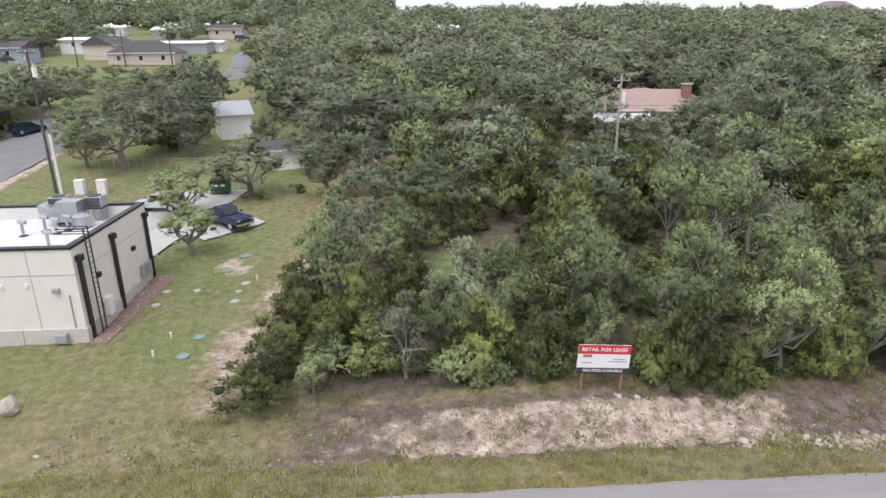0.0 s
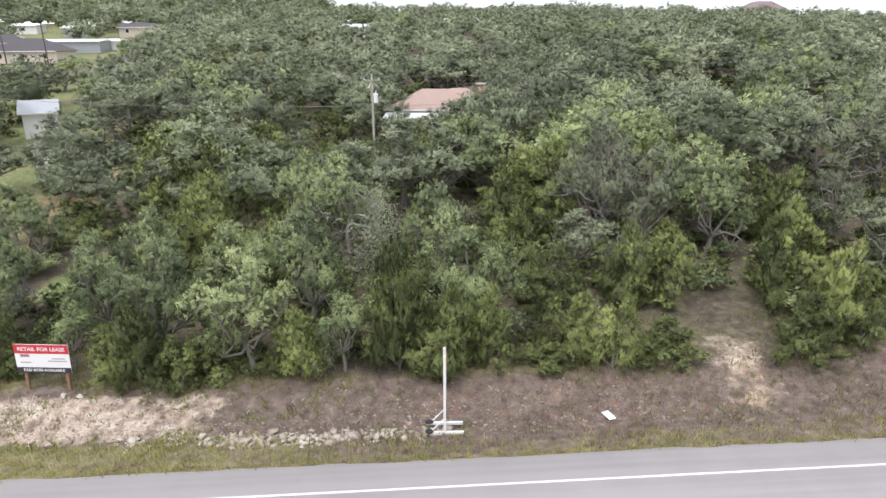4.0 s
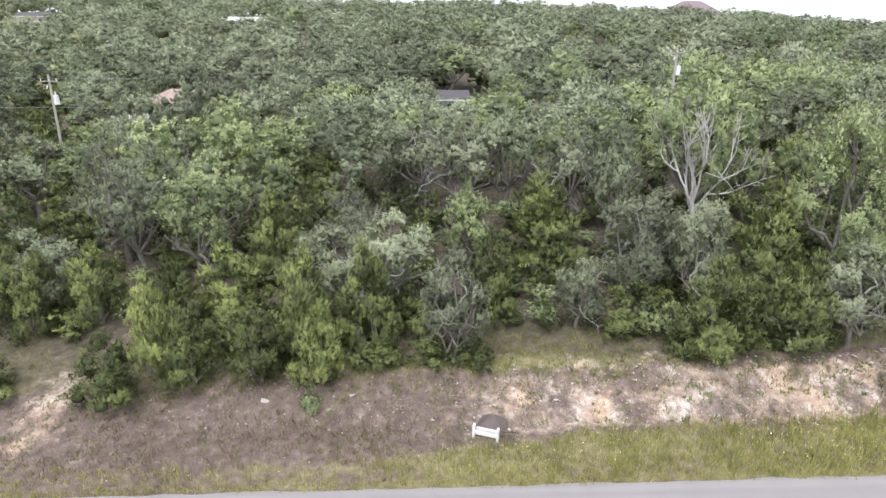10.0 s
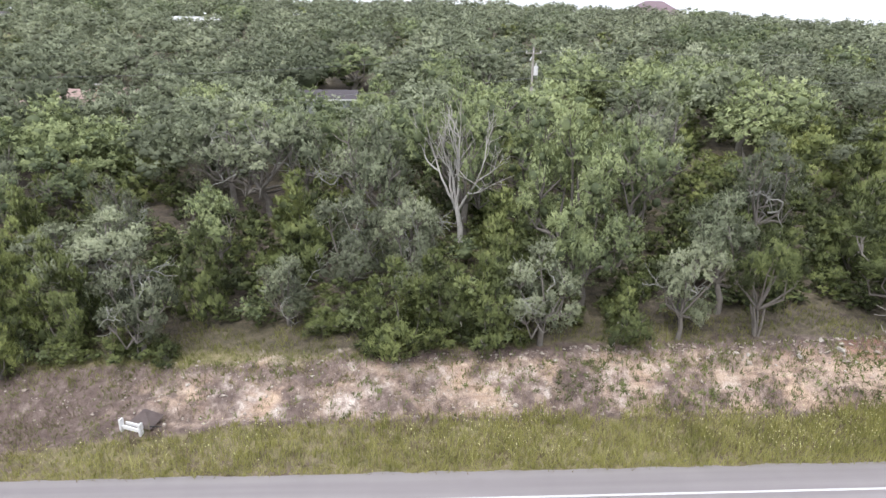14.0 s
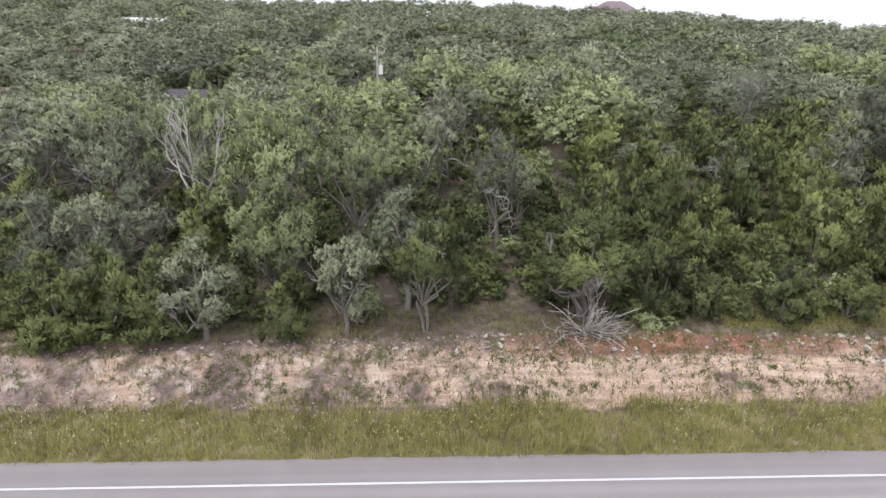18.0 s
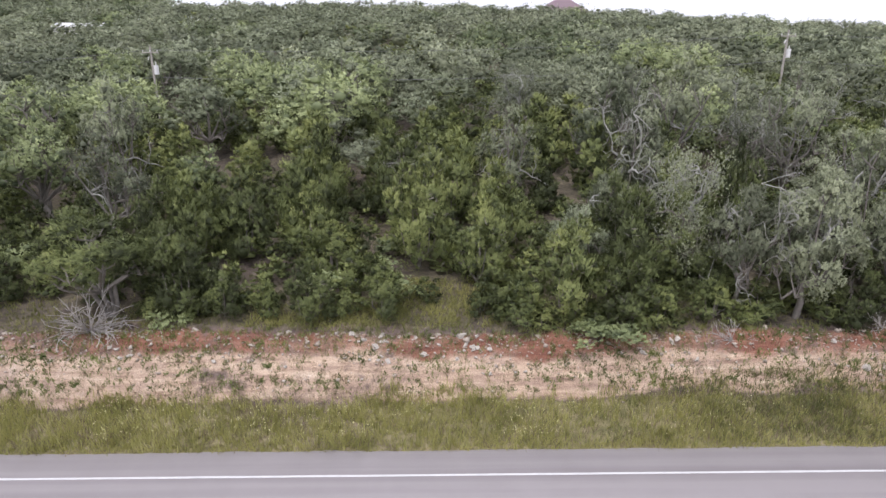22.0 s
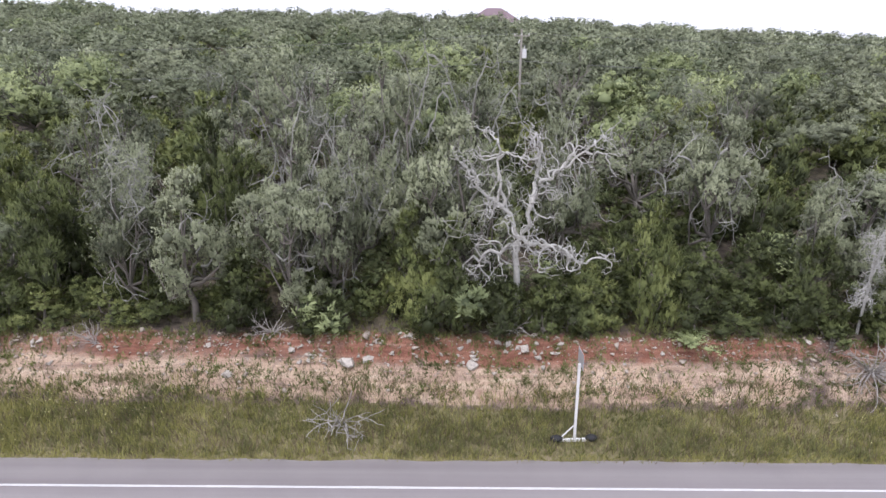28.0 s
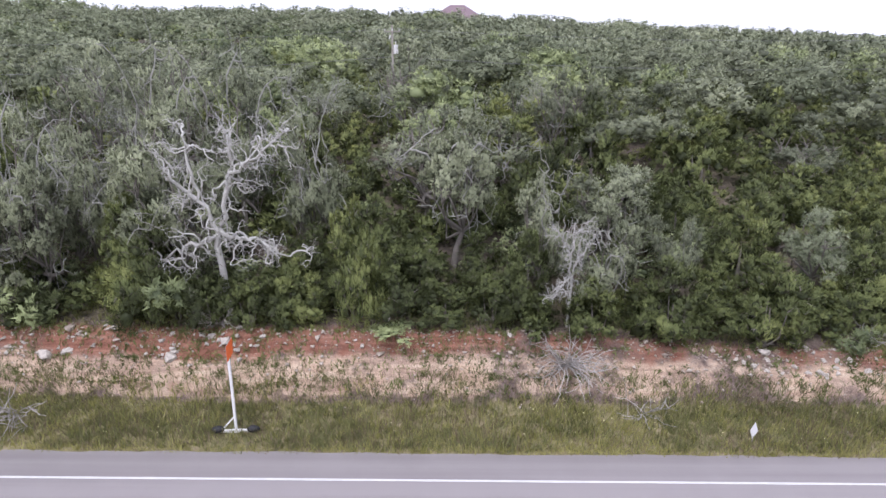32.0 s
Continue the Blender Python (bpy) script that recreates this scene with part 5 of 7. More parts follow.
    for x in (-22.0, -23.4):
        part("sensor", B(x - 0.1, x + 0.1, y0 - 0.1, y0, 3.2, 3.42, bevel=0.02), WHITE_PAINT, b)
    for y in (38.3, 43.4):
        part("wall_light", B(x1, x1 + 0.22, y - 0.18, y + 0.18, 2.9, 3.2, bevel=0.04), DARK_TRIM, b)
    part("conduit", R((-19.75, y0 - 0.05, 0.0), (-19.75, y0 - 0.05, 2.7), 0.03), STEEL, b)
    part("water_heater_box", B(x1 + 0.02, x1 + 0.42, 38.3, 38.9, 0.3, 1.5, bevel=0.06), WHITE_PAINT, b)
    part("gas_meter", B(-20.9, -20.2, y0 - 0.45, y0 - 0.1, -0.25, 0.35, bevel=0.08), GREY_METAL, b)
    for y in (44.2, 44.8, 45.3):
        part("meter_box", B(x1 + 0.02, x1 + 0.28, y - 0.2, y + 0.2, 0.6, 1.5, bevel=0.05), GREY_METAL, b)
    for x, y, s in ((-24.45, 45.3, 0.56), (-22.0, 45.3, 0.56)):
        u = thing("rooftop_condenser", pose(x, y, 4.6), "grey rooftop air-conditioning condenser on a raised stand", "air conditioner", "rooftop units")
        part("casing", B(-s, s, -s * 0.85, s * 0.85, 1.02, 1.8, bevel=0.05), GREY_METAL, u)
        part("base_rim", B(-s - 0.02, s + 0.02, -s * 0.87, s * 0.87, 0.94, 1.02), DARK_TRIM, u)
        part("fan_grille", R((0, 0, 1.8), (0, 0, 1.85), 0.44, n=20), DARK_TRIM, u)
        for lx in (-0.45, 0.45):
            for ly in (-0.36, 0.36):
                part("leg", B(lx - 0.03, lx + 0.03, ly - 0.03, ly + 0.03, 0, 0.94), STEEL, u)
        for k in range(7):
            part("louvre", B(-s + 0.06, s - 0.06, -s * 0.85 - 0.025, -s * 0.85, 1.08 + k * 0.1, 1.14 + k * 0.1), DARK_TRIM, u)
    d = thing("roof_duct", pose(-23.3, 44.4, 4.6), "large galvanised kitchen exhaust duct on white roof", "duct")
    part("body", prism(bmesh.new(), ((-1.9, 1.05), (-1.0, 0.3), (0.7, 0.3), (0.7, 1.7), (-0.6, 1.75), (-1.0, 1.25), (-1.9, 1.5)), -0.55, 0.55), STEEL, d)
    part("drum", R((1.05, -0.9, 0.1), (1.05, -0.9, 0.85), 0.62, 0.55, 18), STEEL, d)
    part("drum_cap", R((1.05, -0.9, 0.85), (1.05, -0.9, 1.02), 0.68, 0.3, 18), STEEL, d)
    part("seam", B(-0.98, 0.68, -0.575, -0.55, 1.0, 1.05), GREY_METAL, d)
    part("leg", B(-0.95, -0.85, -0.4, 0.4, 0, 0.3), STEEL, d)
    part("leg", B(0.5, 0.6, -0.4, 0.4, 0, 0.3), STEEL, d)
    for x, y in ((-25.2, 41.8), (-24.4, 42.9), (-22.9, 42.9), (-22.2, 39.2), (-29.5, 40.5), (-23.3, 42.2)):
        v = thing("roof_vent", pose(x, y, 4.6), "bent galvanised vent pipe on white roof", "vent pipe", "roof vents")
        part("pipe", R((0, 0, 0), (0, 0, 0.95), 0.1), STEEL, v)
        part("hood", R((-0.18, 0, 1.0), (0.3, 0, 0.92), 0.14), STEEL, v)
        part("flashing", R((0, 0, 0), (0, 0, 0.06), 0.3, 0.2, 12), DARK_TRIM, v)
    g = quick("gravel_strip", *strip_on_land(-18.95, 35.7, -18.3, 46.0, 0.9), GRAVEL)
    tagged(new("gravel_strip", g), "brown gravel strip along the building's side", "gravel", kind="structure")


def strip_on_land(xa, ya, xb, yb, half, raise_by=0.03, n=24, across=6):
    """A band draped on the land from one place to another."""
    a, b = np.array((xa, ya)), np.array((xb, yb))
    side = np.array((-(b - a)[1], (b - a)[0]))
    side = side / np.linalg.norm(side) * half
    k, s = np.meshgrid(np.linspace(0, 1, n), np.linspace(-1, 1, across))
    p = a + k[..., None] * (b - a) + s[..., None] * side
    z = land_height(p[..., 0], p[..., 1]) + raise_by
    v = np.concatenate([p, z[..., None]], -1).reshape(-1, 3)
    i = (np.arange(across - 1)[:, None] * n + np.arange(n - 1)[None]).ravel()
    return v, np.stack([i, i + 1, i + n + 1, i + n], -1)


commercial_building()


# ---- yard beside the building ----
drive = new("driveway", quick("driveway", *strip_on_land(-24.5, 46.8, -20.6, 69.0, 3.3, 0.16), CONCRETE))
tagged(drive, "pale concrete parking drive behind the building", "driveway", kind="structure")
drive2 = new("driveway", quick("driveway", *strip_on_land(-19.2, 54.8, -14.8, 59.2, 2.3, 0.14), CONCRETE))
tagged(drive2, "pale concrete parking bay beside the lawn", "driveway", kind="structure")


def vehicle(name, m, paint, label, pickup):
    """A parked car: nose towards +x."""
    v = thing(name, m, label, "car")
    if pickup:
        lower = ((-2.75, 0.45), (2.7, 0.45), (2.75, 0.85), (2.6, 1.08), (1.1, 1.14), (-2.7, 1.14))
        roof = ((-0.95, 1.14), (-0.8, 1.78), (0.35, 1.78), (1.05, 1.14))
    else:
        lower = ((-2.3, 0.4), (2.25, 0.4), (2.35, 0.8), (2.2, 1.0), (1.1, 1.08), (-2.3, 1.08))
        roof = ((-2.25, 1.08), (-2.0, 1.72), (0.3, 1.74), (1.1, 1.08))
    bm = prism(bmesh.new(), lower, -0.95, 0.95)
    bmesh.ops.bevel(bm, geom=bm.edges[:], offset=0.07, segments=2, affect="EDGES")
    body = part("body", bm, paint, v, smooth=False)
    if pickup:
        part("bed_liner", B(-2.62, -1.1, -0.8, 0.8, 1.1, 1.16), BLACK, body)
    bm = prism(bmesh.new(), roof, -0.78, 0.78)
    bmesh.ops.bevel(bm, geom=bm.edges[:], offset=0.06, segments=2, affect="EDGES")
    cab = part("cabin", bm, paint, v)
    (bx, _), (rx, rz), (fx, fz), (wx, wz) = roof
    part("windscreen", prism(bmesh.new(), ((fx + 0.06, fz - 0.1), (fx + 0.1, fz - 0.08), (wx - 0.04, wz + 0.08), (wx - 0.1, wz + 0.08)), -0.68, 0.68), GLASS, cab)
    part("rear_window", prism(bmesh.new(), ((rx - 0.06, rz - 0.12), (rx, rz - 0.1), (bx + 0.06, 1.25), (bx - 0.0, 1.25)), -0.64, 0.64), GLASS, cab)
    for s in (-1, 1):
        part("side_window", B((rx + 0.12), (fx + 0.25), s * 0.79 - 0.015, s * 0.79 + 0.015, 1.2, rz - 0.12), GLASS, cab)
        part("headlight", B(lower[2][0] - 0.14, lower[2][0] - 0.02, s * 0.72 - 0.17, s * 0.72 + 0.17, 0.78, 0.98, bevel=0.03), CHROME, v)
        part("tail_light", B(lower[0][0] - 0.02, lower[0][0] + 0.08, s * 0.82 - 0.1, s * 0.82 + 0.1, 0.75, 1.05, bevel=0.02), TAIL_RED, v)
        part("mirror", B(0.7, 0.85, s * 1.04 - 0.1, s * 1.04 + 0.1, 1.15, 1.32, bevel=0.03), paint, v)
        for x in (-1.75 if pickup else -1.4, 1.75 if pickup else 1.45):
            w = part("wheel", R((x, s * 0.74, 0.38), (x, s * 0.98, 0.38), 0.38, n=20), BLACK, v, smooth=False)
            part("rim", R((x, s * 0.985, 0.38), (x, s * 1.0, 0.38), 0.23, n=14), CHROME, w)
    part("front_bumper", B(lower[1][0] - 0.05, lower[1][0] + 0.1, -0.9, 0.9, 0.42, 0.66, bevel=0.04), CHROME if pickup else BLACK, v)
    part("rear_bumper", B(lower[0][0] - 0.1, lower[0][0] + 0.05, -0.9, 0.9, 0.42, 0.66, bevel=0.04), CHROME if pickup else BLACK, v)
    part("grille", B(lower[2][0] - 0.05, lower[2][0] + 0.02, -0.5, 0.5, 0.66, 0.95, bevel=0.02), BLACK, v)


vehicle("pickup_truck", pose(-16.6, 57.0, level(-16.6, 57) + 0.13, 0, 0, -38), NAVY, "dark navy pickup truck parked on the concrete bay", True)
vehicle("parked_car", pose(-24.3, 62.0, level(-24.3, 62) + 0.14, 0, 0, 175), CAR_WHITE, "white car parked on the concrete drive", False)
vehicle("parked_car", pose(-55.0, 95.5, level(-55, 95.5) + 0.1, 0, 0, 60), NAVY, "dark car on the side street", False)


def dumpster(x, y):
    d = thing("dumpster", pose(x, y, level(x, y) + 0.1, 0, 0, 8), "dark green steel dumpster beside the drive", "dumpster")
    part("bin", prism(bmesh.new(), ((-0.95, 0.1), (0.95, 0.1), (1.0, 1.35), (-1.0, 1.35)), -0.75, 0.75), GREEN_BIN, d)
    for s in (-1, 1):
        part("lid", B(s * 0.5 - 0.48, s * 0.5 + 0.48, -0.8, 0.8, 1.36, 1.44, bevel=0.02), BLACK, d)
        part("side_pocket", B(s * 1.02 - 0.06, s * 1.02 + 0.06, -0.6, 0.6, 0.7, 0.9), GREEN_BIN, d)
        part("label_plate", B(s * 0.35 - 0.2, s * 0.35 + 0.2, -0.775, -0.755, 0.8, 1.05), WHITE_PAINT, d)
    for a in (-0.8, 0.8):
        part("caster", R((a, -0.6, 0.06), (a, -0.5, 0.06), 0.08), BLACK, d)


dumpster(-20.0, 67.6)


def boulder_mesh(seed, mat, points=13):
    """An angular broken stone, about 1 m in half size."""
    rng = np.random.default_rng(seed)
    bm = bmesh.new()
    for p in unit(rng.normal(size=(points, 3))) * rng.uniform(0.75, 1.15, (points, 1)) * (1.0, 0.85, 0.9):
        bm.verts.new(p)
    hull = bmesh.ops.convex_hull(bm, input=bm.verts[:])
    bmesh.ops.delete(bm, geom=[g for g in set(hull["geom_interior"] + hull["geom_unused"]) if isinstance(g, bmesh.types.BMVert)], context="VERTS")
    bmesh.ops.triangulate(bm, faces=bm.faces[:])
    bmesh.ops.recalc_face_normals(bm, faces=bm.faces[:])
    me = bpy.data.meshes.new("boulder")
    bm.to_mesh(me)
    bm.free()
    me.materials.append(mat)
    return me


STONES = [boulder_mesh(400 + k, LIMESTONE) for k in range(5)]
RED_STONES = [boulder_mesh(420 + k, ROCK_RED) for k in range(4)]
PEBBLES = [boulder_mesh(440 + k, LIMESTONE, 9) for k in range(5)] + [boulder_mesh(450 + k, ROCK_RED, 9) for k in range(3)]
stones = random.Random(9)


def boulder(x, y, size, flat=0.7, data=None, name="boulder", label="weathered pale limestone boulder on the earth", group="boulders of the bank"):
    ob = new(name, data or stones.choice(STONES))
    ob.matrix_basis = pose(x, y, level(x, y) + size * flat * 0.05, stones.uniform(-20, 20), stones.uniform(-20, 20), stones.uniform(0, 360)) @ Matrix.Diagonal((size * stones.uniform(0.8, 1.2), size * stones.uniform(0.7, 1.0), size * flat, 1))
    return tagged(ob, label, "boulder", group)


big_stone = boulder(-19.65, 28.9, 0.6, 1.0, boulder_mesh(431, LIMESTONE, 40), label="large pale limestone boulder on the lawn", group="lawn boulder")
big_stone.matrix_basis = pose(-19.65, 28.9, level(-19.65, 28.9) + 0.3, 10, 80, 30) @ Matrix.Diagonal((0.62, 0.52, 0.56, 1))
boulder(-16.6, 25.4, 0.2)
for k, (x, y) in enumerate(((-21.0, 50.2), (-20.4, 53.0))):
    s = new("stepping_stone", STONES[k])
    s.matrix_basis = pose(x, y, level(x, y) + 0.04) @ Matrix.Diagonal((0.75, 0.5, 0.1, 1))
    tagged(s, "flat pale stepping stone in the grass", "stepping stone", "stepping stones")
for x, y, r, green in ((-12.98, 33.7, 0.37, 1), (-12.75, 35.95, 0.36, 1), (-17.07, 42.8, 0.3, 0), (-15.0, 42.8, 0.28, 0), (-17.0, 40.6, 0.29, 0), (-11.9, 40.9, 0.33, 0), (-12.0, 42.4, 0.25, 0), (-11.9, 44.0, 0.36, 0), (-13.8, 46.6, 0.3, 1), (-13.2, 49.5, 0.45, 1)):
    t = thing("septic_lid", pose(x, y, level(x, y)), "round faded green septic tank lid in the lawn" if green else "round pale concrete tank lid in the lawn", "tank lid", "tank lids")
    part("rim", R((0, 0, -0.05), (0, 0, 0.09), r, n=24), LID_GREEN if green else LID_PALE, t)
    part("cover", R((0, 0, 0.09), (0, 0, 0.13), r * 0.9, r * 0.82, 24), LID_GREEN if green else LID_PALE, t)
for x, y in ((-14.5, 36.2), (-14.7, 33.9), (-11.3, 44.9)):
    t = thing("cleanout_pipe", pose(x, y, level(x, y)), "short white cleanout pipe in the lawn", "pipe", "cleanout pipes")
    part("pipe", R((0, 0, -0.1), (0, 0, 0.3), 0.06, n=10), WHITE_PAINT, t)
    part("cap", R((0, 0, 0.3), (0, 0, 0.36), 0.075, n=10), WHITE_PAINT, t)


for x, y in ((-35.1, 68.6), (-32.9, 68.8)):
    t = thing("utility_cabinet", pose(x, y, level(x, y), 0, 0, 6), "white metal utility cabinet on the grass", "utility cabinet", "utility cabinets")
    part("body", B(-0.45, 0.45, -0.4, 0.4, 0.08, 1.5, bevel=0.05), WHITE_PAINT, t)
    part("plinth", B(-0.55, 0.55, -0.5, 0.5, -0.15, 0.08), CONCRETE, t)
    part("lid", B(-0.48, 0.48, -0.43, 0.43, 1.5, 1.56, bevel=0.02), WHITE_PAINT, t)


# ---- roadside signs ----
def letters(words, size, m, mat, parent, name):
    c = bpy.data.curves.new(name, "FONT")
    c.body, c.size, c.extrude, c.align_x, c.align_y = words, size, 0.002, "CENTER", "CENTER"
    c.offset = size * 0.02
    c.materials.append(mat)
    ob = new(name, c)
    ob.parent, ob.matrix_basis = parent, m
    return ob


def lease_sign():
    z = level(9.1, 27.55)
    s = thing("lease_sign", pose(9.1, 27.5, z, 0, 2.5, -2), "red, white and black lease sign on two timber posts", "sign")
    part("board", B(-1.27, 1.27, -0.02, 0.02, 0.98, 2.5, bevel=0.004), SIGN_WHITE, s)
    part("red_band", B(-1.27, 1.27, -0.026, -0.021, 2.02, 2.5), SIGN_RED, s)
    part("black_band", B(-1.27, 1.27, -0.026, -0.021, 0.98, 1.28), SIGN_BLACK, s)
    letters("RETAIL FOR LEASE", 0.27, pose(0, -0.03, 2.25, 90, 0, 0), SIGN_WHITE, s, "red_band_lettering")
    letters("PAD SITES AVAILABLE", 0.2, pose(0, -0.03, 1.13, 90, 0, 0), SIGN_WHITE, s, "black_band_lettering")
    logo = part("logo_patch", B(-1.02, -0.58, -0.024, -0.021, 1.83, 1.99), SIGN_GREY, s)
    for k in range(3):
        part("logo_block", B(-0.98 + k * 0.13, -0.9 + k * 0.13, -0.028, -0.0245, 1.86, 1.96), SIGN_RED, logo)
    for a, b, zz in ((0.45, 1.05, 1.73), (0.25, 1.12, 1.6), (-1.05, -0.55, 1.52)):
        part("print_line", B(a, b, -0.025, -0.021, zz, zz + 0.055), SIGN_GREY, s)
    for x in (-0.95, 1.0):
        part("post", B(x - 0.06, x + 0.06, 0.022, 0.14, -0.4, 2.3), POST_WOOD, s)
    for zz in (1.4, 2.2):
        part("rail", B(-1.2, 1.2, 0.022, 0.06, zz, zz + 0.09), POST_WOOD, s)


lease_sign()


def skid_sign(x, y, turn, high, panel, label, lean=0, single=False):
    """A road-works sign on two white uprights with skid feet and sandbags; its face looks along the road."""
    s = thing("road_work_sign", pose(x, y, level(x, y) + 0.04, lean, 0, turn), label, "road sign", "road-works signs")
    half = 0.37
    for k in (0,) if single else (-half, half):
        part("upright", B(-0.05, 0.05, k - 0.05, k + 0.05, 0.05, high - 0.05), WHITE_PAINT, s)
        part("skid_foot", B(-0.85, 0.85, k - 0.06, k + 0.06, 0.0, 0.13, bevel=0.01), WHITE_PAINT, s)
        part("brace", R((-0.6, k + 0.07, 0.12), (-0.05, k + 0.07, 0.72), 0.035, n=6), WHITE_PAINT, s)
        for e in (-0.78, 0.74) if single else (-0.7,):
            bm = bmesh.new()
            bmesh.ops.create_uvsphere(bm, u_segments=12, v_segments=8, radius=1, matrix=Matrix.Translation((e, k, 0.15)) @ Matrix.Diagonal((0.28, 0.2, 0.15, 1) if single else (0.2, 0.16, 0.07, 1)))
            part("sandbag", bm, BLACK, s, "black sandbag", True)
    for z in () if single else (0.13, 0.5):
        part("cross_tie", B(-0.04, 0.04, -half, half, z, z + 0.07), WHITE_PAINT, s)
    if panel:
        part("panel", B(0.051, 0.07, -0.45, 0.45, high - 2.2, high - 0.02, bevel=0.003), BOARD_BACK, s, "pale grey board")
        part("orange_sheet", prism(bmesh.new(), ((-0.445, high - 0.95), (0.445, high - 0.72), (0.445, high - 0.025), (-0.445, high - 0.025)), 0.071, 0.077, Matrix.Rotation(radians(90), 4, "Z") @ Matrix.Scale(-1, 4, (0, 1, 0))), ORANGE, s, "bright orange sheet")
    else:
        face = ((-0.42, high - 0.2), (0.44, high - 0.12), (0.46, high + 0.56), (-0.4, high + 0.5))
        across = Matrix.Rotation(radians(90), 4, "Z") @ Matrix.Scale(-1, 4, (0, 1, 0))
        back = part("flag_back", prism(bmesh.new(), face, 0.055, 0.066, across), BOARD_BACK, s, "grey back of the flag sheet")
        part("orange_sheet", prism(bmesh.new(), face, 0.0665, 0.073, across), ORANGE, back, "bright orange flag sheet")


skid_sign(28.3, 23.9, -3, 4.0, True, "white skid-mounted road sign with an orange and grey panel")
skid_sign(162.3, 22.5, 3, 3.75, False, "white skid-mounted sign post with an orange flag and sandbags", -1.5, True)


def fallen_sign(x, y):
    z = level(x, y)
    s = thing("fallen_barricade", pose(x, y, z, 0, 0, -22), "toppled white barricade with a grey folded sign sheet", "barricade")
    part("rail", B(-0.52, 0.52, -0.04, 0.04, 0.12, 0.3, bevel=0.01), WHITE_PAINT, s)
    part("rail", B(-0.5, 0.5, 0.16, 0.22, 0.22, 0.38, bevel=0.01), WHITE_PAINT, s)
    for k in (-0.56, 0.56):
        part("leg", B(k - 0.05, k + 0.05, -0.12, 0.1, -0.05, 0.62, bevel=0.01), WHITE_PAINT, s)
    bm = bmesh.new()
    a, b, c, d, e = (bm.verts.new(p) for p in ((-0.62, 0.22, 0.14), (0.78, 0.3, 0.12), (0.7, 1.3, 0.3), (-0.5, 1.2, 0.32), (0.12, 0.78, 0.85)))
    for u, w in ((a, b), (b, c), (c, d), (d, a)):
        bm.faces.new((u, w, e))
    bmesh.ops.solidify(bm, geom=bm.faces[:], thickness=0.02)
    part("folded_sheet", bm, SHEET_BACK, s, "grey-brown folded roll-up sign sheet")
    part("strut", R((0.1, 0.3, 0.15), (1.3, 0.5, 0.3), 0.025, n=6), BLACK, s)


fallen_sign(64.95, 24.0)
card = thing("litter_card", pose(36.2, 24.6, level(36.2, 24.6) + 0.04, 8, 5, 25), "white card litter on bare earth", "litter")
part("sheet", B(-0.22, 0.22, -0.3, 0.3, 0, 0.025, bevel=0.005), WHITE_PAINT, card)
mark = thing("marker_stake", pose(184.4, 22.0, level(184.4, 22)), "small white diamond marker on a stake in grass", "marker")
part("stake", B(-0.02, 0.02, -0.02, 0.02, -0.1, 0.5), PALE_POLE, mark)
part("diamond_plate", prism(bmesh.new(), ((0, 0.2), (0.17, 0.62), (0, 1.05), (-0.17, 0.62)), -0.03, -0.021), SIGN_WHITE, mark)


# ---- poles and wires ----
def utility_pole(x, y, foot, high, mat, drum=True, arm=True, turn=0):
    p = thing("utility_pole", pose(x, y, foot, 0, 0, turn), "weathered timber utility pole with crossarm and transformer" if drum else "timber utility pole carrying wires", "utility pole", "utility poles")
    part("shaft", R((0, 0, -0.5), (0, 0, high), 0.17, 0.11, 10), mat, p)
    if arm:
        a = part("crossarm", B(-0.9, 0.9, -0.16, -0.06, high - 0.75, high - 0.63), mat, p)
        for k in (-0.8, 0.0, 0.8):
            part("insulator", R((k, -0.11, high - 0.63), (k, -0.11, high - 0.42), 0.05, 0.04, 8), WHITE_PAINT, a)
    if drum:
        d = part("transformer", R((0.38, 0, high - 3.1), (0.38, 0, high - 2.1), 0.26, n=14), WHITE_PAINT, p, "pale transformer can")
        part("bushing", R((0.38, 0, high - 2.1), (0.38, 0, high - 1.75), 0.05, n=8), WHITE_PAINT, d)
        part("cutout", R((-0.35, -0.1, high - 1.5), (-0.2, -0.1, high - 1.1), 0.07, n=8), WHITE_PAINT, p)
    return Vector((x, y, foot + high))


def wire(a, b, sag, r=0.014):
    k = np.linspace(0, 1, 14)
    pts = np.array(a)[None] * (1 - k[:, None]) + np.array(b)[None] * k[:, None]
    pts[:, 2] -= sag * 4 * k * (1 - k)
    ob = new("power_line", quick("power_line", *tube(pts, [r] * 14, 4), BLACK_WIRE))
    tagged(ob, "thin overhead power line between the poles", "power line", "power lines")


BLACK_WIRE = plain("grey_wire", (0.22, 0.22, 0.23), 0.6, 0.2, vary=0.1, bump=0)
tops = [utility_pole(-37.9, 69.0, level(-37.9, 69), 15.2, WOOD_POLE), utility_pole(23.6, 69.7, level(23.6, 69.7) - 0.2, 10.4, PALE_POLE), utility_pole(91.7, 71.5, level(91.7, 71.5), 10.9, PALE_POLE), utility_pole(165.0, 73.0, level(165, 73), 10.4, PALE_POLE), utility_pole(240, 75, level(240, 75), 10.4, PALE_POLE)]
utility_pole(-37.3, 68.9, level(-37.3, 68.9), 6.4, WHITE_PAINT, False, False)
for a, b in zip(tops[:-1], tops[1:]):
    wire(a + Vector((0, -0.1, -0.4)), b + Vector((0, -0.1, -0.4)), 0.9)
    wire(a + Vector((0, 0, -3.4)), b + Vector((0, 0, -3.4)), 1.1, 0.02)
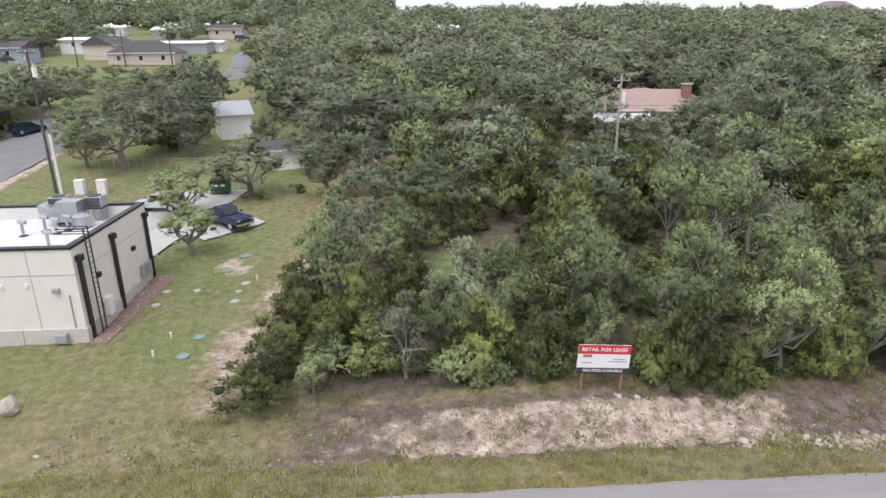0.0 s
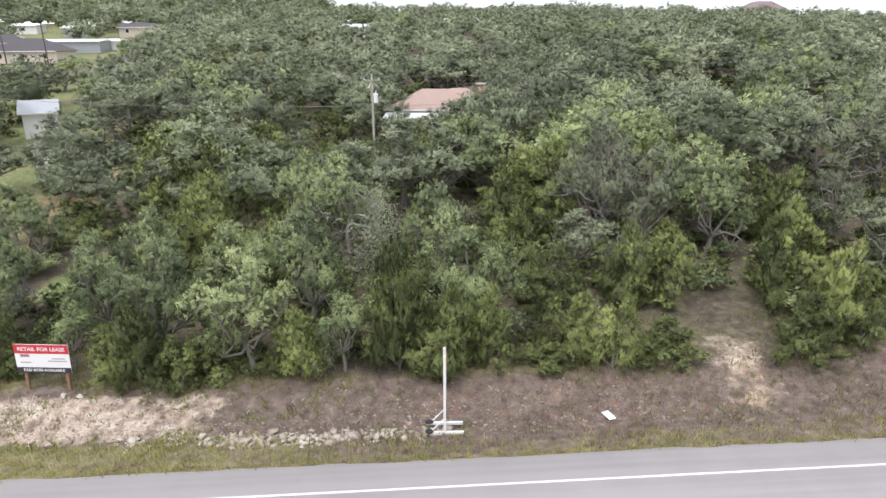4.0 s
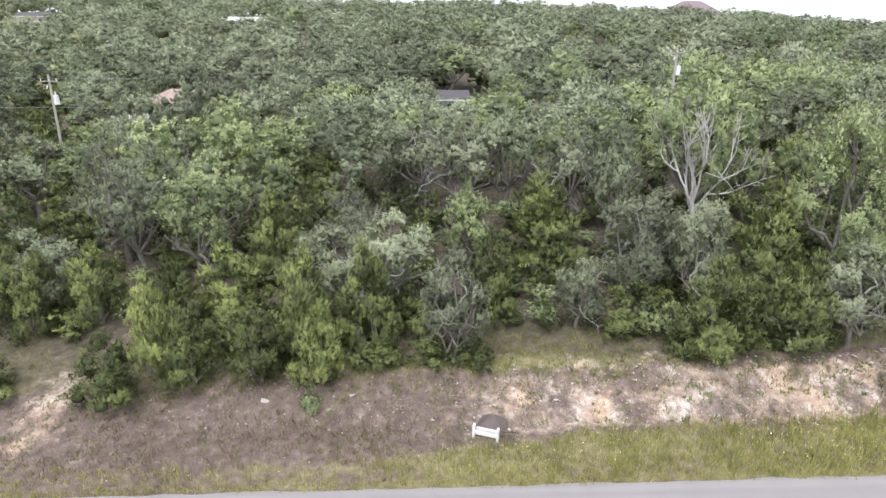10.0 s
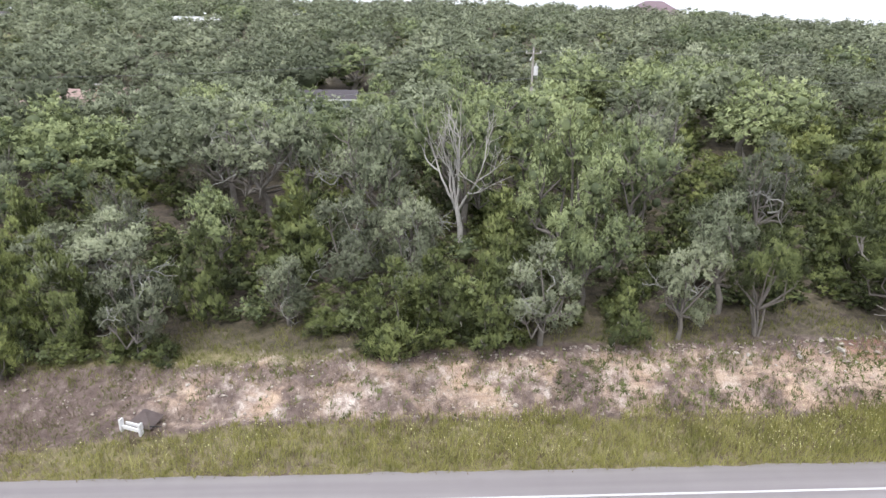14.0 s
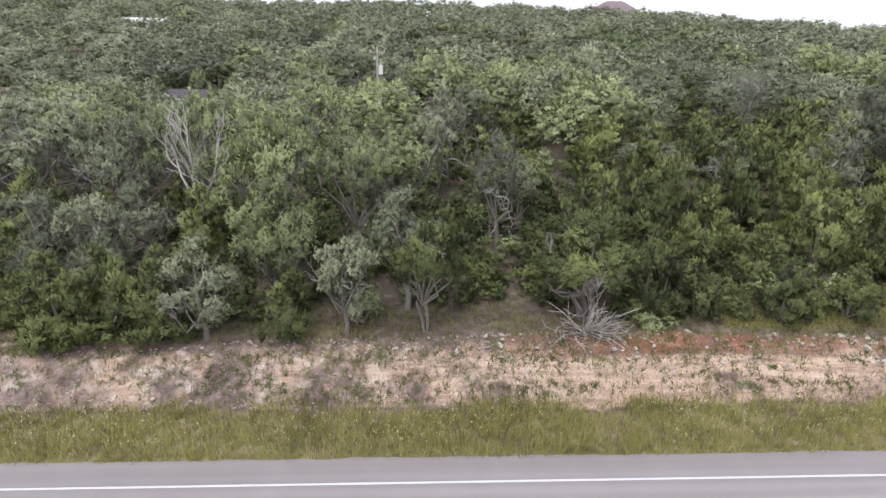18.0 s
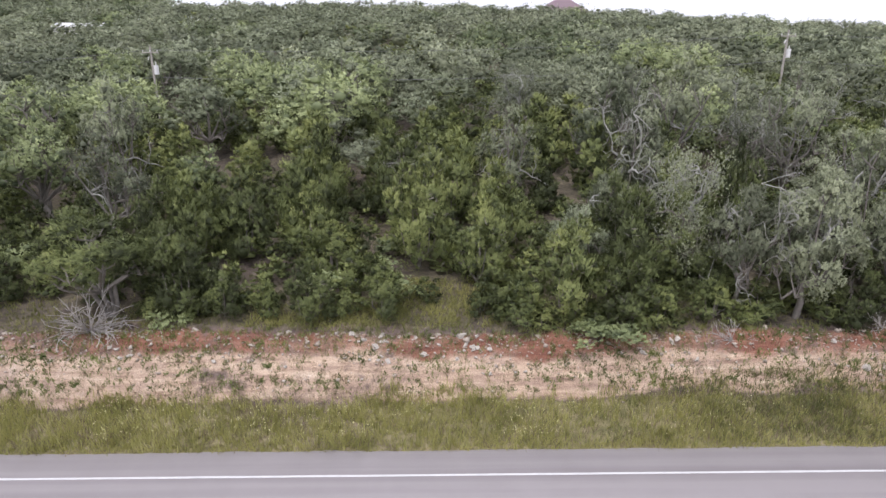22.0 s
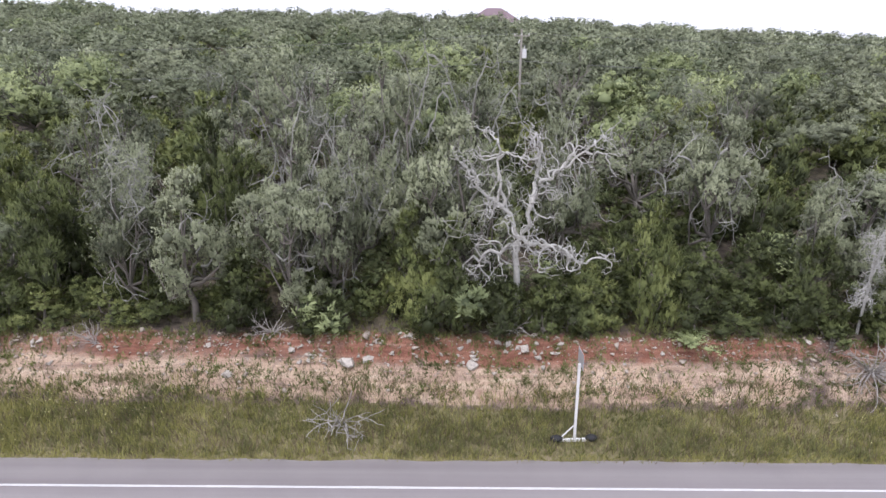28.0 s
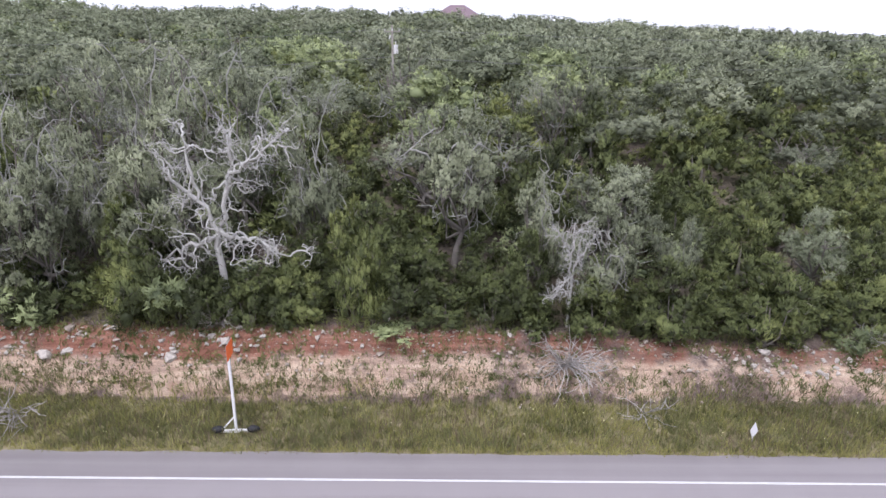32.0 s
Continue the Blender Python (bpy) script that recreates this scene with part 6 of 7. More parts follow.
for d, s in ((-0.4, 1.0), (-0.9, 1.0), (-3.6, 1.4), (-4.4, 1.6)):
    wire(tops[0] + Vector((0, 0, d)), (-112, 64, 13 + d), s)
    wire(tops[0] + Vector((0, 0, d)), (-62, 150, 20 + d), s)
for x, y, h in ((-52.3, 150, 10), (-77, 158, 10), (-34, 200, 11), (-66, 158, 8)):
    utility_pole(x, y, level(x, y), h, WOOD_POLE, False)


# ---- houses among the trees ----
def house(x, y, turn, w, d, eave, rise, walls, roofing, label, hip=True, windows=3, name="house", over=0.45, group="houses among the trees"):
    """A house w wide and d deep with a hipped or gabled roof; its front looks to -y."""
    h = thing(name, pose(x, y, level(x, y) - 0.1, 0, 0, turn), label, "house" if name == "house" else name.replace("_", " "), group)
    t = 0.2
    for a in ((-w / 2, w / 2, -d / 2, -d / 2 + t), (-w / 2, w / 2, d / 2 - t, d / 2), (-w / 2, -w / 2 + t, -d / 2 + t, d / 2 - t), (w / 2 - t, w / 2, -d / 2 + t, d / 2 - t)):
        part("wall", B(*a, -0.4, eave), walls, h)
    bm = bmesh.new()
    o = over
    e = [bm.verts.new(p) for p in ((-w / 2 - o, -d / 2 - o, eave), (w / 2 + o, -d / 2 - o, eave), (w / 2 + o, d / 2 + o, eave), (-w / 2 - o, d / 2 + o, eave))]
    k = max(0.2, w / 2 - d / 2) if hip else w / 2 + o
    r = [bm.verts.new((-k, 0, eave + rise)), bm.verts.new((k, 0, eave + rise))]
    for f in ((e[0], e[1], r[1], r[0]), (e[2], e[3], r[0], r[1]), (e[1], e[2], r[1]), (e[3], e[0], r[0]), (e[3], e[2], e[1], e[0])):
        bm.faces.new(f)
    roof = part("roof", bm, roofing, h)
    part("fascia", B(-w / 2 - o, w / 2 + o, -d / 2 - o - 0.05, -d / 2 - o, eave - 0.16, eave + 0.02), WHITE_PAINT, roof)
    if not hip:
        for s in (-1, 1):
            part("gable", prism(bmesh.new(), ((-d / 2, eave), (d / 2, eave), (0, eave + rise * 0.93)), s * (w / 2 - 0.1) - 0.08, s * (w / 2 - 0.1) + 0.08, Matrix.Rotation(radians(90), 4, "Z")), walls, h)
    for k in range(windows):
        wx = -w / 2 + w * (k + 0.5) / windows
        win = part("window", B(wx - 0.5, wx + 0.5, -d / 2 - 0.05, -d / 2 + 0.02, eave - 1.75, eave - 0.55), WHITE_PAINT, h)
        part("pane", B(wx - 0.43, wx + 0.43, -d / 2 - 0.06, -d / 2 - 0.045, eave - 1.68, eave - 0.62), GLASS, win)
    return h


h = house(33.6, 86.0, -12, 16, 8, 2.9, 2.4, PEACH, RED_SHINGLE, "low house with a terracotta hipped roof among trees")
part("chimney", B(3.6, 4.7, -2.0, -1.0, 2.5, 6.0), BRICK_RED, h, "red brick chimney")
part("cap", B(3.5, 4.8, -2.1, -0.9, 6.0, 6.15), CONCRETE, h)
house(28.3, 82.5, -14, 6.5, 4, 2.4, 0.8, WHITE_PAINT, TIN, "white shed with a pale tin roof beside the house", False, 2, "shed")
house(7.5, 79.5, 5, 4, 4, 2.6, 1.4, BRICK_RED, RED_SHINGLE, "small brick house with a terracotta roof", True, 1)
house(-25.0, 93.5, 24, 4.2, 5.5, 3.3, 1.6, WHITE_PAINT, GREY_METAL, "white gabled outbuilding with a pale metal roof", False, 0, "outbuilding")
house(-14.7, 78.5, 2, 5.5, 4, 2.3, 0.9, WHITE_PAINT, SHINGLE, "low white shed under the trees", False, 0, "shed")
house(-96, 163, 0, 12, 8, 4.0, 1.5, BLUE_SIDING, SHINGLE, "pale blue two-storey house with a grey roof", False, 2)
house(-95, 152.5, 0, 10, 6, 2.4, 1.5, BLUE_SIDING, SHINGLE, "pale blue annex with a grey-brown roof", False, 2)
house(-62.6, 164, 0, 15.5, 10, 2.4, 2.9, PEACH, SHINGLE, "beige house with a wide dark hipped roof", True, 3)
house(-75.2, 172.5, 72, 9, 9, 3.3, 2.2, PEACH, SHINGLE, "beige gabled house with a dark roof", False, 1)
house(-84.5, 184, 0, 14, 8, 3.3, 0.7, WHITE_PAINT, TIN, "white metal building with a tin roof", False, 2, "metal_building")
house(-60, 180.5, -4, 16, 7, 2.6, 0.6, GREY_METAL, TIN, "long carport with a pale tin roof", False, 0, "carport")
house(-52.2, 185, -3, 5.2, 5, 2.3, 0.6, WHITE_PAINT, TIN, "small white metal garage", False, 1, "garage")
house(-96.5, 226, 0, 8.5, 6, 2.4, 0.7, WHITE_PAINT, TIN, "white metal building beyond the carport", False, 1, "metal_building")
house(-75.5, 218, 0, 9, 7, 2.4, 1.0, GREY_METAL, TIN, "shed with a pale tin roof beyond the houses", False, 1, "shed")
house(-56.5, 216, 0, 10.5, 7, 2.8, 1.4, PEACH, SHINGLE, "beige house with a grey roof near the ridge", False, 2)
vehicle("parked_car", pose(-49.8, 206, level(-49.8, 206) + 0.14, 0, 0, 5), NAVY, "dark car parked beside the beige house", False)
house(65.0, 91.5, 0, 9.5, 5, 2.3, 1.1, GREY_METAL, SHINGLE, "low grey-roofed house behind a small lawn", False, 2)
house(35.5, 95, 0, 7, 5, 2.6, 1.2, PEACH, RED_SHINGLE, "low house with a terracotta roof in the wood", True, 1)
house(110.5, 98, 0, 3.8, 3.2, 2.2, 0.6, WHITE_PAINT, TIN, "white shed glimpsed between trees", False, 0, "shed")
house(10.3, 209, 8, 14, 7, 2.8, 1.2, WHITE_PAINT, TIN, "long low white house with a pale roof in the far wood", False, 3)

# the house with a tall mauve roof on the ridge
m = thing("ridge_house", pose(174.3, 259, 20.9), "ridge-top house with a tall mauve stepped hip roof", "house")
part("wall", B(-8.5, 8.5, -8, 8, -0.5, 5.0), PEACH, m)
bm = bmesh.new()
rings = [[bm.verts.new((sx * a, sy * a * 0.9, z)) for sx, sy in ((-1, -1), (1, -1), (1, 1), (-1, 1))] for a, z in ((10.6, 5.0), (6.2, 8.2), (3.4, 10.1), (2.6, 10.5))]
for lo, hi in zip(rings[:-1], rings[1:]):
    for k in range(4):
        bm.faces.new((lo[k], lo[(k + 1) % 4], hi[(k + 1) % 4], hi[k]))
bm.faces.new(rings[-1])
part("roof", bm, MAUVE_ROOF, m)
part("eave_board", B(-10.7, 10.7, -9.7, -9.6, 4.7, 5.05), WHITE_PAINT, m)
for k in range(4):
    part("window", B(-6.5 + k * 3.8, -5.0 + k * 3.8, -8.06, -8.0, 2.2, 4.0), GLASS, m)

# teal tank on the ridge
t = thing("water_tank", pose(-12, 900, 17.0), "teal water tank on the skyline far off", "water tank")
part("drum", R((0, 0, -1), (0, 0, 36), 16, n=36), TANK_GREEN, t)
part("cap", R((0, 0, 36), (0, 0, 40.5), 16.4, 2, 36), TANK_GREEN, t)

# side street, its sandy shoulder and the lane between the houses
tagged(new("side_street", quick("side_street", *strip_on_land(-55, 40, -52.5, 108, 7.5, 0.08, 40, 12), STREET)), "grey asphalt side street beyond the building", "road", kind="structure")
tagged(new("side_lane", quick("side_lane", *strip_on_land(-36.3, 138, -44.2, 186, 2.3, 0.1, 40, 6), STREET)), "narrow asphalt lane between the houses", "road", kind="structure")

# wire fence behind the lawn
f = thing("wire_fence", pose(0, 0, 0), "low wire fence on thin posts behind the lawn", "fence")
for k in range(14):
    x = -37 + k * 1.7
    z = level(x, 77.5)
    part("post", R((x, 77.5, z - 0.2), (x, 77.5, z + 1.3), 0.035, n=6), STEEL, f)
part("top_rail", R((-37, 77.5, level(-37, 77.5) + 1.28), (-14.9, 77.5, level(-14.9, 77.5) + 1.28), 0.02, n=5), STEEL, f)

# trees of the lawn and the street side
plant("oak", -16.6, 66.0, 6.8, 5.0, label="spreading live oak with an open crown on the lawn")
plant("elm", -17.5, 50.0, 4.8, 2.9, label="young round-headed tree on the lawn")
plant("elm", -21.6, 60.3, 5.4, 3.9, label="round-headed tree beside the drive")
plant("oak", -34.2, 77.5, 9.5, 6.2, label="tall oak beside the fence")
plant("elm", -39.0, 78.5, 6.0, 3.4, label="dark bushy tree beside the street")
plant("oak", -29.8, 85.5, 9.5, 6.5, label="wide oak behind the fence")
plant("oak", -27.2, 82.5, 7.6, 4.2, label="wide oak behind the fence")
plant("elm", -45.0, 88.0, 7.0, 4.0, label="round-headed tree beside the side street")
plant("oak", -37.0, 95.0, 9.0, 5.5, label="wide oak behind the fence")
plant("oak", -12.5, 88.0, 8.8, 5.5, label="wide oak beside the outbuilding")
plant("oak", -44, 103, 6.2, 5.0, label="wide oak beside the street")
plant("elm", -66, 100, 8.0, 5.0, label="broad tree beyond the side street")
plant("oak", -70, 88, 8.0, 5.0, label="broad tree beyond the side street")
plant("shrub", -11.6, 66.5, 1.1, 0.9, label="low dark shrub at the lawn's end")
plant("shrub", -15.0, 65.3, 0.9, 1.0, label="low scrubby bush at the drive's end")
for x, y, h, w in ((-17.6, 83.6, 5.8, 3.0), (-11.2, 73.8, 7.4, 4.4), (-9.5, 84, 9, 5), (-5, 92, 9.5, 6), (-2, 84, 9, 5.5), (-16, 104, 9, 6), (-12, 106, 9, 6)):
    plant("oak", x, y, h, w, label="wide oak beside the white outbuilding")
for i, (x, y, h, w) in enumerate(((-75, 139, 3.8, 3.2), (-70, 139, 3.4, 3.2), (-66, 138, 3.4, 3.2), (-61, 140, 3.4, 3.2), (-54, 136, 3.4, 3.2), (-49, 135, 3.9, 3.3), (-46, 140, 3.0, 3.2), (-42, 140, 5.0, 4.2), (-73, 122, 4.5, 3.9), (-68, 122, 4.7, 4.0), (-65, 126, 4.1, 3.5), (-60, 124, 3.6, 3.2), (-57, 127, 3.5, 3.2), (-51, 126, 3.3, 3.2), (-45, 122, 4.7, 4.0), (-41, 123, 3.8, 3.2), (-37, 125, 4.0, 3.4))):
    plant(("oak", "elm")[i % 2], x, y, h, w, label="broad low tree before the houses")
for i, (x, y, h, w) in enumerate(((-67, 115, 3.8, 3.2), (-61, 113, 4.3, 3.7), (-58, 116, 4.0, 3.4), (-51, 115, 4.6, 3.9), (-45, 112, 4.0, 3.4), (-41, 110, 4.9, 4.1), (-35, 111, 3.9, 3.3), (-34, 166, 7, 4.5), (-35, 184, 7.5, 5), (-34, 152, 7, 4), (-92, 200, 6, 5), (-100, 186, 8, 5), (-95, 178, 7, 4.5), (-66, 206, 3.6, 4), (-71, 203, 3.2, 3.4), (-101, 150, 7, 5))):
    plant(("oak", "elm")[i % 2], x, y, h, w, label="broad tree between the houses")
for x, y, h, w in ((33.6, 74.5, 6.4, 3.6), (28.6, 71, 5.4, 3.4), (27, 77, 4.8, 3.5), (31.2, 79.4, 4.5, 3.0), (37.6, 77, 6.6, 4.2), (22.5, 80, 5.8, 3.6), (40.2, 80, 8.8, 4.6), (6, 75.2, 5.6, 3.2), (9.6, 75.6, 5.2, 3.0), (40.0, 71.5, 7.4, 4.2), (35.0, 75.5, 6.4, 3.6), (12.5, 78, 6.5, 3.6)):
    plant("oak", x, y, h, w, label="grey-green oak before the house")
for x, y, h in ((36.9, 60, 9.6), (34.2, 67, 9.2), (37.5, 68.5, 8.8), (36.8, 72.5, 8.4), (39, 66, 7.4), (33.2, 57.5, 6.4), (43.5, 76, 8.5), (45.5, 84, 8.0)):
    plant("oak", x, y, h, 3.8, label="tall grey-green oak before the house")
plant("elm", 73.6, 76.5, 8.2, 3.8, label="broad green tree beside the low house")
plant("elm", 61.3, 84.0, 7.0, 3.0, label="dark-trunked tree on the small lawn")


# ---- bank: rubble, ledges, dead brush, tufts ----
rub = np.random.default_rng(77)


def top_edge(x):
    return float(np.interp(x, (40, 90, 130), (27.5, 28.0, 27.2)))


# larger stones along the lip of the cut
for k in range(120):
    x = rub.uniform(95, 205) if k > 60 else rub.choice([rub.uniform(119, 128), rub.uniform(149, 163), rub.uniform(185, 196)])
    y = top_edge(x) + rub.normal() * 0.45 - 0.45
    s = abs(rub.normal()) * 0.09 + 0.07 + (0.03 if k <= 60 else 0)
    boulder(x, y, s, 0.75, stones.choice(STONES + RED_STONES[:1]))
for x, y, s in ((125.3, 27.5, 0.55), (121.0, 27.6, 0.4), (119.5, 27.5, 0.38), (136.6, 27.0, 0.42), (152.0, 26.1, 0.7), (152.9, 26.3, 0.5), (158.0, 26.3, 0.65), (159.3, 27.1, 0.45), (160.6, 26.8, 0.55), (187.1, 27.0, 0.5), (189.2, 27.4, 0.45), (54.5, 26.4, 0.42), (9.9, 27.2, 0.35), (10.8, 27.0, 0.3), (11.6, 26.7, 0.3), (8.6, 27.0, 0.2), (14.0, 27.1, 0.2)):
    boulder(x, y, s * 0.7, 0.75)
# outcrops of pale broken ledge in the red earth
for cx, count in ((121.5, 6), (125.5, 9), (137, 5), (150.5, 5), (152.4, 9), (157.4, 8), (159.2, 4), (161, 10), (166, 5), (186.5, 9), (190.5, 8), (195, 6), (108, 5)):
    for k in range(count):
        x = cx + rub.normal() * 0.8
        boulder(x, top_edge(x) - rub.uniform(0.0, 1.1), rub.uniform(0.09, 0.27), 0.7, stones.choice(STONES), label="angular pale limestone ledge block in red earth", group="ledge blocks of the bank")


def rubble(name, n, spot, sizes, label):
    """Loose chips too many to count."""
    forms = [(np.array([v.co[:] for v in me.vertices]), np.array([p.vertices[:] for p in me.polygons])) for me in PEBBLES]
    bv, bf = forms[0]
    pieces = []
    for k in range(n):
        bv, bf = forms[k % 5]
        x, y = spot()
        s = sizes()
        a = rub.uniform(0, 6.28)
        v = bv * (s * rub.uniform(0.7, 1.3), s, s * 0.6)
        v = np.stack([v[:, 0] * math.cos(a) - v[:, 1] * math.sin(a) + x, v[:, 0] * math.sin(a) + v[:, 1] * math.cos(a) + y, v[:, 2]], -1)
        pieces.append((v, bf, x, y, s))
    z = land_height(np.array([p[2] for p in pieces]), np.array([p[3] for p in pieces]))
    ob = new(name, quick(name, *join([(p[0] + (0, 0, zz + p[4] * 0.15), p[1]) for p, zz in zip(pieces, z)]), CHIP))
    tagged(ob, label, "rubble", kind="stuff")


CHIP = foliage("limestone_chip", (0.22, 0.17, 0.13), (0.42, 0.36, 0.30), (0.66, 0.61, 0.54), 0.0, 0.8)
rubble("bank_rubble", 4200, lambda: ((lambda x: (x, top_edge(x) - abs(rub.normal()) * 1.1 + 0.3))(rub.uniform(86, 205))), lambda: 0.03 + rub.gamma(1.5, 0.03), "loose pale limestone chips on the cut bank")
rubble("bank_rubble", 5000, lambda: (rub.uniform(-16, 40), rub.triangular(23.2, 24.6, 27.4)), lambda: 0.018 + rub.gamma(1.2, 0.024), "loose pale limestone chips on bare earth")
rubble("bank_rubble", 640, lambda: (rub.normal() * 3.2 + 21.5, rub.normal() * 0.36 + 23.7), lambda: 0.05 + rub.gamma(1.6, 0.05), "spill of broken pale rock beside the road")
rubble("gravel_chips", 900, lambda: (rub.uniform(-19.1, -18.0), rub.uniform(35.7, 46)), lambda: 0.02 + rub.gamma(1.3, 0.02), "loose brown and white gravel beside the wall")
rubble("bank_rubble", 1900, lambda: (rub.triangular(44, 82, 95), rub.uniform(24.6, 28.2)), lambda: 0.018 + rub.gamma(1.2, 0.024), "loose pale limestone chips on the cut bank")


def blades(name, spots, high, wide, mats, label, each=5, spread=0.09, bend=0.35):
    """Tufts of grass blades, one triangle a blade."""
    n = len(spots)
    x = np.repeat(spots[:, 0], each) + rub.normal(size=n * each) * spread
    y = np.repeat(spots[:, 1], each) + rub.normal(size=n * each) * spread
    z = land_height(x, y) - 0.02
    h = np.repeat(spots[:, 2], each) * high * rub.uniform(0.5, 1.25, n * each)
    p = np.stack([x, y, z], -1)
    a = rub.uniform(0, 6.283, n * each)
    side = np.stack([np.cos(a), np.sin(a), 0 * a], -1) * wide * rub.uniform(0.6, 1.4, (n * each, 1))
    tip = p + np.stack([rub.normal(size=n * each) * bend * h, rub.normal(size=n * each) * bend * h, h], -1)
    v = np.stack([p - side, p + side, tip], 1).reshape(-1, 3)
    me = quick(name, v, np.arange(len(v)).reshape(-1, 3), mats)
    return tagged(new(name, me), label, "grass", kind="stuff")


def cover(n, x0, x1, y0, y1, chance, size=lambda x, y: 1.0):
    x, y = rub.uniform(x0, x1, n), rub.uniform(y0, y1, n)
    keep = rub.random(n) < chance(x, y)
    x, y = x[keep], y[keep]
    return np.stack([x, y, np.broadcast_to(size(x, y), x.shape)], -1)


BROWN_STEM = foliage("brown_stem", (0.11, 0.085, 0.06), (0.22, 0.17, 0.12), (0.34, 0.27, 0.19), 0.25, 0.5)
WEED = foliage("green_weed", (0.14, 0.15, 0.06), (0.285, 0.29, 0.125), (0.46, 0.46, 0.22), 0.35, 0.6)
GREY_STICK = plain("grey_stick", (0.38, 0.355, 0.325), 0.9, vary=0.3, scale=5, bump=0.4, depth=0.02)


def verge_share(x, y):
    foot = np.interp(x, (-6, 20, 26, 58, 70, 120, 135, 150), (24.0, 23.7, 22.8, 22.9, 24.6, 24.8, 25.1, 25.1))
    return smooth_step(foot + 0.4, foot - 0.5, y + (patchy(x, y, 3.0, 15) - 0.5) * 2.0) * np.interp(x, (-30, 5, 20, 30, 50, 62, 80), (0.5, 0.7, 0.45, 0.2, 0.3, 0.55, 1.0)) * np.interp(x, (125, 145), (1.0, 0.62)) * np.clip(1.9 * patchy(x, y, 3.2, 8) - 0.15, 0.05, 1.2)


lush = lambda x, y: np.interp(x, (60, 80, 100, 135, 150), (0.55, 0.85, 1.1, 0.95, 0.7)) * (0.5 + patchy(x, y, 2.0, 4))
blades("verge_grass", cover(42000, -45, 215, 21.1, 26.2, verge_share, lush), 0.55, 0.018, GRASS, "tall yellow-green grass along the road's edge", 5, 0.1)
blades("dry_verge_grass", cover(11000, -45, 215, 21.05, 25.8, verge_share, lambda x, y: 1.0), 0.28, 0.02, DRY, "dry straw-coloured grass along the road's edge", 4, 0.12)
blades("flower_stalks", cover(9000, 5, 205, 21.4, 25.4, lambda x, y: verge_share(x, y) * np.interp(x, (5, 60, 80, 200), (0.3, 0.6, 0.9, 0.7))), 0.8, 0.016, GRASS, "tall thin flower stalks in the verge", 2, 0.05, 0.12)
blades("brown_verge_stems", cover(9000, 20, 205, 21.3, 25.8, lambda x, y: (0.75 + 0.25 * (x > 135)) * (patchy(x, y, 3.0, 19) > 0.52 - 0.12 * smooth_step(130, 145, x))), 0.4, 0.016, BROWN_STEM, "dead brown stems among the verge grass", 4, 0.12)
blades("green_verge_grass", cover(16000, 128, 205, 21.3, 25.9, lambda x, y: smooth_step(128, 145, x) * np.clip(2.2 * patchy(x, y, 2.6, 29) - 0.5, 0.1, 1)), 0.38, 0.02, WEED, "fresh green weeds among the verge grass", 4, 0.12, 0.5)
blades("edge_grass", cover(9000, -45, 215, 21.05, 21.5, lambda x, y: 0.9 + 0 * x), 0.14, 0.02, GRASS, "short grass along the asphalt", 4, 0.06)
blades("bank_tufts", cover(2600, 66, 205, 24.8, 27.8, lambda x, y: 0.35 + 0.6 * (patchy(x, y, 4, 61) > 0.5)), 0.17, 0.03, DRY, "small dry tufts on the pale cut bank", 9, 0.09)
blades("green_tufts", cover(3000, 66, 205, 24.8, 28.2, lambda x, y: 0.3 + 0.5 * (patchy(x, y, 5, 67) > 0.5)), 0.22, 0.034, JUNIPER, "small olive tufts on the pale cut bank", 9, 0.09)
blades("cushion_plants", cover(2600, 84, 205, 25.0, 27.6, lambda x, y: 0.25 + 0.75 * (patchy(x, y, 3, 63) > 0.5)), 0.15, 0.035, JUNIPER, "low dark olive cushion plants on the cut bank", 16, 0.075, 0.8)
blades("wood_edge_grass", cover(12000, -6, 205, 26.8, 32, lambda x, y: 0.15 + 0.8 * (patchy(x, y, 4, 71) > 0.48)), 0.3, 0.022, GRASS, "rough grass at the wood's edge", 5, 0.12)
blades("bare_ground_tufts", cover(7000, -16, 66, 23.2, 27.8, lambda x, y: np.interp(x, (20, 40), (0.35, 0.8)) * patchy(x, y, 3, 44)), 0.16, 0.026, WEED, "thin tufts on the bare roadside earth", 7, 0.1)
blades("glade_grass", cover(2600, 113.5, 127.5, 28.2, 33.6, lambda x, y: np.where((x > 121) | (y < 30.6), 0.35 + 0.6 * (patchy(x, y, 1.5, 73) > 0.45), 0)), 0.3, 0.024, GRASS, "tan-green grass in the small glades", 5, 0.14, 0.5)
blades("bank_grass_clumps", cover(2400, -14, 31, 23.1, 27.2, lambda x, y: 0.85 * (patchy(x, y, 1.6, 47) > 0.57)), 0.26, 0.026, WEED, "green grass clumps on the bare bank", 7, 0.12, 0.5)
blades("lawn_grass", cover(26000, -45, -4, 26, 50, lambda x, y: patchy(x, y, 4, 83) ** 1.3 * smooth_step(-8.5, -10.5, x)), 0.09, 0.02, GRASS, "patchy mown lawn beside the building", 5, 0.12)

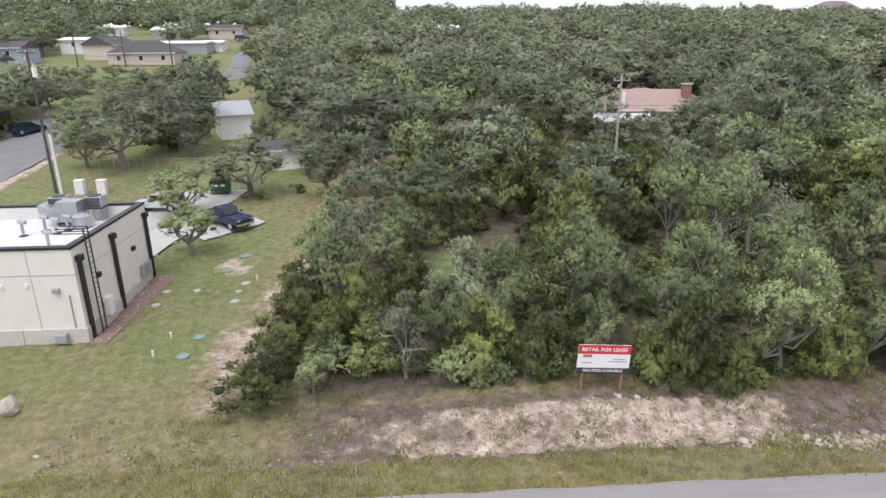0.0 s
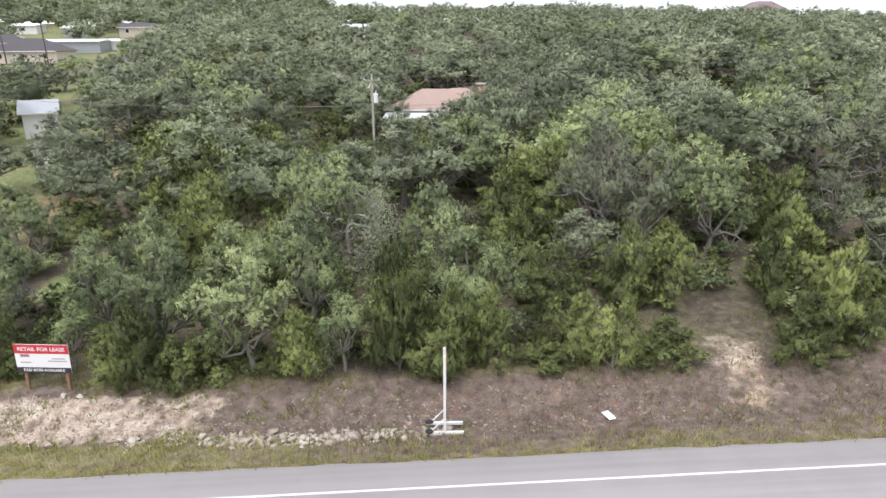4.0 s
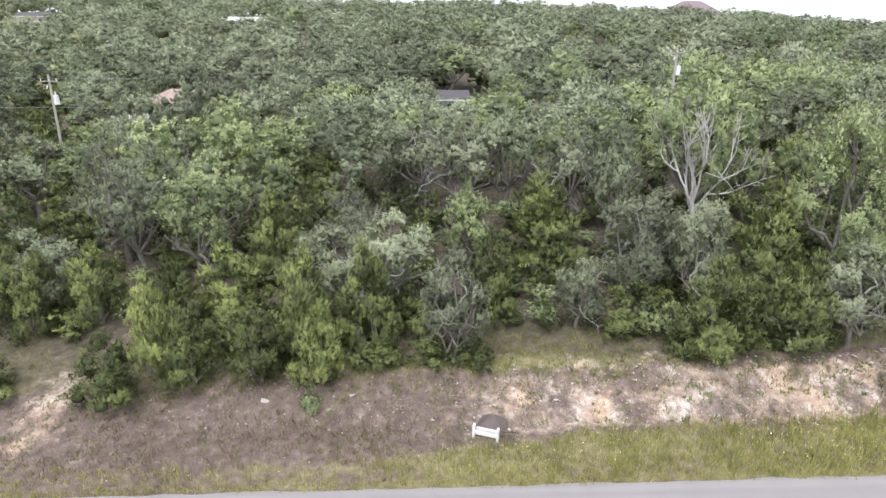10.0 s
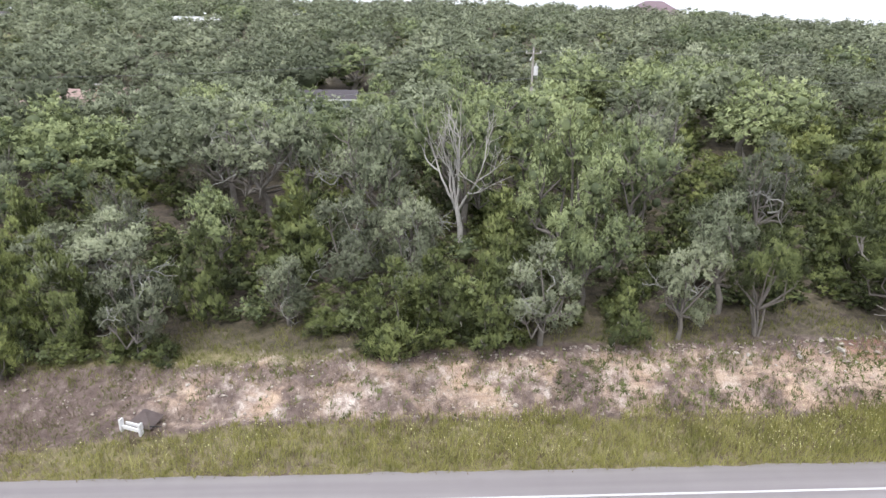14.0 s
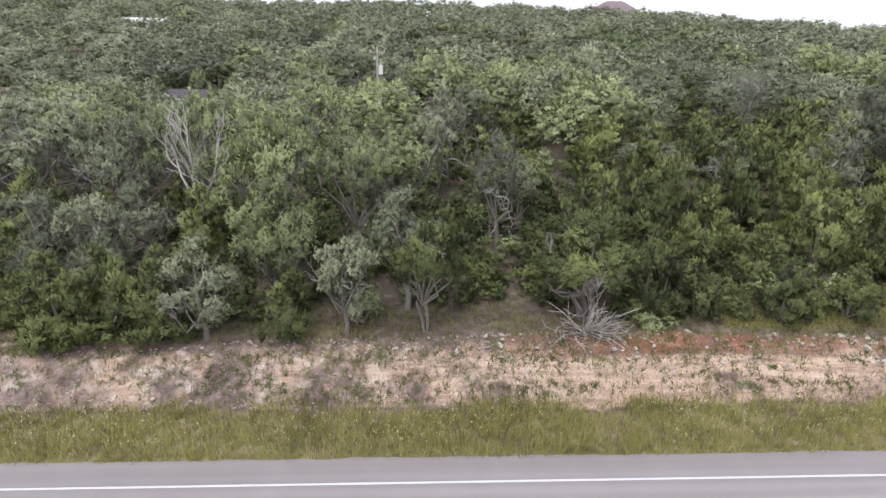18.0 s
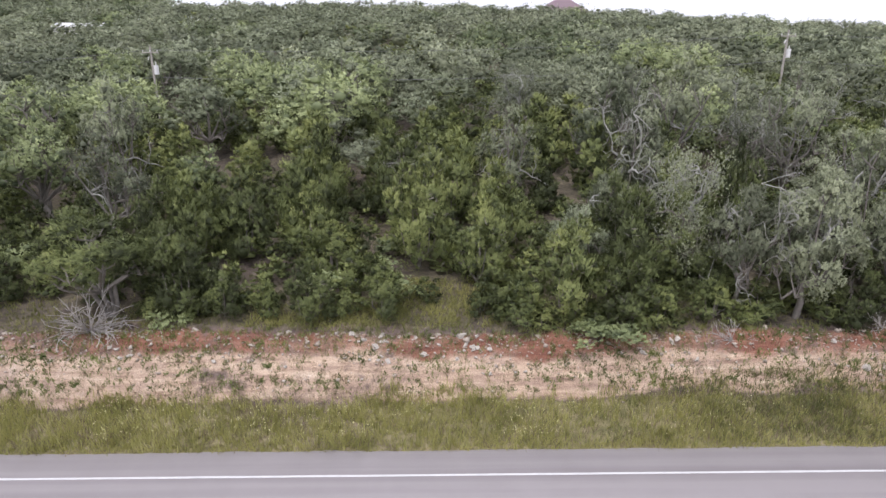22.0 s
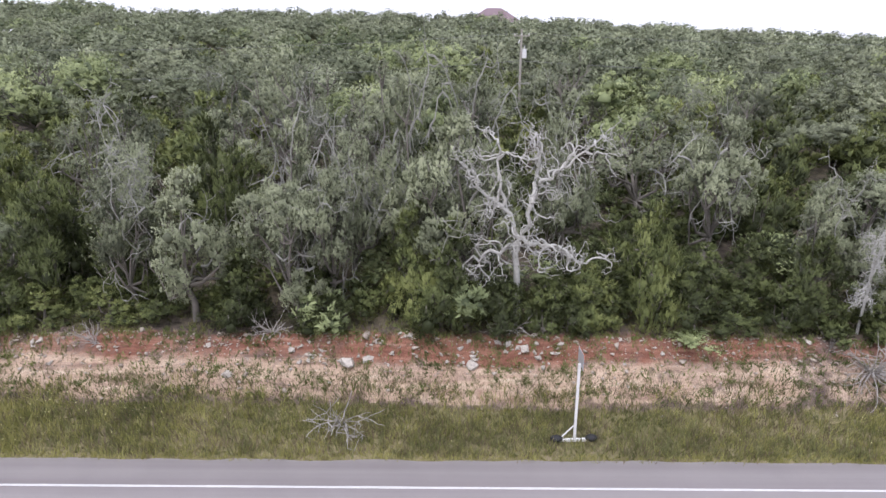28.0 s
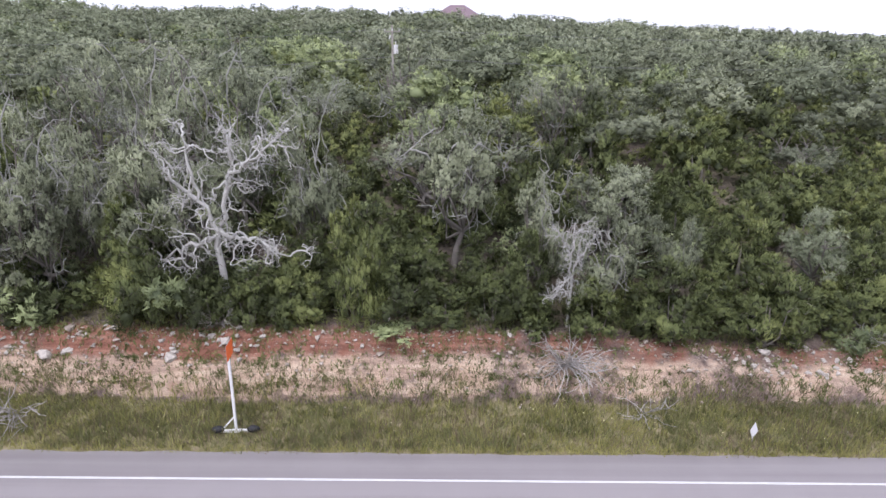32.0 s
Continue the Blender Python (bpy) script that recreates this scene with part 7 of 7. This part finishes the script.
fl = cover(17000, 5, 205, 21.5, 25.0, lambda x, y: verge_share(x, y) * (patchy(x, y, 5, 91) > 0.45) * np.interp(x, (5, 60, 80, 130, 140), (0.2, 0.4, 0.9, 0.9, 0.2)))
n = len(fl)
fx, fy = fl[:, 0], fl[:, 1]
fz = land_height(fx, fy) + rub.uniform(0.3, 0.62, n)
p = np.stack([fx, fy, fz], -1)
d = unit(rub.normal(size=(n, 3)))
s = unit(np.cross(d, rub.normal(size=(n, 3))))
t = np.cross(d, s)
k = rub.uniform(0.014, 0.032, (n, 1))
v = np.stack([p - s * k, p + t * k, p + s * k, p - t * k], 1).reshape(-1, 3)
tagged(new("wild_flowers", quick("wild_flowers", v, np.arange(4 * n).reshape(-1, 4), FLOWER)), "pale yellow wild flowers in the verge", "flowers", kind="stuff")


def dead_brush(x, y, size, seed, fan=14, label="grey dead brush on the bank", lie=0.0):
    """A fan of bare grey sticks."""
    rng = np.random.default_rng(seed)
    b = thing("dead_brush", pose(x, y, level(x, y), lie, 0, 0), label, "dead brush", "dead brush of the bank")
    for i in range(int(fan * 1.7)):
        a = rng.uniform(-1.4, 1.4)
        w = (math.sin(a), -0.25 + rng.normal() * 0.35, math.cos(a) * rng.uniform(0.3, 0.9))
        part("stick", to_bm(join(limbs((0, 0, 0.05), w, size * rng.uniform(0.5, 0.9), 0.024 * size ** 0.5, 1, rng, 0.7, 0.05, 0.22, 3))), GREY_STICK, b)


def to_bm(vf):
    bm = bmesh.new()
    v = [bm.verts.new(c) for c in vf[0]]
    for f in vf[1]:
        bm.faces.new([v[i] for i in f])
    return bm


plant("bare", 177.6, 28.3, 6.2, 1.7, label="thin leafless lichen-grey tree at the wood's edge")
plant("juniper", 159.6, 27.7, 3.6, 1.5)
plant("juniper", 161.6, 27.8, 3.0, 1.3)
dead_brush(105.4, 27.9, 2.2, 1, 22, "fan of grey dead branches under a juniper")
dead_brush(177.2, 26.2, 1.8, 2, 22, "tangle of grey dead branches hanging over the bank", 35)
dead_brush(152.1, 23.5, 1.8, 3, 16, "fallen grey dead branch at the bank's foot", 60)
dead_brush(180.5, 24.2, 1.4, 4, 12, "fallen grey dead branches at the bank's foot", 70)
dead_brush(148.0, 27.6, 1.3, 5, 8, "grey dead branches at the wood's edge", 20)
dead_brush(139.5, 26.9, 1.1, 6, 7, "grey dead branches at the wood's edge", 10)
dead_brush(160.0, 27.9, 1.2, 7, 7, "grey dead branches at the wood's edge", 20)
dead_brush(192.5, 28.0, 1.3, 8, 8, "grey dead branches at the wood's edge", 20)
for x, y, h in ((114.6, 29.4, 2.2), (119.0, 29.6, 2.4), (123.3, 31.2, 1.6), (126.4, 29.6, 1.9)):
    plant("juniper", x, y, h, 0.95, label="small upright juniper standing alone in grass")
